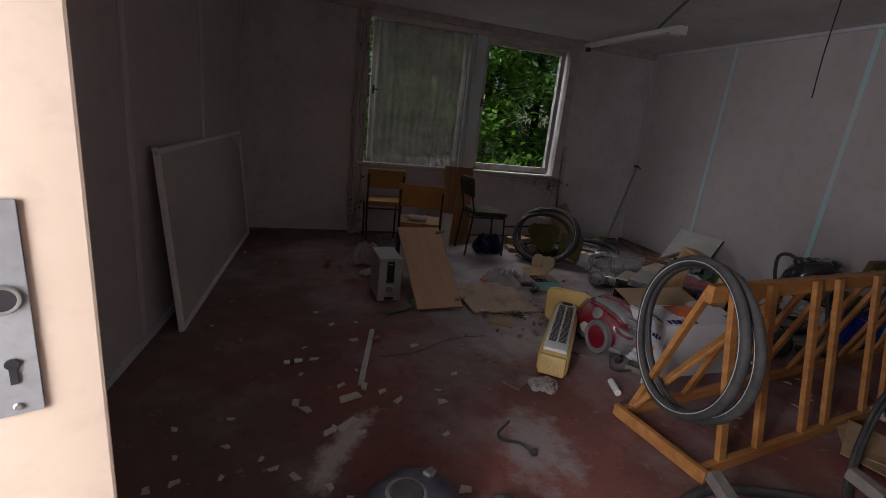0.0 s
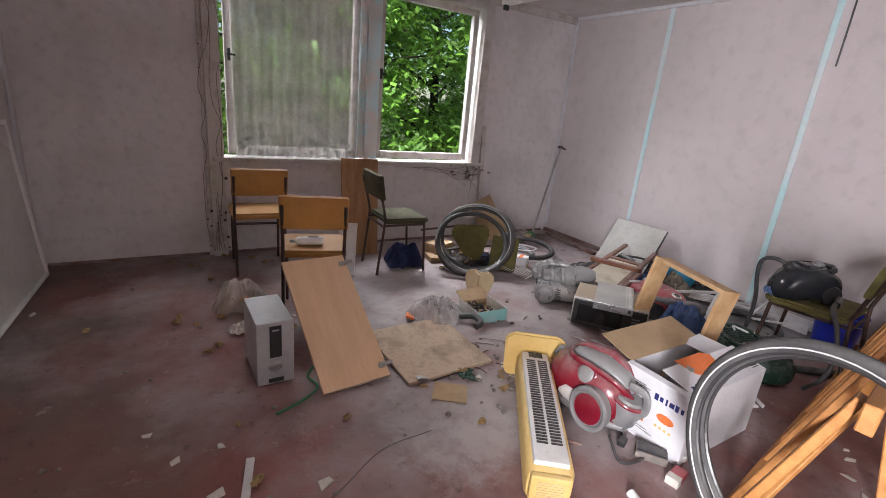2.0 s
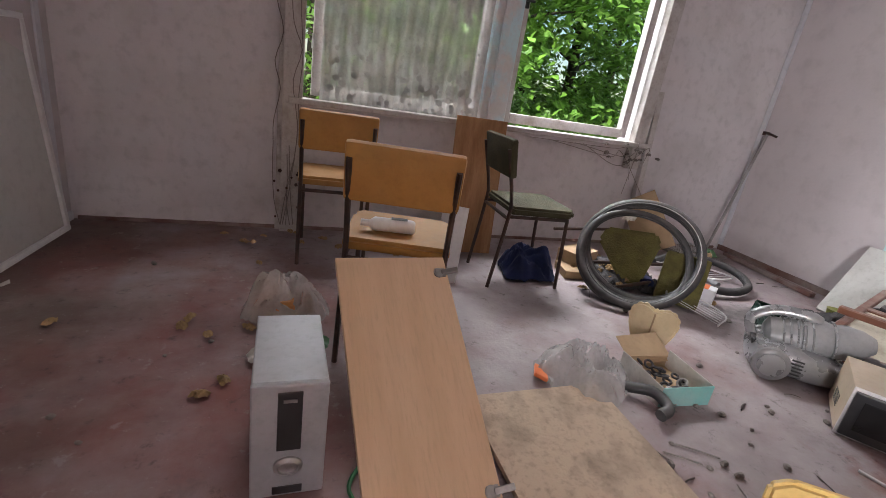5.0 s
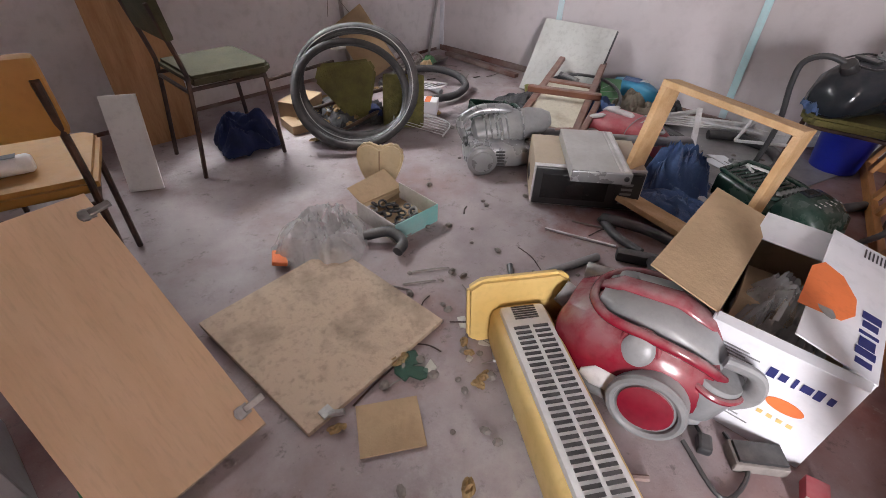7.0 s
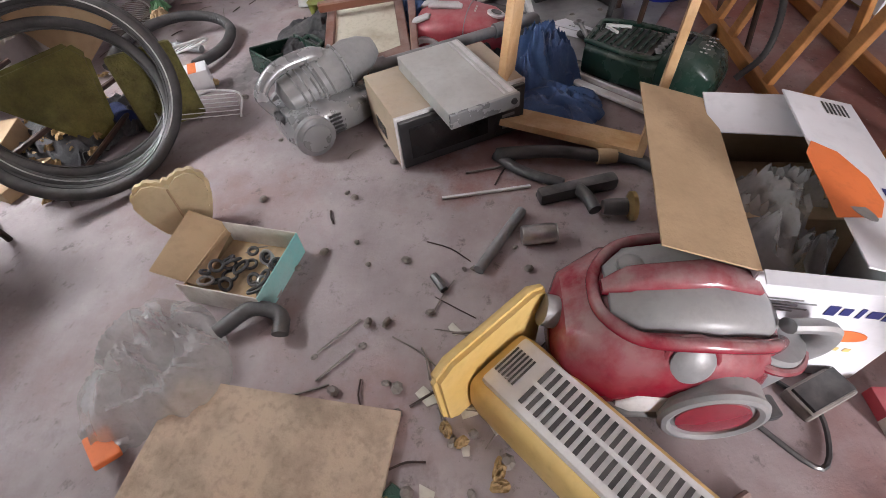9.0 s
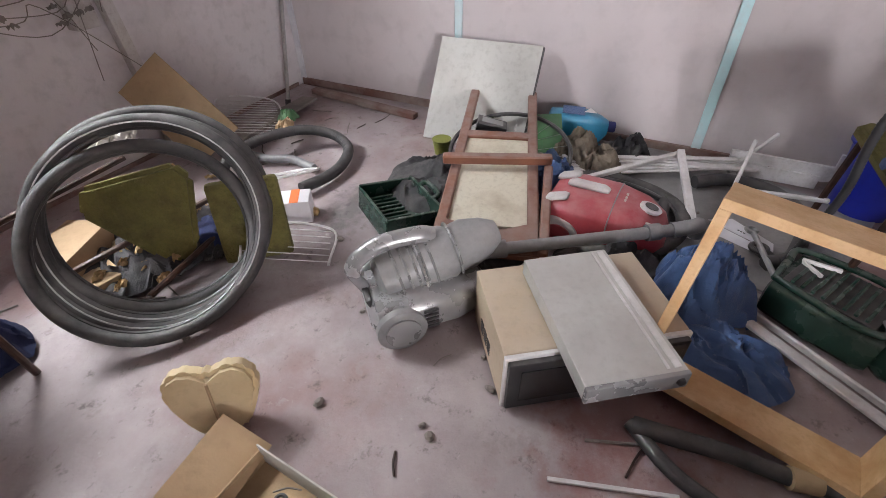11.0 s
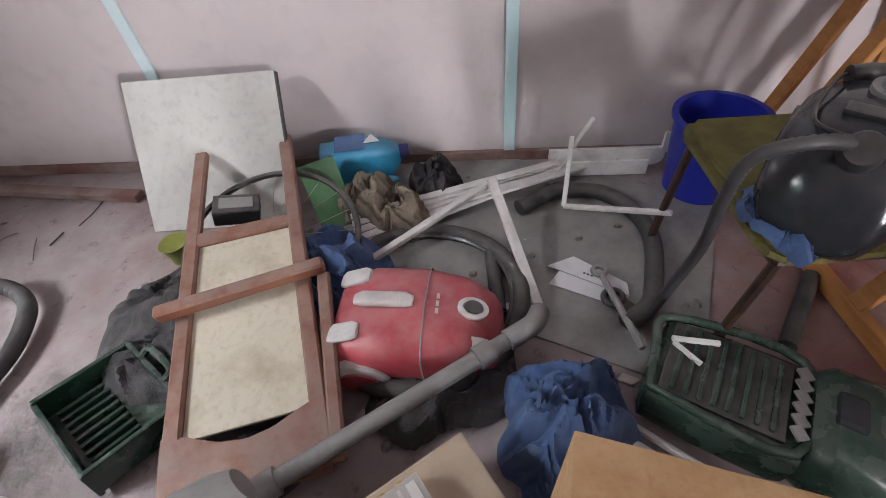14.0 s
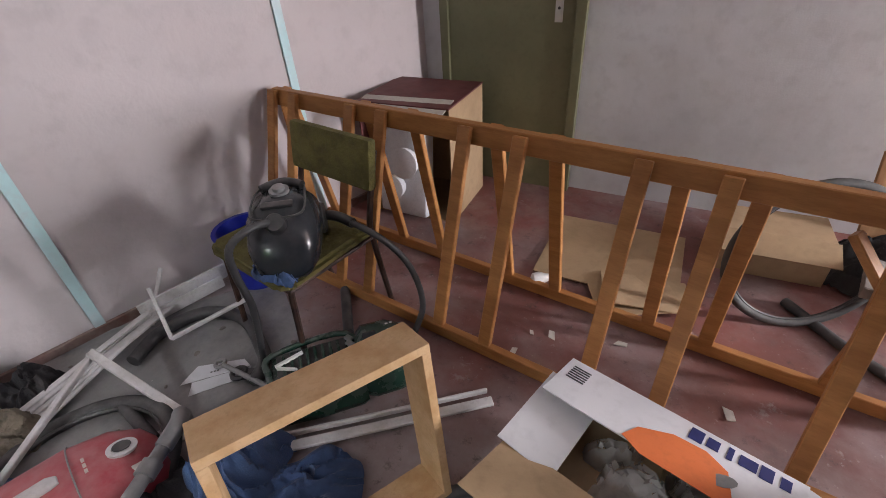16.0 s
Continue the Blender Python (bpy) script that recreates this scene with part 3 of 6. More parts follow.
def tree(x, y, height, spread, count, seed, low=0.6):
    rng = random.Random(seed)
    t = thing("tree", (x, y, -0.7), "leafy green tree outside the window", "tree", group="trees outside")
    limbs = [tube([(0, 0, 0), (0.05, 0.03, height * 0.4), (0, 0.1, height * 0.9)], lambda k: 0.13 * (1 - 0.75 * k), 10)]
    tips = []
    for i in range(12):
        a, z = i * 2.4, height * (0.22 + 0.055 * i)
        e = (spread * 0.9 * math.cos(a), spread * 0.6 * math.sin(a), z + 0.5)
        tips.append(Vector(e))
        limbs.append(tube([(0, 0.03, z), (e[0] * 0.5, e[1] * 0.5, z + 0.35), e], lambda k: 0.04 * (1 - 0.8 * k), 6))
    part("trunk", B(*limbs), BARK, t, "dark trunk with limbs", True)
    bm = bmesh.new()
    verts, faces = [], []
    clumps = [Vector((rng.gauss(0, spread * 0.62), rng.gauss(0, spread * 0.35), rng.uniform(low, height))) for _ in range(70)] + tips
    for i in range(count):
        c = rng.choice(clumps)
        p = c + Vector((rng.gauss(0, 0.22), rng.gauss(0, 0.22), rng.gauss(0, 0.16)))
        s = rng.uniform(0.035, 0.075)
        m = Euler((rng.uniform(-0.9, 0.9), rng.uniform(-0.9, 0.9), rng.uniform(0, 6.3))).to_matrix()
        k = len(verts)
        for u, v, w in ((-1.3, 0, 0), (-0.3, -0.6, 0.12), (1.3, 0, -0.1), (-0.3, 0.6, 0.12)):
            verts.append(p + m @ Vector((u, v, w)) * s)
        faces.append((k, k + 1, k + 2, k + 3))
    bm.free()
    mesh = bpy.data.meshes.new("crown")
    mesh.from_pydata(verts, [], faces)
    mesh.materials.append(LEAF)
    ob = new("crown", mesh)
    ob.parent = t
    tagged(ob, "dense small green leaves")


tree(2.9, 8.3, 4.6, 1.5, 12000, 3)
tree(5.0, 9.4, 5.4, 1.9, 14000, 5)
tree(1.0, 9.6, 5.2, 1.8, 6000, 7)
tree(3.6, 12.0, 6.5, 2.4, 15000, 9, 0.2)
tree(7.6, 12.0, 6.5, 2.6, 15000, 11, 0.2)
tree(7.0, 17.0, 8.0, 3.5, 9000, 13, 0.2)

# ---- doors ----
LEAFW = 0.838
d1 = tagged(new("door_1"), "open cream painted door with a metal lock plate", "door", kind="structure")
d1.matrix_world = pose(-0.85, 0.45, 0.01, 0, 0, 22.5)
part("leaf", B(box((LEAFW, 0.04, 2.0), (LEAFW / 2, 0, 1.0), bevel=0.004)), DOORW, d1)
plate = part("lock_plate", B(slab([(-0.021, -0.115), (0.021, -0.115), (0.021, 0.115), (-0.021, 0.115)], 0.003, (LEAFW - 0.075, -0.0205, 1.09), (90, 0, 0), 0.001)), SILVERD, d1, "worn grey metal lock plate")
part("spindle_hole", B(lathe([(0.012, 0), (0.012, 0.002)], 16, (LEAFW - 0.075, -0.0242, 1.105), (90, 0, 0)), ), BLACK, plate)
part("spindle_ring", B(ring((LEAFW - 0.075, -0.0245, 1.105), 0.013, 0.0025, (0, 1, 0), 20, 6)), STEEL, plate)
part("key_hole", B(slab(arc(12, 0.006) , 0.002, (LEAFW - 0.075, -0.0236, 1.035), (90, 0, 0)), box((0.006, 0.002, 0.022), (LEAFW - 0.075, -0.0246, 1.023))), BLACK, plate)
for z in (1.195, 0.985):
    part("screw", B(lathe([(0.0045, 0), (0.003, 0.002)], 10, (LEAFW - 0.075, -0.0238, z), (90, 0, 0))), STEEL, plate)

SA = math.degrees(math.atan2(SE[1] - SW[1], SE[0] - SW[0]))
d2 = tagged(new("door_2"), "closed olive green door in the white wall", "door", kind="structure")
d2.matrix_world = pose(3.615, 0.642, 0.0, 0, 0, SA)
part("leaf", B(box((0.70, 0.03, 2.02), (0.35, 0.018, 1.01), bevel=0.003)), DOORG, d2)
part("frame", B(box((0.05, 0.05, 2.08), (-0.027, 0.026, 1.04), bevel=0.004), box((0.05, 0.05, 2.08), (0.727, 0.026, 1.04), bevel=0.004), box((0.70, 0.05, 0.05), (0.35, 0.026, 2.055), bevel=0.004)), DOORG, d2, "olive green door frame")
pl = part("lock_plate", B(box((0.04, 0.004, 0.23), (0.085, 0.036, 1.04), bevel=0.002)), ALU, d2, "pale metal lock plate")
part("hole", B(lathe([(0.011, 0), (0.011, 0.002)], 14, (0.085, 0.0385, 1.07), (-90, 0, 0)), lathe([(0.007, 0), (0.007, 0.002)], 14, (0.085, 0.0385, 0.99), (-90, 0, 0))), BLACK, pl)

# ---- ceiling lamps and cables ----
def strip_lamp(place, rz, length, label):
    t = thing("ceiling_light", place, label, "ceiling light", rz, group="ceiling lights")
    part("housing", B(box((length, 0.075, 0.045), (0, 0, -0.0225), bevel=0.006)), WHITE, t)
    for x in (-0.3, 0.3):
        part("hanger", B(tube([(x, 0, 0), (x, 0, 0.052)], 0.006, 6, False)), STEEL, t)
    part("end_cap", B(box((0.10, 0.10, 0.075), (length / 2, 0, -0.04), bevel=0.008)), WHITE, t, "bulky white end cap")
    part("socket", B(box((0.03, 0.05, 0.05), (-length / 2 + 0.03, 0, -0.065), bevel=0.004)), BLACK, t)


strip_lamp((3.36, 4.55, TOP - 0.05), -88, 1.35, "old white strip light hanging without its tube")
strip_lamp((2.72, 1.75, TOP - 0.05), -100, 1.25, "old white strip light on the ceiling")
cable = thing("cable", (3.1, 2.33, TOP), "thin black cable hanging from the ceiling", "cable")
part("wire", B(tube([(0, 0, 0.0), (0.005, 0.01, -0.25), (-0.015, 0, -0.5), (0.01, 0.01, -0.72)], 0.004, 6)), BLACK, cable, smooth=True)
conduit = thing("conduit", (2.9, 2.9, TOP - 0.012), "thin dark conduit along the ceiling", "conduit")
part("pipe", B(tube([(0.7, 1.6, 0), (-0.1, 0.2, 0)], 0.011, 8, False)), GREYW, conduit)
hook = thing("wall_hook", (4.44, 5.30, 1.03), "small dark metal bracket in the wall corner", "hook")
part("plate", B(box((0.06, 0.02, 0.03), (0, 0, 0), bevel=0.004)), TUBE, hook)
part("arm", B(tube([(0, 0, 0), (-0.03, -0.05, 0.0), (-0.03, -0.12, -0.015)], 0.009, 8)), TUBE, hook, smooth=True)

# ---- net curtain and creeper at the windows ----
cur = thing("net_curtain", (0.95, 5.395, 0.80), "dirty torn net curtain over the window", "curtain")
bm = bmesh.new()
nx, nz, W, H = 110, 26, 1.02, 1.47
grid = [[bm.verts.new((W * i / nx, 0.012 * math.sin(i * 0.75 + 0.4 * math.sin(j * 0.3)) * (1.25 - 0.5 * j / nz) + 0.006 * noise.noise(Vector((i * 0.15, j * 0.3, 1))), H * j / nz + (0.03 * noise.noise(Vector((i * 0.12, 4, 0))) if j == 0 else 0))) for j in range(nz + 1)] for i in range(nx + 1)]
for i in range(nx):
    for j in range(nz):
        bm.faces.new((grid[i][j], grid[i + 1][j], grid[i + 1][j + 1], grid[i][j + 1]))
part("net", bm, LACE, cur, smooth=True)
part("rod", B(tube([(-0.03, 0.0, H + 0.005), (W + 0.03, 0, H + 0.005)], 0.007, 8, False)), STEEL, cur)
bm = bmesh.new()
rng = random.Random(21)
for i in range(120):
    x, z = rng.uniform(0.02, W - 0.02), abs(rng.gauss(0.12, 0.16))
    slab([(q[0], q[1]) for q in arc(6, rng.uniform(0.008, 0.022), sx=1.2)], 0.002, (x, -0.021, z + 0.03), (90, rng.uniform(0, 90), 0))(bm)
tagged(part("lace_flower", bm, LACE, cur, "denser lace flowers along the hem"), kind="stuff")

vine = thing("dry_creeper", (0.79, 5.325, 0.0), "dry leafless creeper stems on the window post", "plant")
stems, leaves = [], []
for k in range(6):
    x, z = rng.uniform(-0.05, 0.04), 0.05
    pts = []
    while z < (2.3 if k < 3 else 0.6):
        pts.append((x, rng.uniform(-0.01, 0.0), z))
        x, z = max(-0.09, min(0.1, x + rng.uniform(-0.05, 0.05))), z + rng.uniform(0.1, 0.25)
    if len(pts) > 2:
        stems.append(tube(pts, 0.0025, 5, steps=3))
for k in range(22):
    leaves.append(slab(arc(5, rng.uniform(0.006, 0.015)), 0.002, (rng.uniform(-0.08, 0.09), -0.02, rng.choice((rng.uniform(1.4, 2.1), rng.uniform(0.05, 0.4), rng.uniform(0.1, 2.2)))), (80, rng.uniform(0, 90), rng.uniform(-30, 30))))
for st_ in stems:
    part("stem", B(st_), GREYW, vine)
tagged(part("leaf", B(*leaves), TUBE, vine, "small dry dark leaves"), kind="stuff")
vine2 = thing("dry_creeper", (3.2, 5.31, 0.75), "dry grey creeper hanging under the window sill", "plant")
part("stem", B(*[tube([(rng.uniform(-1.0, -0.2), 0.0, 0.02), (rng.uniform(-0.3, 0.0), -0.02, rng.uniform(-0.12, 0.05)), (rng.uniform(-0.1, 0.15), -0.01, rng.uniform(-0.25, 0.1)), (rng.uniform(0.0, 0.28), 0.0, rng.uniform(-0.5, 0.0))], 0.002, 5) for _ in range(4)]), GREYW, vine2)
tagged(part("leaf", B(*[heap(0.05, 0.03, 0.012, i * 1.7, 5, 1.0, (rng.uniform(-0.3, 0.25), -0.03, rng.uniform(-0.1, 0.07))) for i in range(14)]), GREYW, vine2, "dry grey leaf scraps"), kind="stuff")

# ---- chairs ----
def chair(place, rz, fabric, label, missing_back=False, rx=0, ry=0):
    """Stacking chair with tube frame; the backrest stands at -y."""
    c = thing("chair", place, label, "chair", rz, rx, ry, "upholstered tube chairs")
    part("seat", B(slab([(-0.19, -0.18), (0.19, -0.18), (0.205, 0.17), (0.17, 0.205), (-0.17, 0.205), (-0.205, 0.17)], 0.045, (0, 0, 0.425), (0, 0, 0), 0.014)), fabric, c, "padded seat", True)
    part("backrest", B(box((0.385, 0.038, 0.20), (0, -0.225, 0.715), (9, 0, 0), 0.016)), fabric, c, "padded backrest", True)
    for x in (-0.175, 0.175):
        part("leg", B(tube([(x, -0.235, 0.0), (x, -0.19, 0.40), (x, -0.195, 0.52), (x, -0.255, 0.76)], 0.0105, 8, steps=4)), TUBE, c, smooth=True)
        part("leg", B(tube([(x, 0.19, 0.0), (x, 0.165, 0.41)], 0.0105, 8, False)), TUBE, c, smooth=True)
        part("side_rail", B(tube([(x, -0.19, 0.412), (x, 0.17, 0.412)], 0.0095, 8, False)), TUBE, c)
    part("cross_rail", B(tube([(-0.175, 0.165, 0.405), (0.175, 0.165, 0.405)], 0.0095, 8, False)), TUBE, c)
    part("cross_rail", B(tube([(-0.175, -0.19, 0.40), (0.175, -0.19, 0.40)], 0.0095, 8, False)), TUBE, c)
    return c


chair((1.21, 4.07, 0), -16, OCHRE, "dusty ochre vinyl chair on dark metal legs")
chair((1.04, 5.03, 0), -4, OCHRE, "dusty ochre vinyl chair by the window wall")
chair((2.10, 4.71, 0), -92, OLIVE, "olive green upholstered chair with dark metal legs")
moss_chair = chair((3.81, 2.305, 0), 5, MOSS, "worn mossy green chair holding a vacuum cleaner")
moss_chair.scale = (1.16, 1.10, 0.94)

# fallen chair, pads and wire racks behind the tyres
big_pad = thing("seat_pad", (2.81, 4.57, 0.005), "large green upholstered seat pad propped behind tyres", "seat pad", -42, -16, 0)
part("cushion", B(slab([(-0.22, 0.24), (-0.19, 0.33), (0.10, 0.36), (0.14, 0.30), (0.09, 0.06), (0.02, 0.0), (-0.03, 0.02)], 0.055, (0, 0.0, 0), (90, 0, 0), 0.016)), MOSS, big_pad, smooth=True)
part("board_back", B(slab([(-0.20, 0.25), (-0.17, 0.32), (0.09, 0.35), (0.12, 0.29), (0.08, 0.07), (0.02, 0.015), (-0.02, 0.03)], 0.008, (0, 0.0095, 0), (90, 0, 0))), PLANK, big_pad, "thin plywood back")
pad = thing("seat_pad", (2.985, 4.33, 0.0), "loose green upholstered seat pad standing on edge", "seat pad", -48)
part("cushion", B(box((0.24, 0.05, 0.30), (0, 0, 0.155), (-14, 0, 0), 0.018)), MOSS, pad, smooth=True)
part("board_back", B(box((0.22, 0.008, 0.28), (0, 0.030, 0.150), (-14, 0, 0), 0.002)), PLANK, pad, "thin plywood back")


def wire_basket(place, rz, w, d, label, rx=0, ry=0):
    t = thing("wire_rack", place, label, "wire rack", rz, rx, ry, "white wire racks")
    part("rim", B(tube([(-w / 2, -d / 2, 0), (w / 2, -d / 2, 0), (w / 2, d / 2, 0), (-w / 2, d / 2, 0)], 0.005, 8, True, 8, closed=False)), WHITEM, t)
    n = int(w / 0.035)
    for i in range(n):
        part("wire", B(tube([(-w / 2 + w * (i + 0.5) / n, -d / 2, 0), (-w / 2 + w * (i + 0.5) / n, d / 2, 0)], 0.002, 5, False)), WHITEM, t)
    return t


wire_basket((3.03, 4.23, 0.045), 35, 0.22, 0.30, "white wire rack lying beside the seat pad", 12, 0)
wire_basket((3.20, 4.47, 0.17), -25, 0.34, 0.26, "white wire rack leaning on boxes", -24, 8)
wire_basket((3.75, 5.12, 0.10), 50, 0.5, 0.3, "rusty wire rack in the room corner", 12, 0)

# ---- tyres ----
def tyre(place, normal, radius, r, label, line=True, rim=False, group="bicycle tyres", sag=0.012):
    t = thing("bicycle_tyre", place, label, "tyre", group=group)
    n = Vector(normal).normalized()
    part("casing", B(ring((0, 0, 0), radius, r, n, 64, 12, sag)), RUBBER, t, smooth=True)
    part("bead", B(ring(n * 0.004, radius - r * 0.95, r * 0.30, n, 64, 6, sag)), BLACK, t)
    if line:
        part("side_line", B(ring(n * (r * 0.86), radius - r * 0.30, 0.0032, n, 64, 5, sag)), RIM, t, "pale reflective line")
    return t


LEAN = Vector((-0.42, -0.42, 0.42))
for i, (off, rad, rr, ln) in enumerate((((0.0, 0.0, 0.0), 0.322, 0.023, True), ((0.035, 0.02, -0.012), 0.318, 0.022, True), ((0.075, 0.06, 0.0), 0.322, 0.023, False), ((-0.035, -0.02, -0.02), 0.30, 0.021, False))):
    z = (rad + rr) * 0.80 + off[2] * 0.2
    tyre((2.715 + off[0], 4.43 + off[1], z), LEAN + Vector((0.05 * i, -0.03 * i, 0.04 * i)), rad, rr, "dusty black bicycle tyre leaning in a stack of tyres", ln)
for i, (dx, dy, dz, nn) in enumerate(((0.0, 0.0, 0.0, (-1, 0.22, 0.08)), (0.045, -0.015, -0.012, (-1, 0.15, 0.02)))):
    tyre((1.755 + dx, 1.60 + dy, 0.55 + dz), nn, 0.335, 0.021, "black bicycle tyre with white line hung on a trestle", True, group="tyres on the trestle")
# loose tyres on the heap by the east wall
tyre((3.76, 3.225, 0.04), (0.05, 0.03, 1), 0.29, 0.026, "flat grey bicycle tyre lying on the floor", False, group="tyres on the floor")
tyre((2.34, 1.10, 0.30), (-0.55, 0.75, 0.12), 0.285, 0.018, "black bicycle tyre leaning against cardboard", False, group="tyres on the floor")

wheel = thing("bicycle_wheel", (3.92, 3.70, 0.12), "thin bicycle wheel under a broken chair", "wheel")
wn_ = Vector((-0.25, -0.05, 1)).normalized()
part("rim", B(ring((0, 0, 0), 0.27, 0.010, wn_, 56, 8)), BLACK, wheel, smooth=True)
part("hub", B(lathe([(0.02, -0.04), (0.012, -0.02), (0.012, 0.02), (0.02, 0.04)], 12)), STEEL, wheel)
q = wn_.to_track_quat("Z", "Y")
for i in range(20):
    a = i * math.tau / 20
    part("spoke", B(tube([q @ Vector((0.015 * math.cos(a + 0.5), 0.015 * math.sin(a + 0.5), 0.02 * (-1) ** i)), q @ Vector((0.27 * math.cos(a), 0.27 * math.sin(a), 0))], 0.0012, 4, False)), STEEL, wheel)

# ---- trestle of orange pine ----
tr = thing("trestle", (0, 0, 0), "long orange pine A-frame trestle standing on the floor", "trestle")
P0, P1, HI = Vector((1.76, 1.535, 0)), Vector((4.43, 1.905, 0)), 0.80
run = (P1 - P0).normalized()
side = Vector((-run.y, run.x, 0))


def on(s, w, z):
    return P0 + run * s + side * w + Vector((0, 0, z))


LONG = (P1 - P0).length
part("top_beam", B(bar(on(0, 0.006, HI - 0.035), on(LONG, 0.006, HI - 0.045), 0.035, 0.075)), PINE, tr)
part("bottom_rail", B(bar(on(0, -0.16, 0.03), on(LONG, -0.16, 0.03), 0.03, 0.055)), PINE, tr)
part("bottom_rail", B(bar(on(0, 0.27, 0.03), on(LONG, 0.27, 0.03), 0.03, 0.055)), PINE, tr)
part("end_rail", B(bar(on(-0.02, -0.20, 0.032), on(-0.02, 0.30, 0.032), 0.03, 0.06)), PINE, tr)
part("end_rail", B(bar(on(LONG + 0.02, -0.20, 0.032), on(LONG + 0.02, 0.30, 0.032), 0.03, 0.06)), PINE, tr)
for x in (4.41, 4.27, 3.93, 3.765, 3.388, 3.18, 2.80, 2.58, 2.21, 1.82):
    s = (x - P0.x) / run.x
    part("leg", B(bar(on(s, 0.27, 0.045), on(s, 0.032, HI - 0.01), 0.05, 0.024)), PINE, tr)
for x in (4.38, 3.90, 3.66, 3.30, 3.08, 2.70, 2.5, 2.14, 1.88):
    s = (x - P0.x) / run.x
    part("leg", B(bar(on(s, -0.16, 0.045), on(s, -0.022, HI - 0.01), 0.05, 0.024)), PINE, tr)
part("brace", B(bar(on(0.02, 0.24, 0.08), on(0.55, 0.02, 0.70), 0.04, 0.022)), PINE, tr)
part("brace", B(bar(on(LONG - 0.04, 0.0, 0.72), on(LONG - 0.30, 0.16, 0.25), 0.04, 0.022)), PINE, tr)
part("screw", B(*[lathe([(0.004, 0), (0.002, 0.002)], 8, on((x - P0.x) / run.x, 0.047, HI - 0.06), (-90, 0, 0)) for x in (4.27, 3.765, 3.388, 3.18, 2.80, 2.58, 2.21)]), BLACK, tr)

# ---- whiteboard leaning on the west wall ----
wb = thing("whiteboard", (-0.470, 2.935, 0.004), "large dirty whiteboard with aluminium frame leaning on the wall", "whiteboard", 86.0, -4.5)
WL, WH = 2.28, 1.035
part("board", B(box((WL - 0.04, 0.014, WH - 0.04), (WL / 2, 0.008, WH / 2), bevel=0.002)), BOARDW, wb)
for a, b in (((0, 0, 0.012), (WL, 0, 0.012)), ((0, 0, WH - 0.012), (WL, 0, WH - 0.012)), ((0.012, 0, 0.024), (0.012, 0, WH - 0.024)), ((WL - 0.012, 0, 0.024), (WL - 0.012, 0, WH - 0.024))):
    part("frame_bar", B(bar(a, b, 0.032, 0.028)), WHITE, wb)
for x in (0.02, WL / 2, WL - 0.02):
    part("clip", B(box((0.05, 0.03, 0.03), (x, 0, WH - 0.005), bevel=0.004)), PAPER, wb)

# ---- subwoofer, board and panel in the middle ----
sub = thing("loudspeaker", (0.815, 3.49, 0), "silver grey wooden subwoofer standing on the floor", "loudspeaker", 1)
part("cabinet", B(box((0.17, 0.31, 0.325), (0, 0.0, 0.172), bevel=0.004)), SILVERL, sub)
front = part("front_panel", B(box((0.172, 0.014, 0.327), (0, -0.162, 0.173), bevel=0.005)), SILVERL, sub, "silver front panel")
part("display", B(box((0.055, 0.004, 0.165), (0, -0.1705, 0.235), bevel=0.002)), BLACK, front, "dark display strip")
part("knob", B(lathe([(0.034, 0), (0.034, 0.006), (0.024, 0.012), (0.022, 0.006), (0.01, 0.008)], 28, (0, -0.169, 0.105), (90, 0, 0), 0.8)), STEEL, front, "chrome control knob")
part("badge", B(box((0.03, 0.003, 0.008), (0, -0.1735, 0.295))), STEEL, front)
part("slot", B(box((0.07, 0.004, 0.022), (0, -0.1705, 0.03), bevel=0.002)), BLACK, front)
for x, y in ((-0.06, -0.12), (0.06, -0.12), (-0.06, 0.12), (0.06, 0.12)):
    part("foot", B(lathe([(0.012, 0), (0.014, 0.01)], 12, (x, y, 0))), BLACK, sub)

TL, BL = Vector((0.955, 3.755, 0.46)), Vector((0.99, 3.135, 0.012))
TR, BR = Vector((1.30, 3.74, 0.475)), Vector((1.345, 3.165, 0.012))


def board_between(name, a, b, c, thick, material, label, category):
    """A flat board with corner a, sides to b and c."""
    u, v = b - a, c - a
    x = u.normalized()
    n = x.cross(v).normalized()
    y = n.cross(x)
    t = new(name)
    t.matrix_world = Matrix.Translation(a) @ Matrix((x, y, n)).transposed().to_4x4()
    tagged(t, label, category)
    part("panel", B(box((u.length, v.length, thick), (u.length / 2, v.dot(y) / 2, thick / 2), bevel=0.0015)), material, t)
    return t, u.length, v.dot(y)


bd, bu, bv = board_between("cabinet_door", BL, BR, TL, 0.018, BEECH, "loose beech laminate cabinet door leaning on a chair", "cabinet door")
part("edge_band", B(box((bu, 0.003, 0.017), (bu / 2, -0.0025, 0.009))), CHIP, bd)
for y in (0.06, bv - 0.06):
    hg = part("hinge", B(box((0.034, 0.03, 0.006), (bu - 0.025, y, 0.021), bevel=0.002), lathe([(0.017, 0), (0.017, 0.005)], 16, (bu - 0.03, y, 0.018))), STEEL, bd, "metal cup hinge")
    part("hinge_arm", B(box((0.055, 0.018, 0.012), (bu + 0.005, y, 0.030), (0, -18, 0), 0.003)), STEEL, hg)

panel = thing("floor_board", (1.662, 3.335, 0.012), "square chipboard panel with dark damp stains on the floor", "board", 2)
part("panel", B(box((0.535, 0.545, 0.018), (0, 0, 0.010), (2.5, 0, 0), 0.002)), CHIP, panel)
hg = part("hinge", B(box((0.034, 0.03, 0.008), (-0.20, -0.262, 0.016), bevel=0.002), tube([(-0.20, -0.27, 0.012), (-0.17, -0.30, 0.022)], 0.009, 8, False)), STEEL, panel, "metal cup hinge")

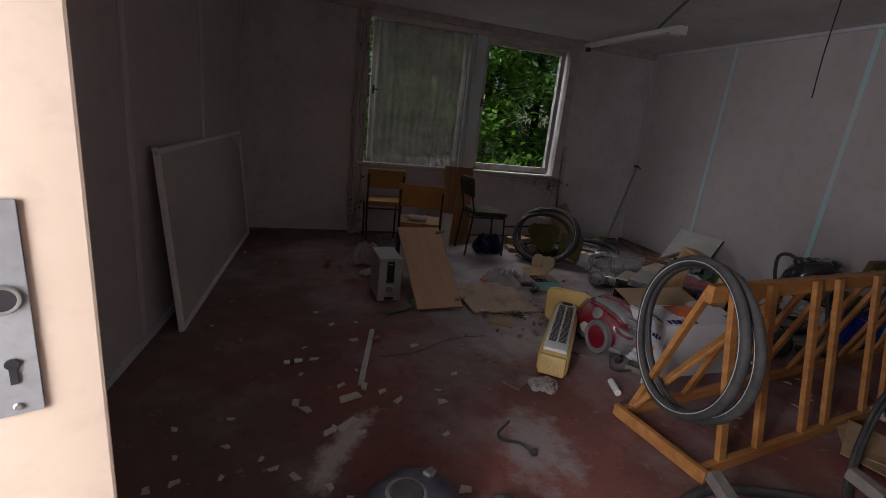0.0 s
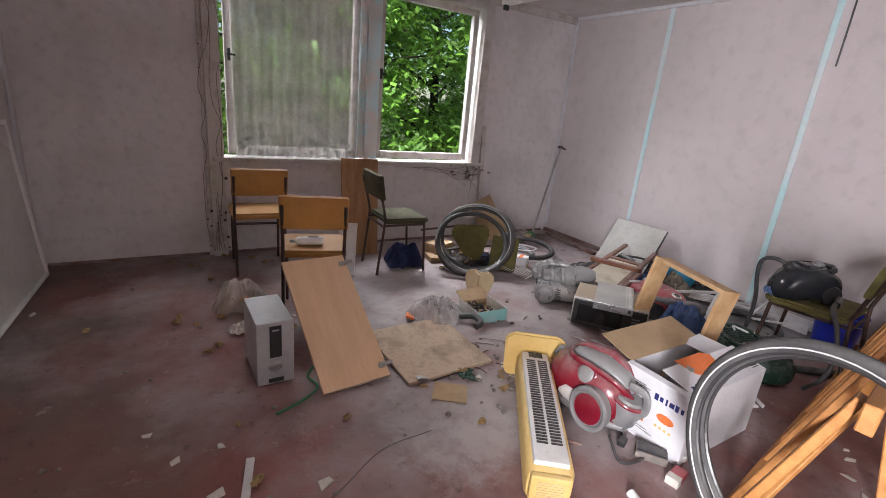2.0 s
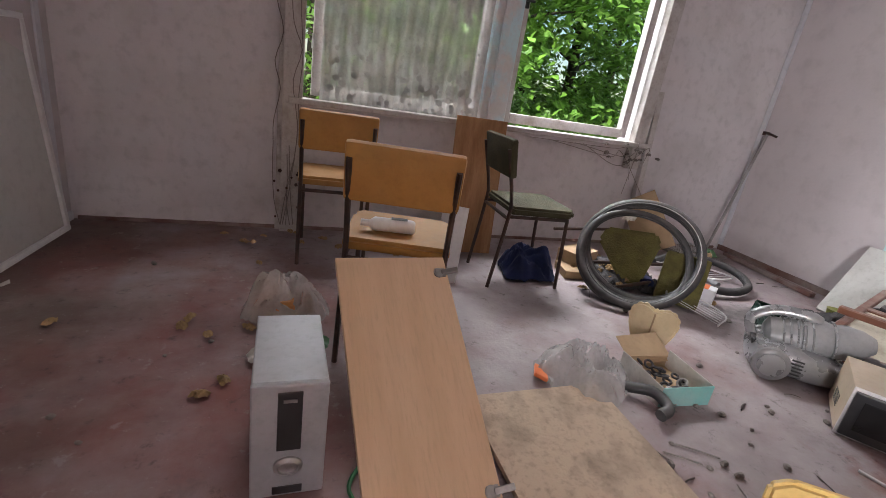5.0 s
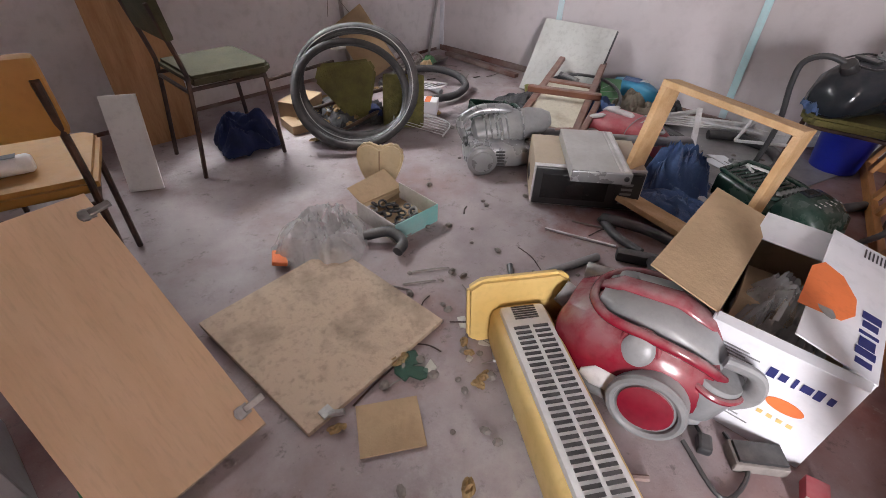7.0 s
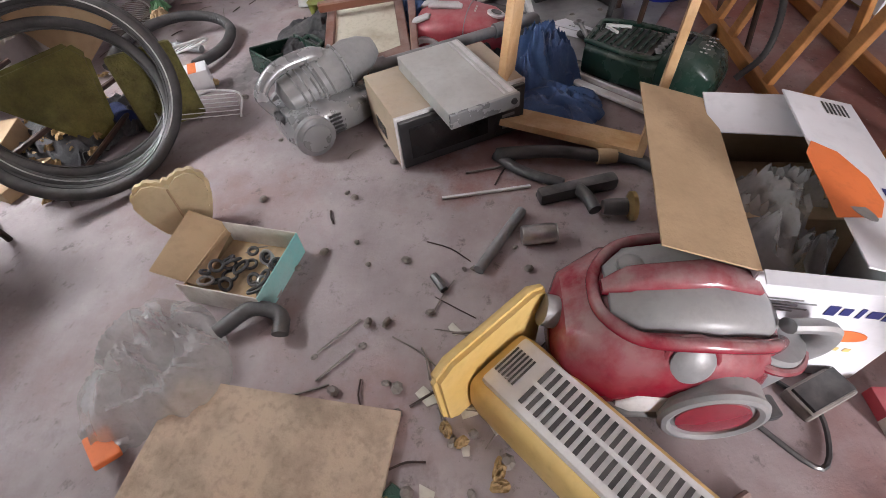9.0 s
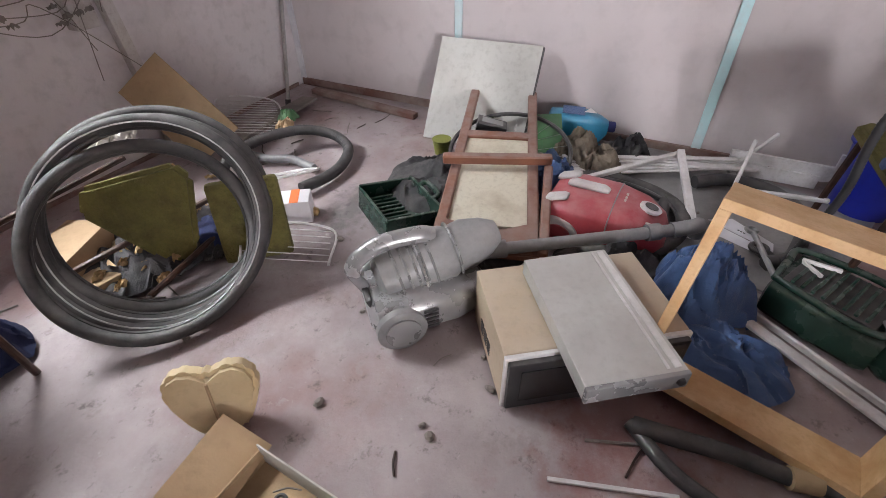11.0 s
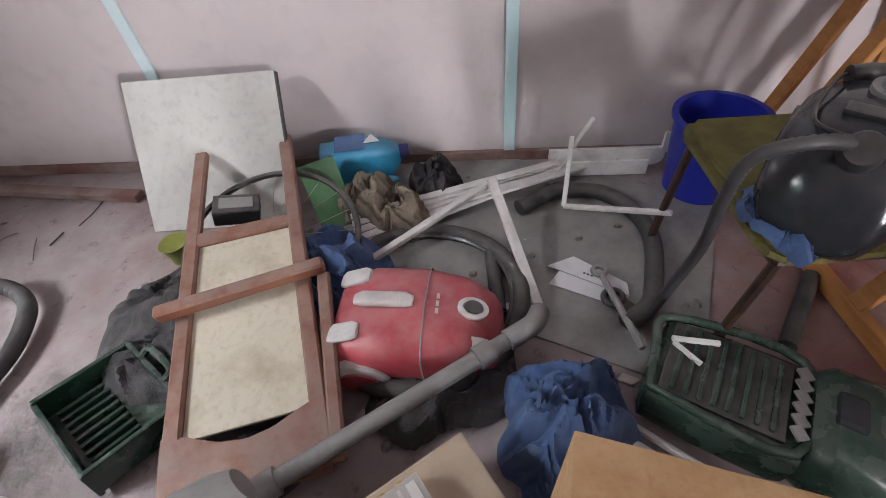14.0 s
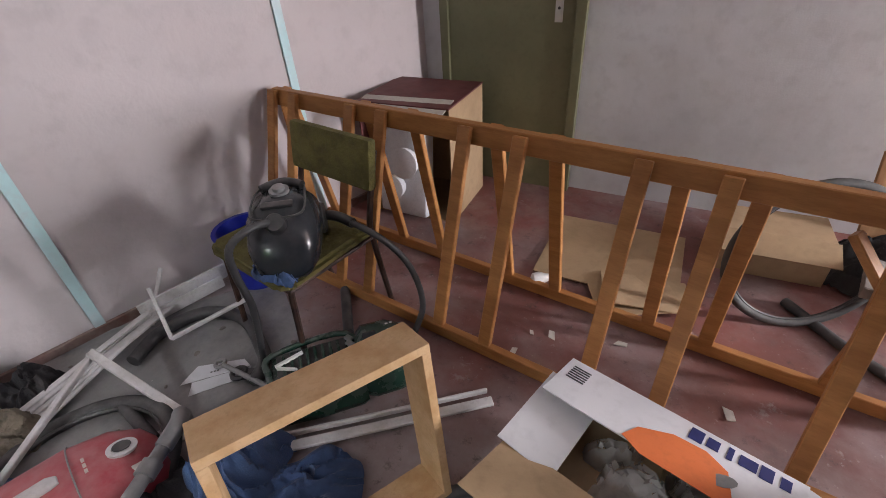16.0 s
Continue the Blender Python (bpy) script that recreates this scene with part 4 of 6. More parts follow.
card = thing("cardboard_piece", (1.568, 2.925, 0.002), "small brown cardboard square on the floor", "cardboard", -35)
part("sheet", B(box((0.17, 0.15, 0.005), (0, 0, 0.003), bevel=0.001)), CARD, card)

GLASSG = mat("green_bottle_glass", (0.16, 0.34, 0.26), 0.08, second=(0.12, 0.28, 0.2), scale=8, trans=0.7)
for x, y, a in ((1.714, 3.025, 20), (1.76, 3.04, 80), (1.74, 2.985, 140)):
    gsh = thing("glass_shard", (x, y, 0), "broken green bottle glass on the floor", "glass shard", a, group="glass shards")
    part("shard", B(slab([(-0.03, -0.02), (0.02, -0.03), (0.035, 0.01), (0.0, 0.03), (-0.02, 0.02)], 0.005, (0, 0, 0.006), (8, -6, 0), 0.001)), GLASSG, gsh)

# bag of jars behind the loudspeaker
jars = thing("plastic_bag", (0.80, 4.25, 0), "clear dusty plastic bag bulging with jars", "bag")
part("film", B(heap(0.44, 0.30, 0.21, 63, 34, 0.9)), BAG, jars, smooth=True)
for x, y, k in ((-0.08, 0.0, 1.0), (0.06, 0.03, 0.9), (0.0, -0.06, 0.8)):
    part("jar", B(lathe([(0.045 * k, 0.006), (0.055 * k, 0.02), (0.055 * k, 0.09 * k), (0.040 * k, 0.115 * k), (0.042 * k, 0.135 * k)], 20, (x, y, 0))), PINE, jars, "brownish dusty jar", True)
gp = thing("packet", (0.86, 3.98, 0), "crumpled green and white packet on the floor", "packet", 20)
part("wrapper", B(heap(0.24, 0.15, 0.07, 4, 18, 0.8)), LEAFG, gp, smooth=True)
part("paper", B(heap(0.20, 0.14, 0.05, 9, 14, 0.7, (-0.12, 0.0, 0))), PAPER, gp, "white paper")
bottle = thing("bottle", (1.17, 4.02, 0.47), "white plastic bottle lying on the ochre seat", "bottle", 168, 0, 0)
part("body", B(lathe([(0.02, 0), (0.026, 0.008), (0.026, 0.15), (0.012, 0.17)], 16, (-0.08, 0, 0.028), (0, 90, 0))), WHITE, bottle, smooth=True)
part("cap", B(lathe([(0.013, 0), (0.013, 0.03)], 12, (0.09, 0, 0.028), (0, 90, 0))), WHITEM, bottle)
part("label_print", B(box((0.06, 0.03, 0.001), (-0.02, 0, 0.0545))), INKB, bottle, "printed label")
pl2 = thing("wooden_plank", (1.92, 5.08, 0.0), "brown wooden board leaning on the wall under the window", "plank", -4, -7)
part("board", B(box((0.33, 0.022, 0.86), (0, 0, 0.43), bevel=0.002)), PLANK, pl2)
wp2 = thing("white_board", (1.62, 4.62, 0.0), "narrow white board leaning behind a chair", "board", -30, -12)
part("board", B(box((0.14, 0.018, 0.42), (0, 0, 0.21), bevel=0.002)), WHITE, wp2)
bc = thing("cloth", (2.18, 4.74, 0), "crumpled navy blue cloth under a chair", "cloth")
part("cloth", B(heap(0.46, 0.40, 0.20, 12, 38, 1.0)), NAVY, bc, smooth=True)
chunk = thing("cardboard_sheet", (3.36, 5.10, 0), "brown cardboard sheet leaning in the corner by the window", "cardboard", -50, -12)
part("sheet", B(slab([(0.0, 0.0), (0.22, 0.16), (-0.04, 0.52), (-0.24, 0.37)], 0.006, (0, 0, 0), (90, 0, 0))), CARD, chunk)
pole = thing("metal_pole", (4.10, 5.19, 0), "thin chrome pole leaning in the room corner", "pole")
part("tube", B(tube([(0, 0, 0.0), (0.34, 0.10, 1.02)], 0.012, 10, False)), STEEL, pole)
part("rubber_cap", B(tube([(-0.002, 0, 0.0), (0.012, 0.004, 0.05)], 0.017, 10, False)), BLACK, pole)

# ---- teal box, heart seat, film, heater ----
tb = thing("cardboard_tray", (2.262, 3.625, 0), "shallow white and teal carton full of black rings", "box", -93)
w, d, h = 0.25, 0.235, 0.085
part("base", B(box((w, d, 0.004), (0, 0, 0.003))), CARD, tb)
for nm, s, a, m in (("side", (w, 0.004, h), (0, -d / 2, h / 2), PAPER), ("side", (w, 0.004, h), (0, d / 2, h / 2), PAPER), ("side", (0.004, d, h), (w / 2, 0, h / 2), TEALB), ("side", (0.004, d, h * 0.7), (-w / 2, 0, h * 0.35), CARD)):
    part(nm, B(box(s, a, bevel=0.001)), m, tb)
part("flap", B(box((0.14, d, 0.003), (-w / 2 - 0.04, 0.02, 0.07), (0, 28, 8))), CARD, tb, "open torn flap")
rng = random.Random(5)
for i in range(26):
    rr = rng.uniform(0.012, 0.024)
    part("rubber_ring", B(ring((rng.uniform(-0.11, 0.11), rng.uniform(-0.07, 0.07), rng.uniform(0.015, 0.05)), rr, 0.005, (rng.gauss(0, 0.5), rng.gauss(0, 0.5), 1), 18, 6)), RUBBER if i % 4 else STEEL, tb)
hs = thing("heart_cushion", (2.415, 3.905, 0), "cream heart-shaped seat pad standing on the floor", "cushion", -50, -14)
half = [(0.0, 0.178), (0.03, 0.198), (0.065, 0.203), (0.098, 0.185), (0.113, 0.15), (0.108, 0.11), (0.09, 0.06), (0.066, 0.015), (0.05, 0.0)]
outline = half[::-1] + [(-x, y) for x, y in half[1:]]
part("pad", B(slab(outline, 0.05, (0, 0.02, 0.0), (90, 0, 0), 0.012)), CREAM, hs, smooth=True)
part("seam", B(tube([(0, -0.035, 0.03), (0, -0.036, 0.10), (0, -0.035, 0.165)], 0.004, 6)), CARD, hs)
fl = thing("plastic_film", (1.93, 3.72, 0), "crumpled clear plastic film on the floor", "plastic film", 30)
part("film", B(heap(0.50, 0.42, 0.12, 31, 40, 1.3)), BAG, fl, smooth=True)
part("orange_packet", B(box((0.10, 0.055, 0.016), (-0.17, 0.085, 0.035), (15, 10, 30), 0.005)), ORANGE, fl, "orange packet inside")
fk = thing("hose_end", (2.075, 3.48, 0), "short bent grey hose end on the floor", "hose", 0)
part("hose", B(tube([(-0.02, 0.12, 0.03), (0.05, 0.05, 0.05), (0.05, -0.03, 0.04), (0.0, -0.05, 0.03)], 0.022, 12, ribs=0.06)), HOSE, fk, smooth=True)

HA = math.degrees(math.atan2(2.86 - 2.20, 2.115 - 1.615))
ht = thing("tower_heater", (1.795, 2.535, 0), "yellowed tower heater with white grille lying on the floor", "heater", HA)
HLn = 0.83
part("back_shell", B(hull([(-HLn / 2, 0.082, 0.005, 0.135), (-HLn / 2 + 0.02, 0.09, 0.0, 0.15), (HLn / 2 - 0.03, 0.09, 0.0, 0.155), (HLn / 2, 0.085, 0.004, 0.15)], 24, 5)), YELLOW, ht, "yellowed plastic shell", True)
part("front_cover", B(box((HLn - 0.03, 0.135, 0.03), (0, 0, 0.152), bevel=0.012)), WHITE, ht, "white front cover", True)
part("end_cap", B(box((0.03, 0.15, 0.12), (-HLn / 2 - 0.012, 0, 0.075), bevel=0.012)), YELLOW, ht)
for k in range(2):
    y0 = -0.028 + 0.056 * k
    for i in range(34):
        part("slot", B(box((0.009, 0.044, 0.004), (-0.30 + 0.0185 * i, y0, 0.1675))), BLACK, ht)
for i in range(6):
    part("slot", B(box((0.004, 0.07, 0.004), (0.345 + 0.009 * i, 0, 0.1675))), BLACK, ht)
part("base_plate", B(slab([(q[0], q[1]) for q in ((-0.15, -0.10), (-0.12, -0.13), (0.12, -0.13), (0.15, -0.10), (0.16, 0.10), (0.12, 0.13), (-0.12, 0.13), (-0.16, 0.10))], 0.03, (HLn / 2 + 0.006, 0, 0.125), (90, 0, 90), 0.01)), YELLOW, ht, "yellow foot plate", True)
part("end_vent", B(*[box((0.002, 0.10, 0.004), (-HLn / 2 - 0.028, 0, 0.03 + 0.011 * i)) for i in range(8)]), CREAM, ht)

# ---- vacuum cleaners ----
def wheel_part(t, at, r, wide, turn, rim_mat, hub_mat):
    w_ = part("wheel", B(lathe([(r * 0.9, -wide / 2), (r, -wide / 2 + 0.006), (r, wide / 2 - 0.006), (r * 0.9, wide / 2)], 28, at, turn)), rim_mat, t, smooth=True)
    part("hub_cap", B(lathe([(r * 0.72, -wide / 2 - 0.004), (r * 0.74, 0), (r * 0.70, wide / 2 + 0.005), (r * 0.3, wide / 2 + 0.010)], 24, at, turn)), hub_mat, w_, smooth=True)


# red bagless cleaner beside the carton: long way runs along x of the thing
rv = thing("vacuum_cleaner", (2.175, 2.535, 0), "dusty red and grey bagless vacuum cleaner on the floor", "vacuum cleaner", -82, group="vacuum cleaners")
part("body", B(hull([(-0.21, 0.06, 0.06, 0.13), (-0.19, 0.105, 0.03, 0.185), (-0.11, 0.145, 0.02, 0.225), (0.0, 0.15, 0.015, 0.235), (0.09, 0.14, 0.015, 0.225), (0.16, 0.11, 0.02, 0.19), (0.19, 0.06, 0.04, 0.13)], 32, 2.7)), RED, rv, "dusty red moulded body", True)
part("top_cover", B(hull([(-0.12, 0.05, 0.205, 0.232), (-0.08, 0.085, 0.20, 0.250), (0.04, 0.095, 0.20, 0.262), (0.13, 0.08, 0.16, 0.235), (0.17, 0.05, 0.13, 0.19)], 28, 2.6)), SILVERD, rv, "grey dust covered lid", True)
part("handle", B(hull([(-0.13, 0.014, 0.215, 0.235), (-0.09, 0.026, 0.225, 0.262), (0.04, 0.030, 0.235, 0.276), (0.12, 0.026, 0.215, 0.250), (0.15, 0.016, 0.19, 0.215)], 20, 2.6)), RED, rv, "red carrying handle", True)
dc = part("dust_cup", B(lathe([(0.05, 0), (0.066, 0.02), (0.070, 0.10), (0.06, 0.125)], 28, (0.135, -0.045, 0.045), (0, 14, 0))), SILVERD, rv, "grey dusty cup", True)
part("cup_band", B(ring((0.160, -0.045, 0.150), 0.069, 0.008, (0.25, 0, 1), 36, 8)), RED, dc, smooth=True)
part("lid_band", B(tube([(0.18, -0.06, 0.155), (0.12, -0.100, 0.205), (0.02, -0.112, 0.225), (-0.08, -0.100, 0.222), (-0.13, -0.05, 0.214), (-0.14, 0.0, 0.212), (-0.13, 0.05, 0.214), (-0.08, 0.100, 0.222), (0.02, 0.112, 0.225), (0.12, 0.100, 0.205), (0.18, 0.06, 0.155)], 0.012, 10)), RED, rv, "glossy red band round the lid", True)
part("release_knob", B(lathe([(0.034, 0), (0.036, 0.012), (0.026, 0.020)], 24, (0.0, -0.118, 0.190), (62, 0, 0))), SILVERD, rv, "round pale release knob", True)
part("knob_ring", B(ring((0.0, -0.119, 0.191), 0.040, 0.008, (0, -0.88, 0.47), 32, 8)), RED, rv, smooth=True)
part("skirt", B(hull([(-0.20, 0.08, 0.02, 0.05), (-0.12, 0.148, 0.015, 0.065), (0.08, 0.152, 0.015, 0.065), (0.18, 0.09, 0.02, 0.055)], 28, 3)), SILVERD, rv, "grey lower skirt", True)
part("side_vent", B(hull([(-0.10, 0.006, 0.075, 0.09), (-0.07, 0.012, 0.055, 0.12), (0.02, 0.012, 0.06, 0.125), (0.06, 0.006, 0.085, 0.10)], 16, 2.2, (0.0, -0.142, 0.0))), WHITEM, rv, "pale oval side vent", True)
for y, s in ((-0.145, 90), (0.145, -90)):
    wheel_part(rv, (0.06, y, 0.086), 0.086, 0.04, (s, 0, 0), SILVERD, RED)
    part("wheel_rim", B(ring((0.06, y * 1.14, 0.086), 0.078, 0.011, (0, 1, 0), 40, 8)), SILVERD, rv, "grey dusty wheel rim", True)
for x in (-0.05, 0.06):
    part("button", B(lathe([(0.022, 0), (0.022, 0.010), (0.015, 0.015)], 20, (x - 0.03, 0.03, 0.243), (0, 0, 0))), SILVERD, rv, "round grey button", True)
part("nozzle_socket", B(lathe([(0.032, 0), (0.03, 0.06), (0.026, 0.06)], 20, (-0.17, 0, 0.14), (0, -70, 0))), SILVERD, rv, smooth=True)
part("cord", B(tube([(0.16, -0.14, 0.02), (0.26, -0.22, 0.008), (0.30, -0.12, 0.008), (0.24, -0.05, 0.008)], 0.005, 6)), BLACK, rv, smooth=True)

part("cup_grip", B(tube([(0.165, -0.06, 0.205), (0.225, -0.06, 0.20), (0.238, -0.058, 0.15), (0.205, -0.055, 0.105)], 0.013, 10, flat=1.8)), SILVERD, rv, "grey cup handle", True)
rv.scale = (1.12, 1.12, 1.24)
# silver cyclonic cleaner by the microwave
sv = thing("vacuum_cleaner", (3.015, 3.63, 0), "dusty silver grey cyclonic vacuum cleaner on the floor", "vacuum cleaner", -44, group="vacuum cleaners")
part("body", B(hull([(-0.20, 0.07, 0.04, 0.10), (-0.18, 0.11, 0.02, 0.15), (-0.08, 0.13, 0.015, 0.17), (0.06, 0.125, 0.015, 0.16), (0.16, 0.09, 0.02, 0.13), (0.19, 0.04, 0.04, 0.09)], 28, 3)), SILVER, sv, "silver moulded base", True)
cy = part("cyclone", B(lathe([(0.05, -0.20), (0.078, -0.18), (0.085, -0.05), (0.085, 0.03), (0.075, 0.05), (0.078, 0.10), (0.06, 0.16), (0.035, 0.20)], 28, (0.04, 0.02, 0.195), (0, 78, 0))), SILVERD, sv, "grey ribbed cyclone drum", True)
part("drum_band", B(ring((-0.02, 0.02, 0.182), 0.088, 0.006, (0.97, 0, 0.2), 32, 8), ring((0.09, 0.02, 0.206), 0.083, 0.005, (0.97, 0, 0.2), 32, 8)), SILVER, cy, smooth=True)
part("handle", B(tube([(-0.19, 0.03, 0.12), (-0.22, 0.03, 0.21), (-0.14, 0.03, 0.275), (-0.02, 0.02, 0.29), (0.03, 0.02, 0.275)], 0.016, 12, flat=1.6)), SILVER, sv, "silver carrying handle", True)
for y, s in ((-0.125, 90), (0.135, -90)):
    wheel_part(sv, (-0.12, y, 0.075), 0.075, 0.035, (s, 0, 0), SILVERD, SILVER)
part("front_trim", B(box((0.02, 0.10, 0.05), (-0.188, 0.0, 0.12), (0, -20, 0), 0.008)), BLACK, sv)
for i in range(5):
    part("drum_rib", B(ring((-0.09 + 0.026 * i, 0.02, 0.167 + 0.0055 * i), 0.0845, 0.0045, (0.97, 0, 0.2), 32, 6)), SILVER, cy, smooth=True)
part("vent", B(*[box((0.045, 0.004, 0.007), (-0.03 + 0.0 * i, -0.131, 0.06 + 0.016 * i)) for i in range(5)]), BLACK, sv)
wd = thing("vacuum_wand", (0, 0, 0), "grey plastic suction tube lying over the heap", "suction tube")
part("wand", B(tube([(3.20, 3.50, 0.15), (3.565, 2.965, 0.16)], 0.021, 14, False)), PIPE, wd, smooth=True)
part("collar", B(tube([(3.50, 3.06, 0.159), (3.525, 3.024, 0.160)], 0.029, 14, False)), PIPE, wd, smooth=True)
part("collar", B(tube([(3.19, 3.515, 0.15), (3.23, 3.456, 0.151)], 0.030, 14, False)), PIPE, wd, smooth=True)
part("elbow", B(tube([(3.55, 2.987, 0.16), (3.59, 2.925, 0.168), (3.635, 2.905, 0.15), (3.65, 2.905, 0.10)], 0.026, 14)), PIPE, wd, smooth=True)

# faded red cleaner on the heap
ag = thing("vacuum_cleaner", (3.635, 3.215, 0.0), "faded red canister vacuum cleaner among rags", "vacuum cleaner", -92, group="vacuum cleaners")
part("body", B(hull([(-0.215, 0.07, 0.06, 0.14), (-0.20, 0.115, 0.035, 0.19), (-0.12, 0.145, 0.03, 0.225), (0.02, 0.145, 0.03, 0.225), (0.13, 0.13, 0.03, 0.20), (0.20, 0.10, 0.03, 0.155), (0.225, 0.06, 0.05, 0.11)], 32, 3.2)), REDP, ag, "faded red shell", True)
part("base_band", B(hull([(-0.21, 0.11, 0.012, 0.045), (-0.15, 0.15, 0.008, 0.055), (0.15, 0.14, 0.008, 0.055), (0.215, 0.10, 0.012, 0.045)], 28, 4)), WHITEM, ag, "pale lower band", True)
part("handle", B(hull([(-0.17, 0.014, 0.222, 0.238), (-0.15, 0.021, 0.22, 0.248), (-0.04, 0.021, 0.222, 0.248), (-0.02, 0.014, 0.222, 0.238)], 16, 3, (0.02, 0.0, 0))), WHITEM, ag, "pale grip", True)
part("hose_port", B(lathe([(0.038, 0), (0.040, 0.012), (0.026, 0.014), (0.024, 0.004)], 24, (0.145, 0.0, 0.192), (0, 16, 0), 0.8)), WHITEM, ag, "pale hose port", True)
part("port_hole", B(lathe([(0.024, 0), (0.024, 0.002)], 20, (0.149, 0.0, 0.2075), (0, 16, 0), 0.8)), BLACK, ag)
for y in (-0.085, 0.085):
    part("pedal", B(hull([(-0.045, 0.02, 0, 0.012), (-0.03, 0.026, 0, 0.02), (0.03, 0.026, 0, 0.02), (0.045, 0.02, 0, 0.012)], 16, 3, (-0.165, y, 0.198), (0, -22, 0))), WHITEM, ag, "pale pedal", True)
part("lid_seam", B(tube([(0.03, -0.148, 0.05), (0.03, -0.135, 0.19), (0.03, 0.0, 0.2275), (0.03, 0.135, 0.19), (0.03, 0.148, 0.05)], 0.0025, 6)), SILVERD, ag)
for i in range(3):
    part("letter_bar", B(box((0.008, 0.016, 0.0012), (0.06, -0.022 + 0.022 * i, 0.2212), (0, 8, 0))), PAPER, ag)
part("sticker", B(box((0.03, 0.03, 0.0012), (0.16, -0.085, 0.176), (24, 12, 0))), PAPER, ag)
for y, s in ((-0.14, 90), (0.14, -90)):
    wheel_part(ag, (-0.13, y, 0.075), 0.075, 0.035, (s, 0, 0), WHITEM, REDP)

ag.scale = (1, 1, 0.88)

# dark green cleaner, opened
gv = thing("vacuum_cleaner", (3.415, 2.42, 0), "opened dark green vacuum cleaner lying on the floor", "vacuum cleaner", -118, group="vacuum cleaners")
part("tub", B(hull([(-0.26, 0.09, 0.03, 0.12), (-0.25, 0.115, 0.015, 0.15), (-0.12, 0.125, 0.01, 0.15), (0.02, 0.125, 0.01, 0.145), (0.04, 0.12, 0.02, 0.14)], 28, 5)), GREEN, gv, "dark green open tub", True)
part("rim", B(tube([(-0.25, -0.10, 0.155), (0.02, -0.11, 0.155), (0.02, 0.11, 0.155), (-0.25, 0.10, 0.155), (-0.262, 0.0, 0.155)], 0.011, 10, True, 5, closed=True)), GREEN, gv, smooth=True)
part("well", B(box((0.24, 0.19, 0.01), (-0.115, 0, 0.150), bevel=0.003)), BLACK, gv)
for i in range(8):
    part("rib", B(bar((-0.21 + 0.027 * i, -0.085, 0.157), (-0.21 + 0.027 * i, 0.085, 0.157), 0.010, 0.012, 0.002)), GREEN, gv)
for i in range(6):
    part("louvre", B(box((0.022, 0.030, 0.008), (0.02, -0.07 + 0.028 * i, 0.168), (0, 0, 35), 0.002)), SILVERD, gv)
part("motor_cover", B(hull([(0.04, 0.11, 0.02, 0.17), (0.07, 0.125, 0.01, 0.20), (0.16, 0.125, 0.01, 0.195), (0.22, 0.11, 0.02, 0.16), (0.245, 0.07, 0.04, 0.11)], 28, 3.6)), GREEN, gv, "dark green motor cover", True)
part("handle_slot", B(box((0.05, 0.075, 0.02), (0.09, 0, 0.197), bevel=0.008)), GLOSS, gv)
part("marking", B(*[box((0.01, 0.006, 0.0012), (0.16 + 0.016 * (i // 5), -0.06 + 0.03 * (i % 5), 0.196), (0, 6, 0)) for i in range(10)]), WHITEM, gv, "small pale markings")
part("white_clip", B(box((0.10, 0.01, 0.01), (-0.19, 0.05, 0.166), (0, 0, 20)), box((0.07, 0.008, 0.01), (-0.20, 0.01, 0.166), (0, 0, -25))), WHITE, gv)

# green lid lying apart
gl = thing("vacuum_lid", (3.40, 3.97, 0), "dark green ribbed vacuum cleaner lid on the floor", "vacuum part", 56)
part("tray", B(box((0.29, 0.235, 0.012), (0, 0, 0.03), (8, 0, 0), 0.004)), GREEN, gl)
for s, a in (((0.29, 0.014, 0.085), (0, -0.115, 0.055)), ((0.29, 0.014, 0.095), (0, 0.115, 0.065)), ((0.014, 0.235, 0.09), (-0.142, 0, 0.06)), ((0.014, 0.235, 0.09), (0.142, 0, 0.06))):
    part("side", B(box(s, a, (8, 0, 0), 0.005)), GREEN, gl)
for i in range(9):
    part("rib", B(bar((-0.11 + 0.0275 * i, -0.02, 0.045), (-0.11 + 0.0275 * i, 0.095, 0.06), 0.010, 0.018, 0.002)), GREEN, gl)
part("grip", B(tube([(-0.06, -0.12, 0.09), (-0.05, -0.15, 0.10), (0.05, -0.15, 0.10), (0.06, -0.12, 0.09)], 0.011, 8)), GREEN, gl, smooth=True)

# black cleaner on the chair
bv_ = thing("vacuum_cleaner", (3.705, 2.365, 0.445), "dark grey glossy vacuum cleaner standing on a green chair", "vacuum cleaner", 142, 0, 6, group="vacuum cleaners")
bv_.scale = (0.92, 0.92, 0.98)
part("body", B(hull([(-0.19, 0.05, 0.02, 0.10), (-0.17, 0.095, 0.005, 0.16), (-0.09, 0.125, 0.0, 0.215), (0.03, 0.13, 0.0, 0.225), (0.12, 0.12, 0.0, 0.185), (0.175, 0.09, 0.01, 0.12), (0.195, 0.045, 0.03, 0.08)], 32, 2.5, (0, 0, 0), (0, 0, 0))), GLOSS, bv_, "dark grey glossy shell", True)
part("lid_ring", B(tube([(-0.13, -0.075, 0.20), (-0.05, -0.09, 0.215), (0.07, -0.085, 0.21), (0.10, 0, 0.217), (0.07, 0.085, 0.21), (-0.05, 0.09, 0.215), (-0.13, 0.075, 0.20)], 0.004, 6)), BLACK, bv_, smooth=True)
part("knob", B(lathe([(0.036, 0), (0.036, 0.010), (0.022, 0.010), (0.022, 0.022), (0.015, 0.026)], 24, (-0.06, 0, 0.218))), SILVERD, bv_, "round grey dial", True)
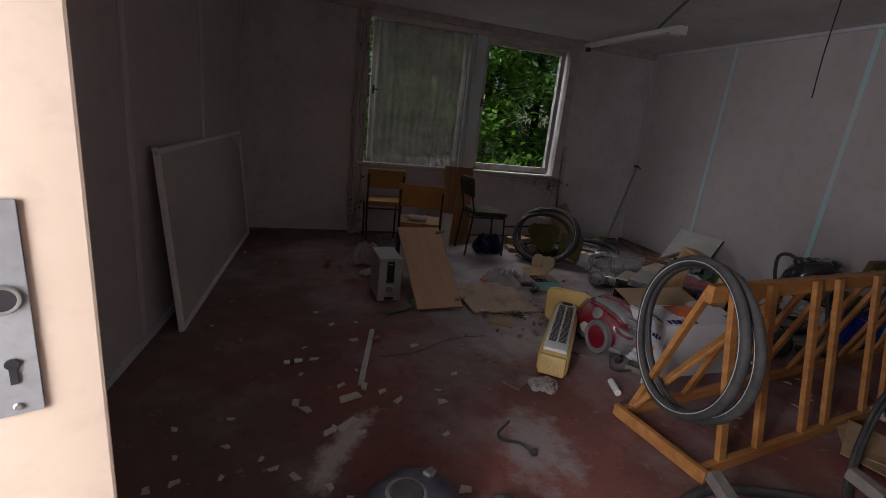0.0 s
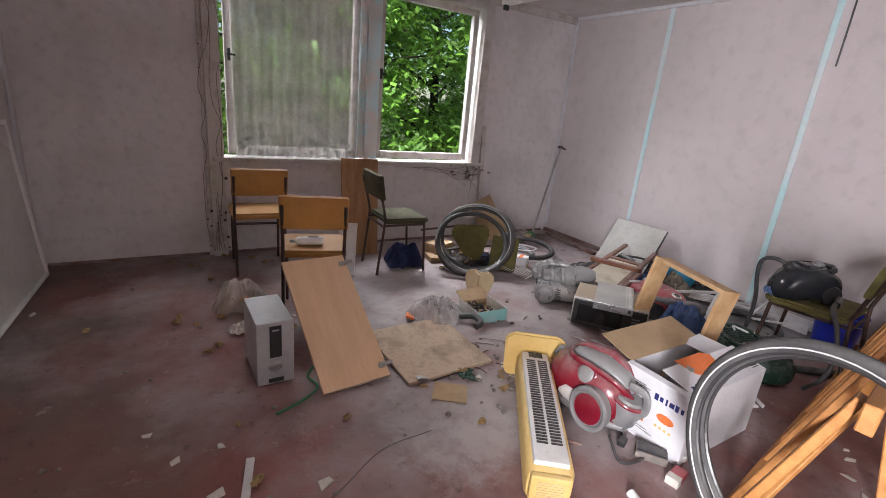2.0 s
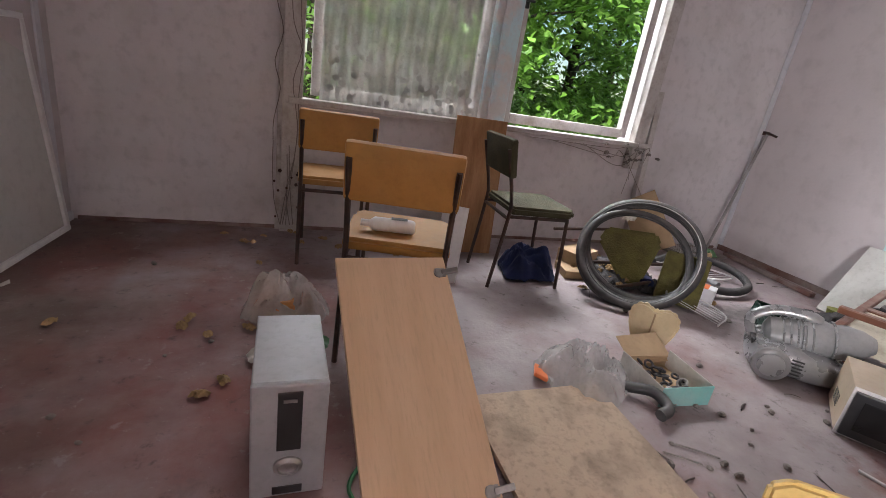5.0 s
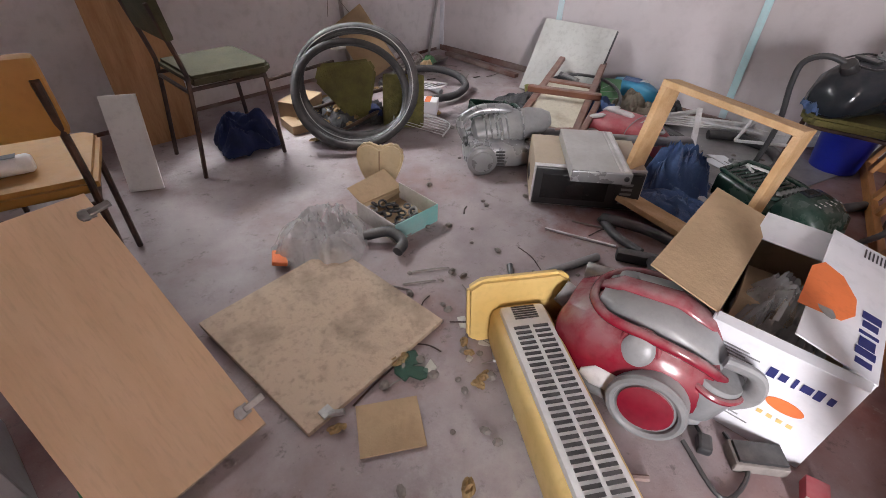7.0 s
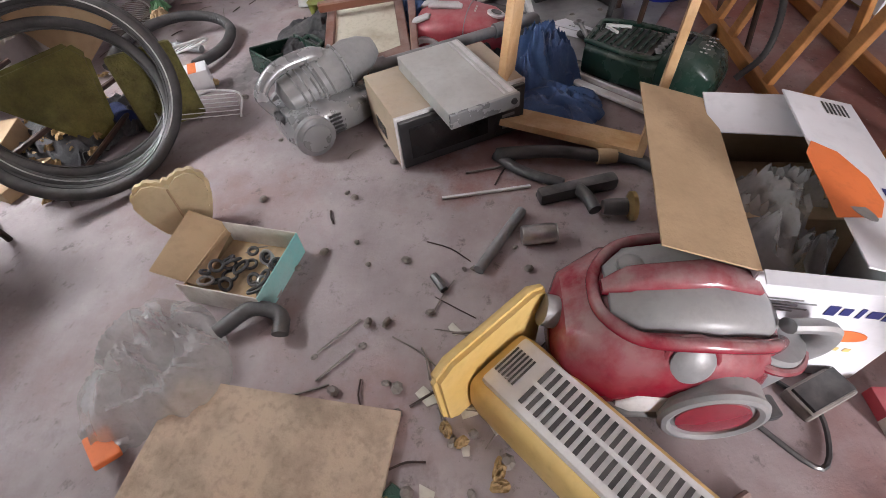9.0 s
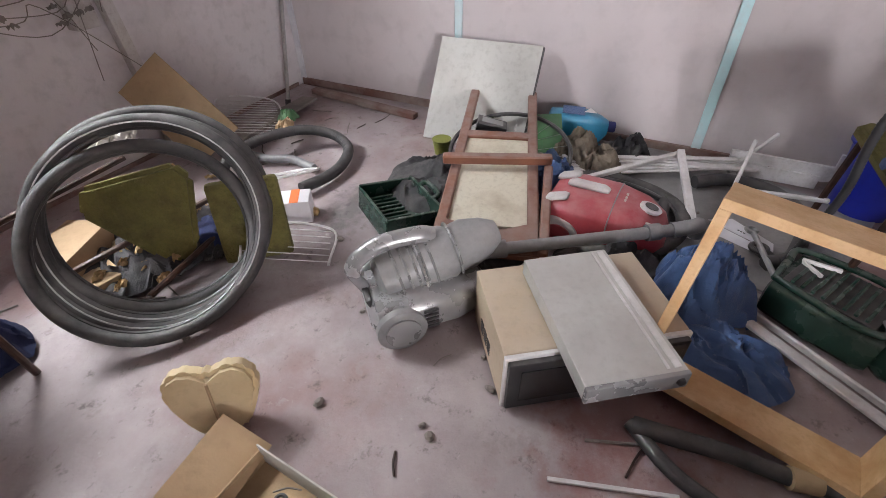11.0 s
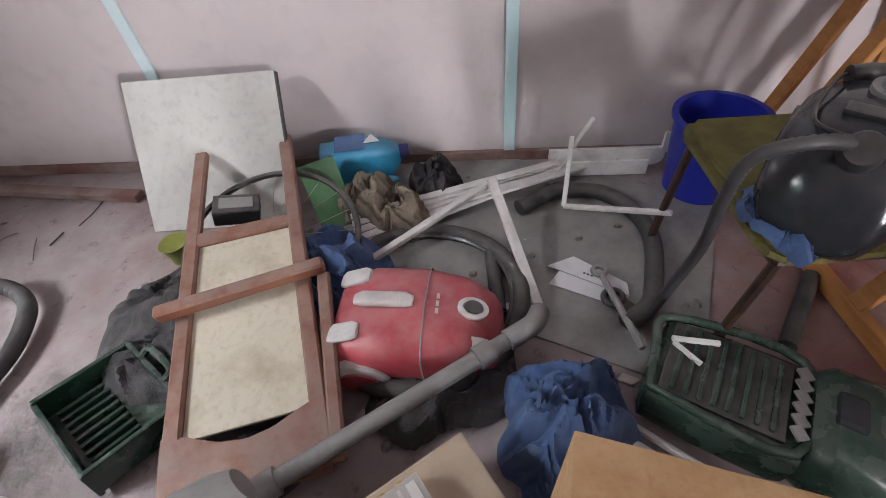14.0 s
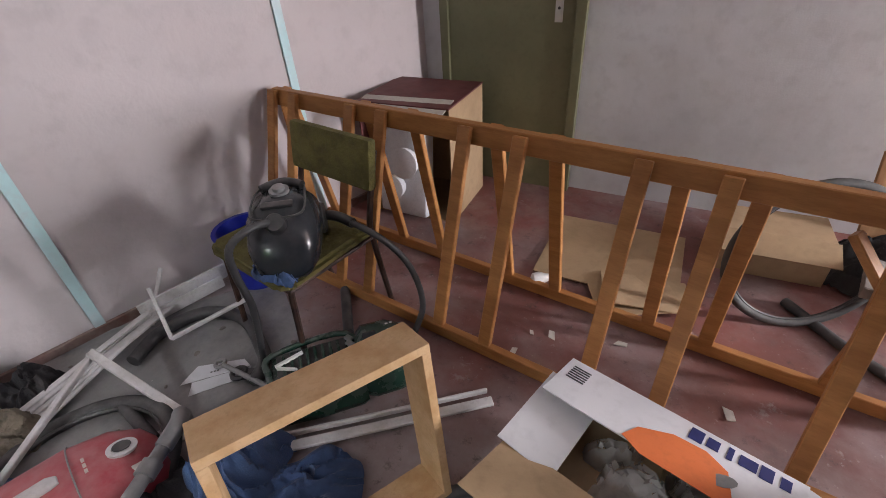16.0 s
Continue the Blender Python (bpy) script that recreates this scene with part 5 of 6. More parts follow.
part("grip", B(tube([(-0.11, -0.075, 0.205), (-0.135, -0.04, 0.205), (-0.142, 0.0, 0.208), (-0.135, 0.04, 0.205), (-0.11, 0.075, 0.205)], 0.017, 12)), BLACK, bv_, smooth=True)
part("hatch", B(box((0.03, 0.11, 0.012), (0.03, 0, 0.224), (0, 4, 0), 0.005)), BLACK, bv_)
part("socket", B(lathe([(0.034, 0), (0.032, 0.035), (0.028, 0.04)], 22, (0.10, 0.0, 0.188), (0, 38, 0))), BLACK, bv_, smooth=True)
for y, s in ((-0.125, 90), (0.125, -90)):
    part("side_wheel", B(lathe([(0.055, -0.014), (0.06, 0), (0.055, 0.014)], 24, (-0.10, y * 0.93, 0.062), (s, 0, 0))), BLACK, bv_, smooth=True)
bh = thing("vacuum_hose", (0, 0, 0), "ribbed black hose hanging from a vacuum cleaner to the floor", "hose")
part("hose", B(tube([(3.625, 2.425, 0.63), (3.60, 2.52, 0.66), (3.617, 2.593, 0.62), (3.63, 2.60, 0.52), (3.658, 2.58, 0.36), (3.681, 2.59, 0.2), (3.697, 2.613, 0.05), (3.74, 2.64, 0.02)], 0.013, 12, ribs=0.14)), HOSE, bh, smooth=True)
bh2 = thing("vacuum_hose", (0, 0, 0), "ribbed black hose hanging over the edge of a chair", "hose")
part("hose", B(tube([(3.714, 2.18, 0.50), (3.556, 2.158, 0.49), (3.491, 2.093, 0.40), (3.447, 2.049, 0.28), (3.404, 2.055, 0.14), (3.399, 2.119, 0.04)], 0.013, 12, ribs=0.14)), HOSE, bh2, smooth=True)
part("cuff", B(tube([(3.77, 2.22, 0.50), (3.69, 2.18, 0.505), (3.61, 2.165, 0.497)], 0.019, 12)), BLACK, bh2, smooth=True)
rg = thing("rag", (3.62, 2.49, 0.444), "crumpled blue grey rag on the chair seat", "rag", 10)
part("cloth", B(heap(0.26, 0.10, 0.05, 17, 20, 1.0)), DENIM, rg, smooth=True)
bk = thing("bucket", (4.28, 2.30, 0.0), "bright blue plastic bucket by the wall", "bucket")
part("shell", B(lathe([(0.10, 0.0), (0.11, 0.005), (0.135, 0.27), (0.148, 0.275), (0.148, 0.285), (0.128, 0.285), (0.105, 0.02), (0.02, 0.015)], 32)), BLUEP, bk, smooth=True)
part("handle", B(tube([(-0.14, 0, 0.26), (-0.10, -0.09, 0.24), (0.0, -0.145, 0.23), (0.10, -0.09, 0.24), (0.14, 0, 0.26)], 0.004, 6)), STEEL, bk, smooth=True)

# ---- printed carton ----
cb = thing("carton", (2.19, 2.095, 0), "open white printed carton with crumpled film inside", "box", 0)
L_, W_, H_ = 0.56, 0.315, 0.335
part("bottom", B(box((L_, W_, 0.005), (L_ / 2, W_ / 2, 0.004))), CARD, cb)
fr = part("front_side", B(box((0.005, W_, H_), (0, W_ / 2, H_ / 2), bevel=0.001)), CARDW, cb, "white printed side")
part("back_side", B(box((0.005, W_, H_), (L_, W_ / 2, H_ / 2), bevel=0.001)), CARD, cb)
part("south_side", B(box((L_, 0.005, H_), (L_ / 2, 0, H_ / 2), bevel=0.001)), CARDW, cb, "white printed side")
part("north_side", B(box((L_, 0.005, H_), (L_ / 2, W_, H_ / 2), bevel=0.001)), CARDW, cb)
fs = part("flap", B(box((L_, 0.17, 0.004), (L_ / 2, 0.08, H_ + 0.02), (12, 0, 0), 0.001)), CARDW, cb, "white printed flap folded inwards")
part("flap", B(box((L_, 0.19, 0.004), (L_ / 2, W_ + 0.088, H_ + 0.022), (14, 0, 0), 0.001)), CARD, cb, "brown inside of an open flap")
part("rim_crease", B(box((0.03, W_ * 0.97, 0.004), (-0.014, W_ / 2, H_ + 0.002), (0, -12, 0), 0.001)), CARDW, cb, "folded white front edge")
part("flap", B(box((0.15, W_ * 0.8, 0.004), (L_ - 0.06, W_ / 2 + 0.05, H_ + 0.006), (0, -6, 0), 0.001)), CARDW, cb)
for k, sx in enumerate((0.018, 0.016, 0.008, 0.022, 0.016, 0.012)):
    part("letter_bar", B(box((0.0012, sx, 0.022 if k % 2 else 0.030), (-0.0035, 0.155 - 0.024 * k, 0.245))), PRINTB, fr)
rng = random.Random(8)
for k in range(6):
    part("picture", B(box((0.0012, 0.034, 0.032), (-0.0035, 0.29 - 0.042 * (k % 3) , 0.155 - 0.045 * (k // 3)))), (ORANGE if k in (0, 5) else AQUA if k == 2 else SILVERD), fr, "small printed picture")
part("picture", B(slab(arc(16, 0.034, sx=1.2, sy=0.6), 0.0012, (-0.0032, 0.095, 0.165), (90, 0, -90))), ORANGE, fr, "printed orange appliance picture")
for k in range(7):
    part("text_bar", B(box((0.0012, rng.uniform(0.06, 0.13), 0.0035), (-0.0033, 0.25, 0.265 - 0.009 * k) if k < 5 else (-0.0033, 0.20, 0.065 - 0.012 * (k - 5)))), SILVERD, fr)
part("dot_row", B(*[box((0.0012, 0.012, 0.012), (-0.0033, 0.13 - 0.022 * i, 0.115), bevel=0.0) for i in range(4)]), YELLOW, fr)
flat_ = pose(L_ / 2, 0.08, H_ + 0.02, 12)
for k, sx in enumerate((0.030, 0.026, 0.012, 0.036, 0.026, 0.020)):
    c = flat_ @ Vector((-0.06 - 0.036 * k, -0.05, 0.0028))
    part("letter_bar", B(box((sx, 0.042 if k % 2 == 0 else 0.034, 0.0012), c, (12, 0, 0))), PRINTB, fs)
part("picture", B(slab([(0.13, -0.075), (0.10, 0.02), (0.05, 0.045), (-0.02, 0.04), (-0.09, 0.0), (-0.11, -0.05), (-0.06, -0.075)][::-1], 0.0012, flat_ @ Vector((-0.04, 0.030, 0.0030)), (-12, 0, 180))), ORANGE, fs, "printed orange appliance picture")
part("picture", B(slab(arc(12, 0.022, sx=1.4, sy=0.8), 0.0012, flat_ @ Vector((-0.135, 0.045, 0.0042)), (12, 0, 30))), SILVERD, fs)
part("caption", B(*[box((0.05, 0.004, 0.001), flat_ @ Vector((0.235, -0.055 + 0.010 * i, 0.0028)), (12, 0, 0)) for i in range(6)]), INKB, fs)
part("insert", B(box((0.26, W_ - 0.03, 0.16), (0.36, W_ / 2, 0.14), (0, 10, 4), 0.004)), CARD, cb, "brown cardboard insert")
part("film", B(heap(0.46, 0.30, 0.16, 44, 34, 1.6, (0.27, 0.17, 0.15))), BAG, cb, "crumpled clear film", True)

# ---- microwave and player ----
mw = thing("microwave", (3.05, 3.19, 0), "beige microwave oven with dark glass door on the floor", "microwave", -54)
mw.scale = (0.96, 1.0, 0.88)
part("case", B(box((0.50, 0.31, 0.225), (0, 0, 0.122), bevel=0.005)), TANM, mw)
part("front_frame", B(box((0.502, 0.012, 0.228), (0, -0.161, 0.122), bevel=0.003)), WHITEM, mw)
dr = part("door", B(box((0.485, 0.016, 0.205), (0.0, -0.174, 0.122), bevel=0.004)), BLACK, mw, "black glass door")
part("window", B(box((0.30, 0.003, 0.135), (-0.06, -0.184, 0.125), bevel=0.001)), DGLASS, dr, "dark glass")
part("control_strip", B(box((0.10, 0.003, 0.18), (0.175, -0.184, 0.122), bevel=0.001)), BLACK, dr)
for k in range(5):
    part("key", B(box((0.05, 0.003, 0.012), (0.175, -0.186, 0.06 + 0.026 * k), bevel=0.001)), SILVERD, dr)
part("vent_slots", B(*[box((0.003, 0.028, 0.004), (-0.251, -0.02 + 0.036 * (i % 3), 0.06 + 0.012 * (i // 3))) for i in range(15)]), BLACK, mw)
for x, y in ((-0.2, -0.11), (0.2, -0.11), (-0.2, 0.11), (0.2, 0.11)):
    part("foot", B(lathe([(0.012, 0), (0.014, 0.011)], 10, (x, y, 0))), BLACK, mw)
dv = thing("disc_player", (2.985, 3.13, 0.209), "dusty grey metal disc player lying on a microwave", "disc player", -53)
part("case", B(box((0.24, 0.42, 0.048), (0, 0, 0.024), bevel=0.003)), ALU, dv)
part("front", B(box((0.242, 0.012, 0.049), (0, -0.215, 0.0245), bevel=0.003)), SILVER, dv)
part("knob", B(lathe([(0.011, 0), (0.009, 0.006)], 14, (0.10, -0.221, 0.026), (90, 0, 0))), BLACK, dv)
part("edge_strip", B(box((0.018, 0.40, 0.003), (0.10, 0, 0.0495), bevel=0.001), box((0.006, 0.40, 0.003), (0.077, 0, 0.0495))), WHITEM, dv)
part("rear_socket", B(*[lathe([(0.007, 0), (0.007, 0.008)], 10, (-0.09 + 0.035 * i, 0.21, 0.026), (-90, 0, 0)) for i in range(6)]), BRASS, dv)

# ---- pine box frame, cloths and heap ----
bf = thing("box_frame", (3.14, 2.67, 0.0), "square pale pine box frame standing on edge", "wooden frame")
fx, fz = Vector((0.22, 0.97, 0.05)).normalized(), Vector((0.13, -0.20, 0.96))
fy = fz.cross(fx).normalized()
bf.matrix_world = Matrix.Translation((2.985, 2.735, 0.045)) @ Matrix((fx, fy, fx.cross(fy))).transposed().to_4x4()
FW, FH, FD, FT = 0.52, 0.50, 0.125, 0.024
part("side_board", B(box((FT, FD, FH), (-FW / 2 + FT / 2, 0, FH / 2), bevel=0.002)), PALE, bf)
part("side_board", B(box((FT, FD, FH), (FW / 2 - FT / 2, 0, FH / 2), bevel=0.002)), PALE, bf)
part("top_board", B(box((FW, FD, FT), (0, 0, FH + FT / 2), bevel=0.002)), PALE, bf)
part("bottom_board", B(box((FW - 2 * FT, FD, FT), (0, 0, FT / 2), bevel=0.002)), PALE, bf)


def cloth(place, w, d, h, seed, material, label, rz=0, cells=46, fold=1.0):
    t = thing("cloth", place, label, "cloth", rz, group="old clothes")
    part("fabric", B(heap(w, d, h, seed, cells, fold)), material, t, smooth=True)
    return t


cloth((3.41, 2.86, 0), 0.36, 0.42, 0.27, 3, DENIM, "crumpled blue work trousers on the heap", 20)
cloth((3.20, 2.78, 0), 0.34, 0.42, 0.07, 6, DENIM, "crumpled blue cloth behind a wooden frame", -30)
cloth((3.68, 3.92, 0), 0.70, 0.62, 0.13, 14, DARKC, "dark grey clothes spread on the floor", 15)
cloth((3.45, 3.62, 0), 0.62, 0.50, 0.10, 19, DARKC, "dark grey jacket under a broken chair", -20)
cloth((3.52, 3.14, 0), 0.52, 0.34, 0.09, 23, DARKC, "dark grey cloth beside a red cleaner", -50)
cloth((3.86, 3.52, 0), 0.56, 0.44, 0.17, 27, DENIM, "blue overalls under a broken chair", 40)
cloth((4.17, 3.40, 0), 0.44, 0.30, 0.17, 29, RAG, "beige rag by the wall", 60)
cloth((4.30, 3.22, 0), 0.30, 0.22, 0.12, 37, DARKC, "grey rag by the wall", 20)

# dark layer with dry leaves, added to give the shade behind the tyres
lt_ = thing("shade_heap", (2.80, 4.72, 0), "added dark heap with dry leaves, standing in for shade behind the tyres", "leaf heap", 20)
part("shade_layer", B(heap(0.74, 0.60, 0.07, 41, 40, 1.4)), DARKC, lt_, smooth=True)
for i in range(34):
    part("leaf", B(heap(0.07, 0.045, 0.02, i * 1.37, 6, 0.8, (0.30 * math.sin(i * 2.4) * (i / 34), 0.24 * math.cos(i * 2.4) * (i / 34), 0.035 + 0.02 * (1 - i / 34)))), DEAD, lt_)
# added dark cloth, stands for shade on the floor within the tyres
cloth((2.94, 4.50, 0), 0.26, 0.22, 0.07, 47, DARKC, "black cloth added for the shade inside the tyres", 20)
# broken brown chair lying on the clothes
CHP = pose(3.235, 3.535, 0.115, 0, -6.5, 18)
bc_ = thing("broken_chair", (0, 0, 0), "brown varnished chair frame with pale seat panel lying down", "broken chair")
bc_.matrix_world = CHP
for y in (-0.165, 0.165):
    part("rail", B(bar((0.0, y, 0), (1.10, y * 0.86, 0), 0.042, 0.028, 0.006)), BROWN, bc_)
part("end_rail", B(slab([(0, -0.185), (0.17, -0.185), (0.155, -0.13), (0.125, -0.06), (0.115, 0), (0.125, 0.06), (0.155, 0.13), (0.17, 0.185), (0, 0.185)], 0.03, (-0.03, 0, -0.014), (0, 0, 0), 0.006)), BROWN, bc_)
part("cross_rail", B(bar((0.70, -0.145, 0), (0.70, 0.145, 0), 0.05, 0.025, 0.005)), BROWN, bc_)
part("seat_panel", B(box((0.56, 0.285, 0.012), (0.40, 0, -0.006), bevel=0.003)), SEATP, bc_, "stained pale seat panel")
part("loose_bar", B(bar((0.47, -0.225, 0.052), (0.44, 0.205, 0.05), 0.036, 0.04, 0.006)), BROWN, bc_)
part("loose_leg", B(bar((0.46, -0.215, 0.02), (-0.02, -0.195, 0.015), 0.034, 0.03, 0.006)), BROWN, bc_)
blk = thing("black_holder", (4.02, 3.84, 0.14), "small dusty black plastic holder on the heap", "plastic part", 20, 14)
part("shell", B(box((0.09, 0.14, 0.055), (0, 0, 0.03), bevel=0.006)), BLACK, blk)
part("hollow", B(box((0.05, 0.10, 0.004), (0, 0, 0.0585), bevel=0.001)), SILVERD, blk)
blk2 = thing("yellow_cup", (3.95, 4.06, 0.02), "small green yellow plastic cup on the clothes", "cup")
part("cup", B(lathe([(0.035, 0), (0.045, 0.07), (0.048, 0.075), (0.03, 0.07)], 18)), mat("lime_plastic", (0.24, 0.26, 0.05), 0.5), blk2, smooth=True)

wpan, wu, wv = board_between("leaning_board", Vector((4.105, 4.245, 0.004)), Vector((4.14, 3.715, 0.004)), Vector((4.375, 4.36, 0.43)), 0.018, PANELW, "dirty white board leaning on the wall", "board")
part("edge", B(box((0.006, wv, 0.020), (wu + 0.0032, wv / 2, 0.009))), BLACK, wpan, "dark bare edge")

jg = thing("jug", (4.37, 3.50, 0.0), "light blue plastic detergent jug lying by the wall", "jug", -78)
part("body", B(hull([(-0.15, 0.05, 0.01, 0.15), (-0.14, 0.06, 0.0, 0.17), (0.05, 0.06, 0.0, 0.175), (0.11, 0.045, 0.02, 0.15), (0.145, 0.025, 0.07, 0.13)], 24, 4)), AQUA, jg, smooth=True)
part("cap", B(lathe([(0.026, 0), (0.026, 0.035), (0.022, 0.04)], 18, (0.14, 0, 0.105), (0, 90, 0))), PRINTB, jg, "dark blue cap", True)
part("grip", B(tube([(0.06, -0.03, 0.02), (0.12, -0.075, 0.03), (0.06, -0.10, 0.05), (-0.02, -0.085, 0.05), (-0.04, -0.05, 0.04)], 0.014, 10)), AQUA, jg, smooth=True)
part("paper_label", B(box((0.11, 0.10, 0.002), (-0.03, 0, 0.1755), (0, 2, 0))), DENIM, jg, "blue paper label")
part("triangle", B(slab([(-0.03, -0.02), (0.03, -0.02), (0, 0.035)], 0.0015, (0.05, 0, 0.177), (0, 2, 0))), WHITE, jg)
gs = thing("plastic_sheet", (4.20, 3.60, 0.03), "green plastic sheet standing on the heap", "plastic sheet", -60, 48)
part("sheet", B(box((0.13, 0.30, 0.006), (0, 0, 0.06), bevel=0.002)), LEAFG, gs)


def white_bar(a, b, label="white painted metal bar on the heap", w=0.03, h=0.02):
    t = thing("metal_bar", (0, 0, 0), label, "metal bar", group="white metal bars")
    part("bar", B(bar(a, b, w, h, 0.003)), WHITEM, t)


white_bar((4.143, 3.017, 0.17), (3.74, 2.89, 0.03))
white_bar((4.143, 3.017, 0.155), (3.90, 3.40, 0.05), w=0.024)
for i in range(5):
    white_bar((4.36 - 0.012 * i, 2.70 + 0.02 * i, 0.06 + 0.010 * i), (3.98 + 0.03 * i, 3.46 + 0.01 * i, 0.03 + 0.006 * i), "long white plastic profile lying on the heap", 0.03, 0.008)
white_bar((4.36, 2.66, 0.05), (4.16, 3.0, 0.10), w=0.04, h=0.012)
white_bar((4.44, 2.65, 0.19), (4.28, 2.80, 0.05), w=0.016, h=0.016)
white_bar((4.135, 2.776, 0.05), (3.975, 2.50, 0.16), w=0.016, h=0.016)
white_bar((4.33, 2.74, 0.19), (4.135, 2.776, 0.05), w=0.016, h=0.016)
white_bar((3.74, 2.88, 0.03), (3.72, 3.32, 0.04), w=0.03, h=0.008)
white_bar((3.42, 2.80, 0.03), (2.98, 2.16, 0.015), "long white plastic rail on the floor", 0.035, 0.014)
white_bar((3.45, 2.77, 0.035), (3.02, 2.14, 0.018), "long white plastic rail on the floor", 0.012, 0.022)
curly = thing("curtain_valance", (4.345, 2.61, 0.02), "white scalloped plastic trim by the wall", "trim piece", 90)
part("strip", B(box((0.40, 0.014, 0.045), (0, 0, 0.085), bevel=0.003), box((0.035, 0.014, 0.08), (-0.20, 0, 0.125), bevel=0.003)), WHITEM, curly)
for i in range(5):
    part("scallop", B(slab(arc(14, 0.04, sy=0.8), 0.012, (-0.16 + 0.08 * i, 0.006, 0.065), (90, 0, 0), 0.002)), WHITEM, curly)
part("support", B(box((0.30, 0.010, 0.060), (0.0, 0.010, 0.030), bevel=0.002)), WHITEM, curly)

fp = thing("floor_plate", (4.10, 2.95, 0), "worn dark rubber mat under the heap", "mat", -20)
part("mat", B(slab([(-0.42, -0.62), (0.34, -0.62), (0.36, 0.48), (-0.36, 0.52)], 0.006, (0, 0, 0.001))), SILVERD, fp)
pap = thing("paper_scrap", (3.83, 2.74, 0.009), "torn white paper with print on the floor", "paper", -118)
part("sheet", B(slab([(-0.10, -0.045), (0.11, -0.03), (0.12, 0.012), (-0.09, 0.012)], 0.002, (0, 0, 0.003), (5, 0, 0))), CARDW, pap)
part("folded_half", B(slab([(-0.13, 0.012), (0.12, 0.012), (0.10, 0.05), (-0.07, 0.075)], 0.002, (0, 0, 0.006), (10, 0, 0))), CARDW, pap)
for i in range(3):
    part("printed_dot", B(box((0.007, 0.005, 0.001), (-0.02 + 0.011 * i, 0.03, 0.0145), (10, 0, 0))), BLACK, pap)
brk = thing("bracket", (3.745, 2.655, 0.012), "black plastic bracket with round eye on paper", "bracket", 40)
part("plate", B(box((0.10, 0.045, 0.02), (-0.02, 0, 0.012), bevel=0.004)), BLACK, brk)
part("eye", B(ring((0.035, 0, 0.016), 0.026, 0.010, (0, 0, 1), 28, 8)), BLACK, brk, smooth=True)
tl_ = thing("wrench", (0, 0, 0), "grey metal wrench lying on the floor", "tool")
part("shaft", B(tube([(3.839, 2.701, 0.045), (3.60, 2.64, 0.045)], 0.010, 8, False), ring((3.856, 2.706, 0.045), 0.018, 0.008, (0, 0, 1), 16, 6)), SILVERD, tl_)
hz = thing("black_hose", (0, 0, 0), "thick grey hose lying on the floor by the wall", "hose")
part("hose", B(tube([(3.686, 2.66, 0.03), (3.74, 2.59, 0.03), (3.822, 2.556, 0.03), (4.0, 2.52, 0.03), (4.13, 2.55, 0.03), (4.226, 2.642, 0.03), (4.22, 2.80, 0.04), (4.143, 2.924, 0.04)], 0.027, 12)), HOSE, hz, smooth=True)
hz2 = thing("pipe_piece", (0, 0, 0), "dark plastic pipe piece under the chair", "pipe")
part("pipe", B(tube([(3.62, 2.28, 0.025), (3.85, 2.12, 0.025)], 0.022, 12, False)), HOSE, hz2, smooth=True)
hz3 = thing("pipe_piece", (0, 0, 0), "dark plastic pipe piece beside the bars", "pipe")
part("pipe", B(tube([(3.95, 3.02, 0.03), (3.72, 3.0, 0.03)], 0.022, 12, False)), HOSE, hz3, smooth=True)

# ---- north-east corner ----
hc = thing("vacuum_hose", (0, 0, 0), "grey ribbed hose coiled in the room corner", "hose")
part("hose", B(tube([(3.28, 4.86, 0.06), (3.42, 4.87, 0.10), (3.575, 4.81, 0.12), (3.72, 4.72, 0.11), (3.785, 4.59, 0.08), (3.744, 4.477, 0.05), (3.62, 4.42, 0.04), (3.50, 4.41, 0.04), (3.35, 4.44, 0.05)], 0.026, 12, ribs=0.08)), HOSE, hc, smooth=True)
hc2 = thing("vacuum_hose", (0, 0, 0), "smooth grey suction tube in the room corner", "hose")
part("tube", B(tube([(3.62, 5.0, 0.08), (3.51, 4.98, 0.05), (3.50, 4.80, 0.04), (3.548, 4.675, 0.04), (3.54, 4.53, 0.03)], 0.02, 12)), PIPE, hc2, smooth=True)
sk = thing("wooden_strip", (0, 0, 0), "long grey wooden strip lying towards the corner", "wood strip")
part("strip", B(bar((3.50, 4.98, 0.10), (4.22, 5.12, 0.03), 0.10, 0.016, 0.002)), GREYW, sk)
sk2 = thing("wooden_strip", (0, 0, 0), "dark wooden lath lying along the wall", "wood strip")
part("strip", B(bar((4.36, 5.20, 0.02), (4.28, 4.40, 0.02), 0.05, 0.03, 0.002)), SKIRT, sk2)
cw = thing("glove", (3.74, 4.84, 0.10), "crumpled orange and green work glove on a strip", "glove", 30)
part("palm", B(heap(0.20, 0.12, 0.06, 61, 18, 0.8, (-0.06, 0, 0))), CARD, cw, smooth=True)
part("cuff", B(heap(0.14, 0.13, 0.06, 63, 16, 0.6, (0.07, 0.01, 0))), LEAFG, cw, "green cuff", True)
for p, s, rz, m, lb in (((3.23, 4.36, 0), (0.10, 0.12, 0.10), 35, CARDW, "small white carton with orange print"), ((2.63, 4.86, 0), (0.24, 0.16, 0.13), 25, CARD, "small brown cardboard box"), ((2.56, 4.74, 0), (0.22, 0.18, 0.05), -10, CARD, "flattened brown cardboard piece")):
    t = thing("small_box", p, lb, "box", rz, group="small boxes")
    part("body", B(box(s, (0, 0, s[2] / 2 + 0.001), bevel=0.003)), m, t)
    if m is CARDW:
        part("tape", B(box((s[0] * 1.005, 0.035, 0.001), (0, 0, s[2] + 0.0015))), ORANGE if m is CARDW else PAPER, t)
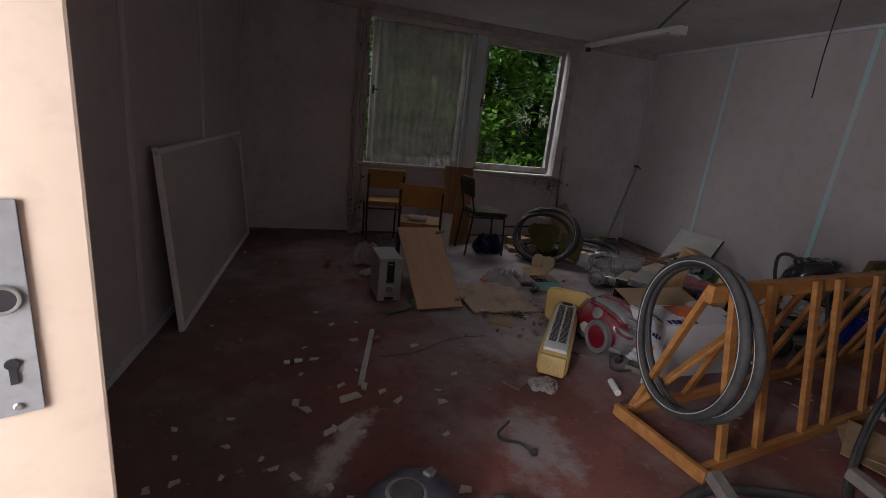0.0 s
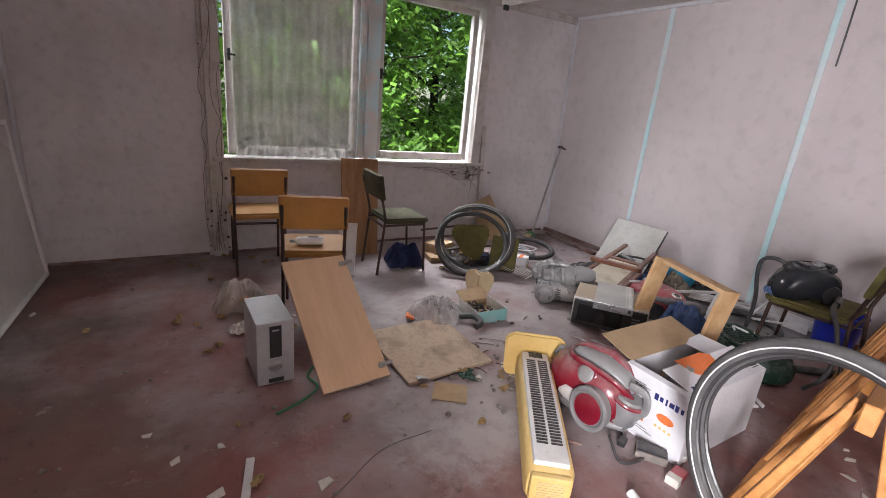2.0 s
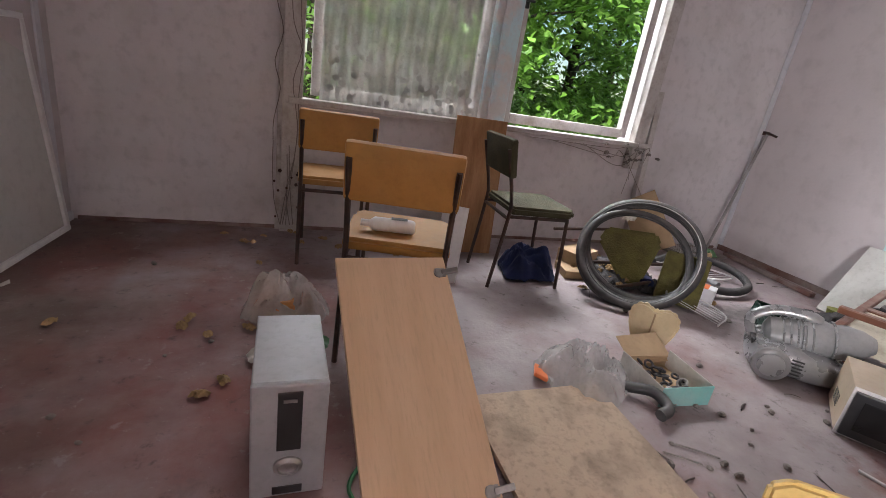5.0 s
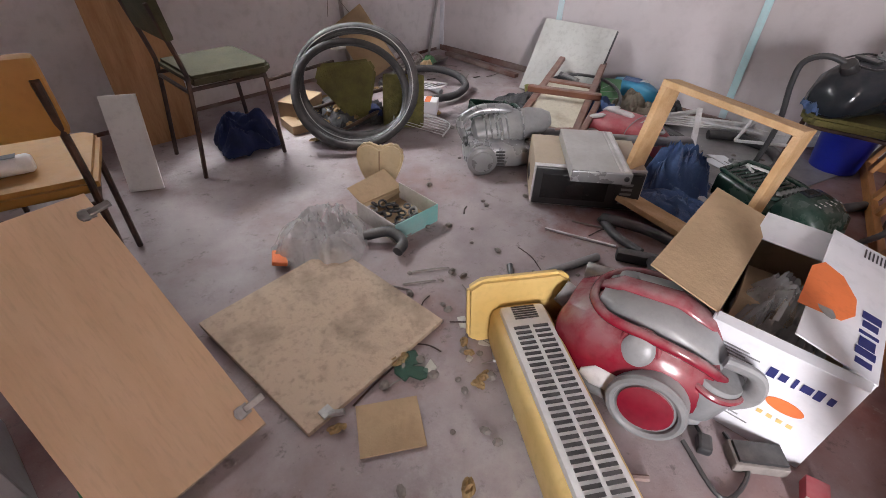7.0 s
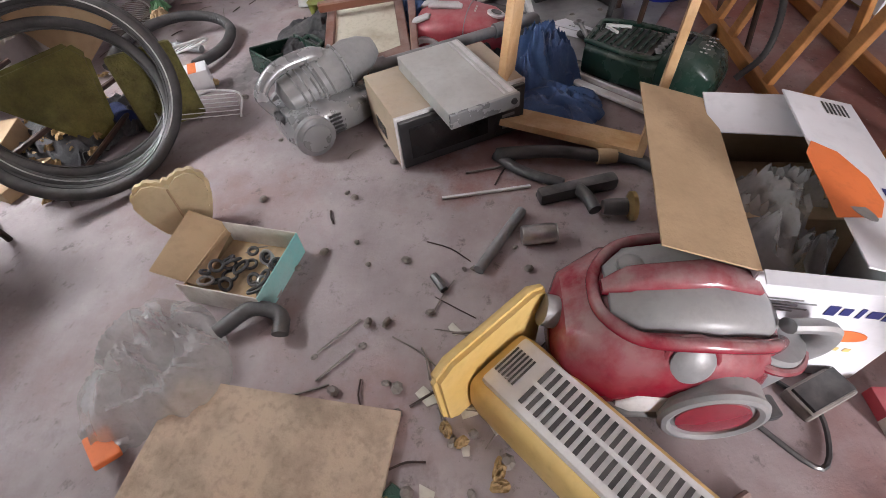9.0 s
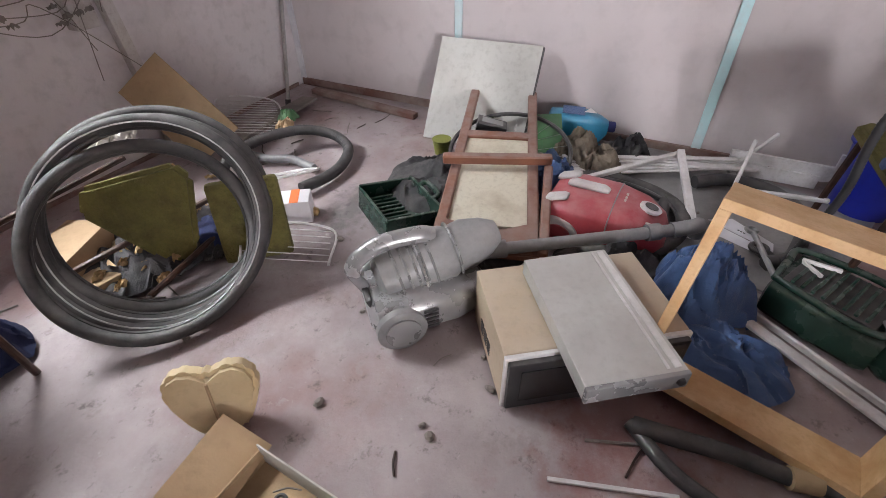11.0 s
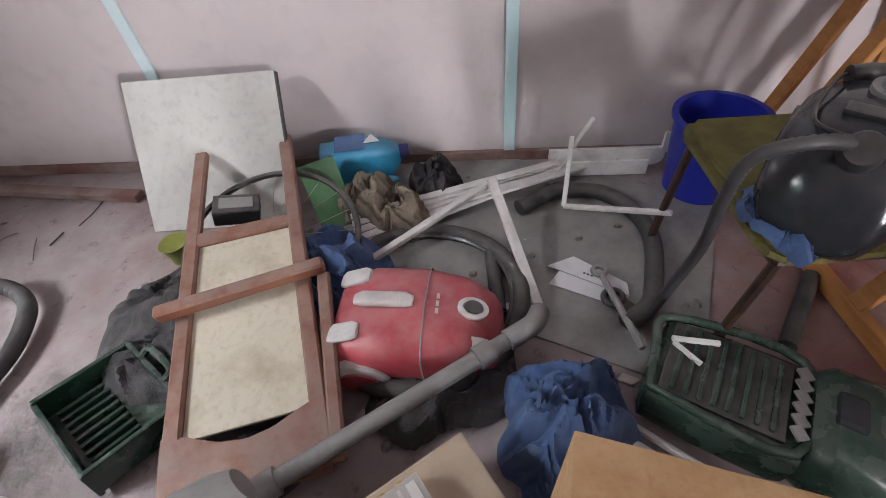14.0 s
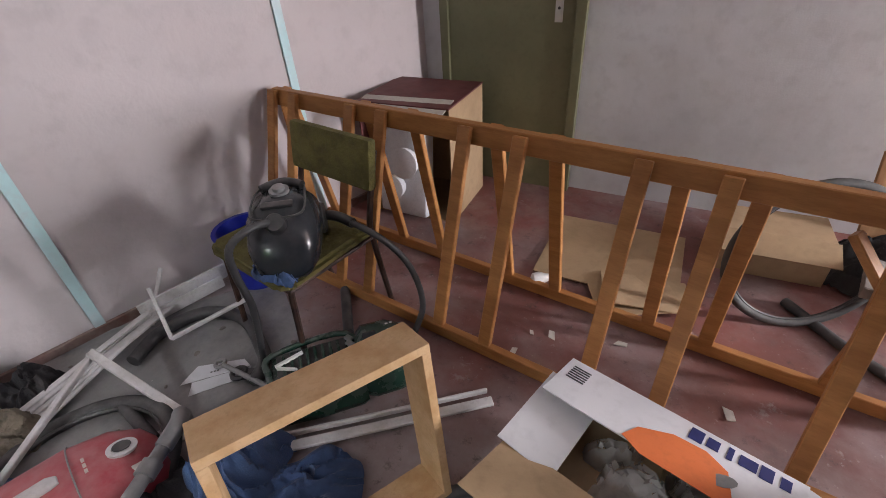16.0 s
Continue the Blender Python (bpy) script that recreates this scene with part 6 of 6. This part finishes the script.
sh = thing("shoe", (2.96, 4.58, 0), "dark blue old shoe on the floor", "shoe", 60)
part("upper", B(hull([(-0.13, 0.03, 0.01, 0.05), (-0.11, 0.04, 0.008, 0.09), (0.0, 0.042, 0.008, 0.075), (0.09, 0.045, 0.008, 0.05), (0.13, 0.025, 0.01, 0.035)], 16, 2.6)), NAVY, sh, smooth=True)
part("sole", B(hull([(-0.135, 0.03, 0, 0.012), (-0.1, 0.043, 0, 0.012), (0.1, 0.047, 0, 0.012), (0.138, 0.025, 0, 0.012)], 16, 3)), BLACK, sh)
wpc = thing("white_cloth", (2.92, 4.86, 0.36), "torn white foam hanging on a green seat", "cloth", 30, 20)
part("scrap", B(heap(0.22, 0.16, 0.04, 71, 18, 1.2)), PAPER, wpc, smooth=True)
bars = thing("metal_rods", (0, 0, 0), "dark metal rods lying behind the tyres", "rods")
for a, b in (((2.55, 4.72, 0.10), (3.15, 4.55, 0.16)), ((2.62, 4.46, 0.04), (3.2, 4.5, 0.10)), ((2.50, 5.0, 0.22), (3.0, 5.0, 0.24))):
    part("rod", B(tube([a, b], 0.011, 8, False)), TUBE, bars)

# ---- things on the floor between carton and microwave ----
nz_ = thing("floor_nozzle", (2.725, 2.695, 0), "black vacuum floor nozzle with squeegee", "nozzle", -65)
part("head", B(box((0.26, 0.045, 0.045), (0, 0, 0.024), bevel=0.012)), BLACK, nz_, smooth=True)
part("neck", B(tube([(0, -0.01, 0.03), (0, -0.07, 0.045), (0.0, -0.12, 0.04)], 0.02, 12)), BLACK, nz_, smooth=True)
part("brush", B(box((0.25, 0.012, 0.012), (0, 0.026, 0.008))), RUBBER, nz_)
hn = thing("suction_handle", (0, 0, 0), "curved grey suction handle lying on the floor", "suction handle")
part("grip", B(tube([(2.859, 2.967, 0.03), (2.855, 2.88, 0.05), (2.865, 2.76, 0.055), (2.88, 2.63, 0.035)], lambda k: 0.024 - 0.004 * k, 12, flat=0.8)), HOSE, hn, smooth=True)
part("collar", B(tube([(2.878, 2.635, 0.035), (2.893, 2.575, 0.034)], 0.027, 12, False)), CARD, hn, "brown collar", True)
part("tube", B(tube([(2.892, 2.58, 0.034), (2.88, 2.50, 0.03), (2.82, 2.43, 0.03)], 0.02, 12)), HOSE, hn, smooth=True)
hn2 = thing("suction_handle", (0, 0, 0), "second curved black suction handle on the floor", "suction handle")
part("grip", B(tube([(2.87, 2.975, 0.02), (2.78, 2.87, 0.03), (2.73, 2.74, 0.035)], 0.018, 12, flat=0.7)), BLACK, hn2, smooth=True)
rod = thing("metal_rod", (0, 0, 0), "thin pale metal rod on the floor", "rod")
part("rod", B(bar((2.648, 3.12, 0.006), (2.74, 2.842, 0.006), 0.010, 0.008, 0.001)), WHITEM, rod)
rod2 = thing("metal_rod", (0, 0, 0), "thin dark metal rod on the floor", "rod")
part("rod", B(tube([(2.782, 3.064, 0.005), (2.83, 2.94, 0.005)], 0.004, 6, False)), GREYW, rod2)
tb2 = thing("grey_tube", (0, 0, 0), "short grey plastic tube on the floor", "tube")
part("tube", B(tube([(2.612, 2.86, 0.016), (2.363, 2.958, 0.016)], 0.016, 12, False)), PIPE, tb2, smooth=True)
can = thing("metal_can", (2.509, 2.802, 0), "small silver metal can lying on the floor", "can", -75)
part("shell", B(lathe([(0.026, -0.05), (0.029, -0.046), (0.029, 0.046), (0.026, 0.05)], 20, (0, 0, 0.0295), (0, 90, 0))), STEEL, can, smooth=True)
part("rim", B(ring((0.05, 0, 0.0295), 0.026, 0.003, (1, 0, 0), 20, 6)), STEEL, can)
jr = thing("brass_fitting", (2.635, 2.575, 0), "brass ended coupling with dark collar on the floor", "fitting", -80)
part("collar", B(lathe([(0.022, -0.05), (0.026, -0.03), (0.026, 0.02)], 18, (0, 0, 0.045), (0, 90, 0))), BLACK, jr, smooth=True)
part("flange", B(lathe([(0.022, 0), (0.045, 0.01), (0.045, 0.022), (0.03, 0.026)], 22, (0.02, 0, 0.045), (0, 90, 0))), BRASS, jr, smooth=True)
bx2 = thing("mat_brush", (2.13, 2.18, 0), "small dark rectangular brush on the floor", "brush", -55)
part("body", B(box((0.13, 0.07, 0.035), (0, 0, 0.018), bevel=0.006)), GREYW, bx2)
part("bristles", B(box((0.115, 0.055, 0.01), (0, 0, 0.04))), BLACK, bx2)
rbx = thing("red_box", (2.12, 2.05, 0), "small red and white carton on the floor", "box", 10)
part("body", B(box((0.08, 0.05, 0.035), (0, 0, 0.018), bevel=0.002)), REDP, rbx)
part("end", B(box((0.035, 0.051, 0.036), (-0.04, 0, 0.0185))), PAPER, rbx)

# ---- behind the trestle ----
cab = thing("appliance_carton", (4.18, 1.22, 0), "large brown appliance carton with maroon top and open flap", "box", 18)
part("side", B(box((0.006, 0.46, 0.63), (-0.26, 0, 0.315))), CARD, cab)
part("side", B(box((0.006, 0.46, 0.63), (0.26, 0, 0.315))), REDPR, cab, "maroon printed side")
part("back", B(box((0.52, 0.006, 0.63), (0, -0.23, 0.315))), CARD, cab)
part("bottom", B(box((0.52, 0.46, 0.006), (0, 0, 0.004))), CARD, cab)
part("top", B(box((0.53, 0.47, 0.008), (0, 0, 0.636), bevel=0.002)), REDPR, cab, "maroon printed top")
part("flap", B(box((0.50, 0.26, 0.005), (0.0, 0.26, 0.628), (-7, 0, 3), 0.001)), PAPER, cab, "white open flap")
fo = thing("foam_packing", (4.14, 1.42, 0.02), "white moulded foam packing in a carton", "foam", 14)
part("block", B(box((0.30, 0.10, 0.48), (0, 0, 0.24), (6, 0, 0), 0.02), box((0.12, 0.14, 0.20), (0.06, 0.0, 0.13), (6, 0, 12), 0.03), lathe([(0.07, 0), (0.085, 0.05), (0.05, 0.06)], 20, (-0.05, 0.05, 0.33), (-84, 0, 0)), lathe([(0.06, 0), (0.07, 0.05), (0.04, 0.06)], 20, (0.03, 0.06, 0.18), (-84, 0, 0))), STYRO, fo, smooth=True)
cf = thing("flat_carton", (3.05, 1.12, 0.004), "large flattened brown carton on the floor", "cardboard", 16)
part("sheet", B(box((0.62, 0.55, 0.006), (0, 0, 0.008), (1, 0, 0), 0.001)), CARD, cf)
part("flap", B(box((0.36, 0.24, 0.006), (-0.18, 0.26, 0.03), (6, -4, 12), 0.001)), CARD, cf)
cf2 = thing("flat_carton", (2.86, 1.34, 0.014), "smaller flattened brown carton on the floor", "cardboard", 40)
part("sheet", B(box((0.34, 0.30, 0.006), (0, 0, 0.012), (2, 2, 0), 0.001)), CARD, cf2)
bx3 = thing("brown_box", (2.50, 0.74, 0), "low brown cardboard box by the white wall", "box", 18)
part("body", B(box((0.42, 0.26, 0.20), (0, 0, 0.101), bevel=0.004)), CARD, bx3)
part("flap", B(box((0.42, 0.12, 0.005), (0, 0.17, 0.19), (-24, 0, 0))), CARD, bx3)
lid = thing("bulb", (3.15, 1.48, 0.02), "white bulb lying on cardboard", "bulb", 50)
part("glass", B(lathe([(0.012, 0), (0.016, 0.03), (0.03, 0.07), (0.026, 0.10), (0.01, 0.11)], 18, (0, 0, 0.03), (0, 90, 0))), WHITE, lid, smooth=True)
brd = thing("plywood_board", (2.02, 0.62, 0), "brown plywood board leaning among the junk", "board", 20, 20)
part("board", B(box((0.40, 0.02, 0.55), (0, 0, 0.28), bevel=0.003)), PLANK, brd)
tub = thing("white_tub", (1.84, 2.02, 0.0), "short white plastic pipe piece on the floor", "pipe", 71)
part("tube", B(tube([(-0.06, 0, 0.02), (0.06, 0, 0.02)], 0.018, 16, False)), WHITE, tub, smooth=True)

# ---- junk near the entrance ----
fv = thing("vacuum_cleaner", (0.50, 1.33, 0.0), "dark blue grey vacuum cleaner with ribbed hose on the floor", "vacuum cleaner", 40, group="vacuum cleaners")
part("body", B(hull([(-0.20, 0.07, 0.03, 0.12), (-0.17, 0.12, 0.015, 0.18), (-0.05, 0.14, 0.01, 0.22), (0.09, 0.13, 0.01, 0.20), (0.18, 0.09, 0.02, 0.14), (0.20, 0.05, 0.04, 0.10)], 28, 2.6)), mat("blue_grey_plastic", (0.05, 0.06, 0.11), 0.4, dust=0.2), fv, smooth=True)
part("top_ring", B(ring((-0.02, 0, 0.208), 0.06, 0.008, (0.1, 0, 1), 32, 8)), SILVERD, fv, smooth=True)
part("lid", B(lathe([(0.056, 0), (0.05, 0.012), (0.03, 0.016)], 24, (-0.02, 0, 0.205))), BLACK, fv, smooth=True)
part("button", B(box((0.05, 0.03, 0.02), (0.11, 0.0, 0.195), (0, 14, 0), 0.006)), SILVER, fv)
fh = thing("vacuum_hose", (0, 0, 0), "grey ribbed hose trailing over the floor", "hose")
part("hose", B(tube([(0.38, 1.24, 0.16), (0.44, 1.16, 0.24), (0.60, 1.06, 0.20), (0.80, 0.94, 0.05)], 0.022, 12, ribs=0.1)), PIPE, fh, smooth=True)
fh2 = thing("suction_handle", (0, 0, 0), "curved black suction handle on the floor", "suction handle")
part("grip", B(tube([(0.78, 1.36, 0.03), (0.86, 1.38, 0.05), (0.98, 1.28, 0.045), (1.02, 1.12, 0.03)], 0.022, 12)), BLACK, fh2, smooth=True)
gf = thing("grey_wood_frame", (0, 0, 0), "broken grey wooden stand lying on the floor", "broken stand")
part("bar", B(bar((1.60, 1.20, 0.20), (1.54, 0.88, 0.13), 0.05, 0.045, 0.004)), GREYW, gf)
part("bar", B(bar((1.54, 0.88, 0.13), (2.15, 0.83, 0.19), 0.05, 0.045, 0.004)), GREYW, gf)
part("bar", B(bar((2.15, 0.83, 0.19), (2.15, 1.09, 0.22), 0.05, 0.045, 0.004)), GREYW, gf)
part("leg", B(bar((1.54, 0.88, 0.13), (1.44, 0.84, 0.0), 0.045, 0.04, 0.004)), GREYW, gf)
part("leg", B(bar((2.15, 0.83, 0.19), (2.10, 0.76, 0.0), 0.045, 0.04, 0.004)), GREYW, gf)
fh3 = thing("black_hose", (0, 0, 0), "long black hose curved over the floor by the stand", "hose")
part("hose", B(tube([(1.30, 0.96, 0.02), (1.34, 1.06, 0.02), (1.468, 1.20, 0.02), (1.73, 1.292, 0.02), (2.06, 1.20, 0.02), (2.357, 1.013, 0.02)], 0.02, 12)), HOSE, fh3, smooth=True)
yb = thing("yellow_packet", (1.56, 0.74, 0.0), "bright yellow printed packet in the junk", "packet", 25)
part("body", B(box((0.17, 0.12, 0.10), (0, 0, 0.051), bevel=0.006)), mat("bright_yellow_print", (0.72, 0.62, 0.08), 0.5), yb)
part("print", B(box((0.06, 0.05, 0.001), (0.02, 0.0, 0.1017)), box((0.12, 0.01, 0.001), (0, -0.045, 0.1017))), INKB, yb)
cloth((2.12, 0.66, 0), 0.56, 0.36, 0.26, 81, DARKC, "black bin bag of junk on the floor", 16)
for p, a, s in (((1.78, 0.80, 0.0), 30, 0.34), ((1.92, 0.86, 0.0), -20, 0.3)):
    t = thing("wood_offcut", p, "orange wood offcut leaning in the junk", "wood offcut", a, 35, group="offcuts")
    part("piece", B(box((0.05, 0.025, s), (0, 0, s / 2), bevel=0.003)), PINE, t)
gp2 = thing("grey_sheet", (1.86, 0.62, 0), "grey metal sheet lying in the junk", "sheet", 20, 14)
part("sheet", B(box((0.50, 0.30, 0.006), (0, 0, 0.06), bevel=0.002)), ALU, gp2)

# ---- litter on the floor ----
strip = thing("white_strip", (0.55, 2.556, 0), "white plastic strip lying on the floor", "strip", 76)
part("strip", B(box((0.64, 0.030, 0.010), (0, 0, 0.0055), bevel=0.002)), WHITEM, strip)
gc = thing("green_cord", (0, 0, 0), "green ribbon cord on the floor", "cord")
part("cord", B(tube([(1.03, 3.42, 0.006), (0.97, 3.32, 0.01), (0.99, 3.22, 0.006), (0.90, 3.14, 0.01), (0.77, 3.09, 0.006)], 0.006, 6)), GREENC, gc, smooth=True)
bc2 = thing("black_cable", (0, 0, 0), "short black cable lying on the floor", "cable")
part("wire", B(tube([(1.12, 1.852, 0.005), (1.03, 1.78, 0.005), (1.037, 1.73, 0.005), (1.10, 1.70, 0.005), (1.13, 1.64, 0.005)], 0.006, 6)), BLACK, bc2, smooth=True)
part("plug", B(box((0.025, 0.03, 0.018), (1.13, 1.63, 0.01), bevel=0.004)), BLACK, bc2)
gbx = thing("white_sachet", (1.45, 2.10, 0), "torn clear plastic sachet on the floor", "sachet", 30)
part("film", B(heap(0.20, 0.20, 0.04, 91, 16, 0.9)), BAG, gbx, smooth=True)
tile = thing("red_tile", (1.32, 2.19, 0), "broken red tile on the floor", "tile", 40)
part("body", B(slab([(-0.09, -0.06), (0.08, -0.07), (0.05, 0.07), (-0.08, 0.05)], 0.012, (0, 0, 0.001))), SKIRT, tile)
vial = thing("small_tube", (0.15, 2.51, 0), "small white printed tube on the floor", "tube", 10)
part("body", B(lathe([(0.011, -0.05), (0.012, 0.02), (0.008, 0.045)], 12, (0, 0, 0.0125), (0, 90, 0))), WHITE, vial, smooth=True)
part("band", B(lathe([(0.0125, -0.012), (0.0125, 0.012)], 12, (-0.01, 0, 0.0125), (0, 90, 0))), INKB, vial)
wire = thing("thin_wire", (0, 0, 0), "thin dark wire across the floor", "wire")
part("wire", B(tube([(0.62, 2.52, 0.003), (0.85, 2.56, 0.003), (1.1, 2.70, 0.003), (1.35, 2.72, 0.003)], 0.0018, 5)), BLACK, wire)
plug = thing("power_plug", (2.08, 2.29, 0), "black power plug on the floor", "plug", 20)
part("body", B(box((0.05, 0.035, 0.03), (0, 0, 0.016), bevel=0.008), tube([(0.02, 0, 0.016), (0.09, 0.04, 0.008), (0.12, 0.12, 0.006)], 0.005, 6)), BLACK, plug)

rng = random.Random(77)


def scrap(kind, x, y):
    """One small piece of litter."""
    rz = rng.uniform(0, 360)
    if kind == "paper":
        s = rng.uniform(0.012, 0.032)
        t = thing("paper_scrap", (x, y, 0), "small torn paper scrap on the floor", "scrap", rz, group="floor litter")
        part("flake", B(slab([(-s, -s * rng.uniform(0.2, 0.7)), (s * rng.uniform(0.6, 1.2), -s * 0.5), (s, s * 0.4), (-s * 0.4, s * rng.uniform(0.4, 0.9))], 0.003, (0, 0, 0.002), (rng.uniform(-9, 9), rng.uniform(-9, 9), 0))), PAPER, t)
    elif kind == "leaf":
        s = rng.uniform(0.018, 0.036)
        t = thing("dead_leaf", (x, y, 0), "dry brown leaf on the floor", "leaf", rz, group="floor litter")
        part("blade", B(heap(s * 2.4, s * 1.5, s * 0.5, rng.random() * 50, 6, 0.6)), DEAD, t)
    elif kind == "twig":
        s = rng.uniform(0.03, 0.09)
        t = thing("twig", (x, y, 0), "thin dark twig on the floor", "twig", rz, group="floor litter")
        part("stem", B(tube([(-s, 0, 0.004), (0, rng.uniform(-0.012, 0.012), 0.006), (s, 0, 0.004)], rng.uniform(0.0015, 0.0035), 5, steps=3)), GREYW if rng.random() < 0.5 else TUBE, t)
    else:
        s = rng.uniform(0.008, 0.02)
        t = thing("debris", (x, y, 0), "small dark lump of debris on the floor", "debris", rz, group="floor litter")
        part("lump", B(lathe([(s * 0.6, 0), (s, s * 0.4), (s * 0.5, s * 0.9)], 7, (0, 0, 0), (0, 0, 0), rng.uniform(0.5, 1))), GREYW, t)


for kind, n_, cx, cy, sx, sy in (("paper", 26, 0.25, 1.9, 0.35, 0.45), ("paper", 14, 0.5, 2.9, 0.6, 0.7), ("leaf", 12, 0.6, 4.1, 0.4, 0.6), ("leaf", 8, 0.7, 2.9, 0.5, 0.4),
                                 ("twig", 26, 1.95, 2.95, 0.13, 0.16), ("paper", 9, 1.92, 2.92, 0.13, 0.13), ("leaf", 6, 1.85, 2.85, 0.14, 0.14), ("twig", 7, 2.3, 3.15, 0.4, 0.35), ("debris", 36, 1.92, 2.98, 0.2, 0.2), ("debris", 30, 2.6, 3.4, 0.6, 0.5),
                                 ("leaf", 10, 3.0, 4.6, 0.3, 0.25), ("twig", 14, 3.9, 4.8, 0.3, 0.3), ("paper", 10, 3.9, 2.9, 0.35, 0.3), ("debris", 24, 4.1, 3.0, 0.3, 0.5), ("leaf", 12, 0.9, 5.15, 0.35, 0.12), ("debris", 14, 0.3, 3.6, 0.5, 0.8), ("twig", 8, 2.55, 4.7, 0.2, 0.2), ("paper", 8, 2.9, 1.6, 0.5, 0.3)):
    for _ in range(n_):
        x, y = rng.gauss(cx, sx), rng.gauss(cy, sy)
        if y < 5.33 and west_x(y) + 0.12 < x < 4.4 and y > 1.3:
            scrap(kind, x, y)
for a, b, r, m in (((2.02, 2.93), (1.93, 2.85), 0.006, WHITEM), ((2.03, 2.90), (1.93, 2.82), 0.006, CARD), ((2.04, 2.88), (1.94, 2.80), 0.005, SKIRT), ((1.83, 2.45), (1.90, 2.36), 0.008, SKIRT), ((2.33, 3.08), (2.285, 3.04), 0.012, BLACK), ((2.25, 2.62), (2.2, 2.55), 0.006, BLACK)):
    t = thing("stick", (0, 0, 0), "short painted stick on the floor", "stick", group="floor litter")
    part("stick", B(tube([(*a, r), (*b, r)], r, 8, False)), m, t)
# plaster dust by the strip
for k, (x, y, w_, d_, rz) in enumerate(((0.409, 2.147, 0.12, 0.05, 20), (0.378, 1.944, 0.13, 0.045, 40), (0.16, 2.138, 0.06, 0.035, 80), (0.49, 2.23, 0.07, 0.03, 70))):
    t = thing("plaster_chip", (x, y, 0), "broken white plaster chip on the floor", "plaster chip", rz, group="plaster chips")
    part("chip", B(slab([(-w_ / 2, -d_ / 2), (w_ / 2, -d_ / 3), (w_ / 2.4, d_ / 2), (-w_ / 2.6, d_ / 2.4)], 0.010, (0, 0, 0.002), (4, 3, 0), 0.002)), PAPER, t)
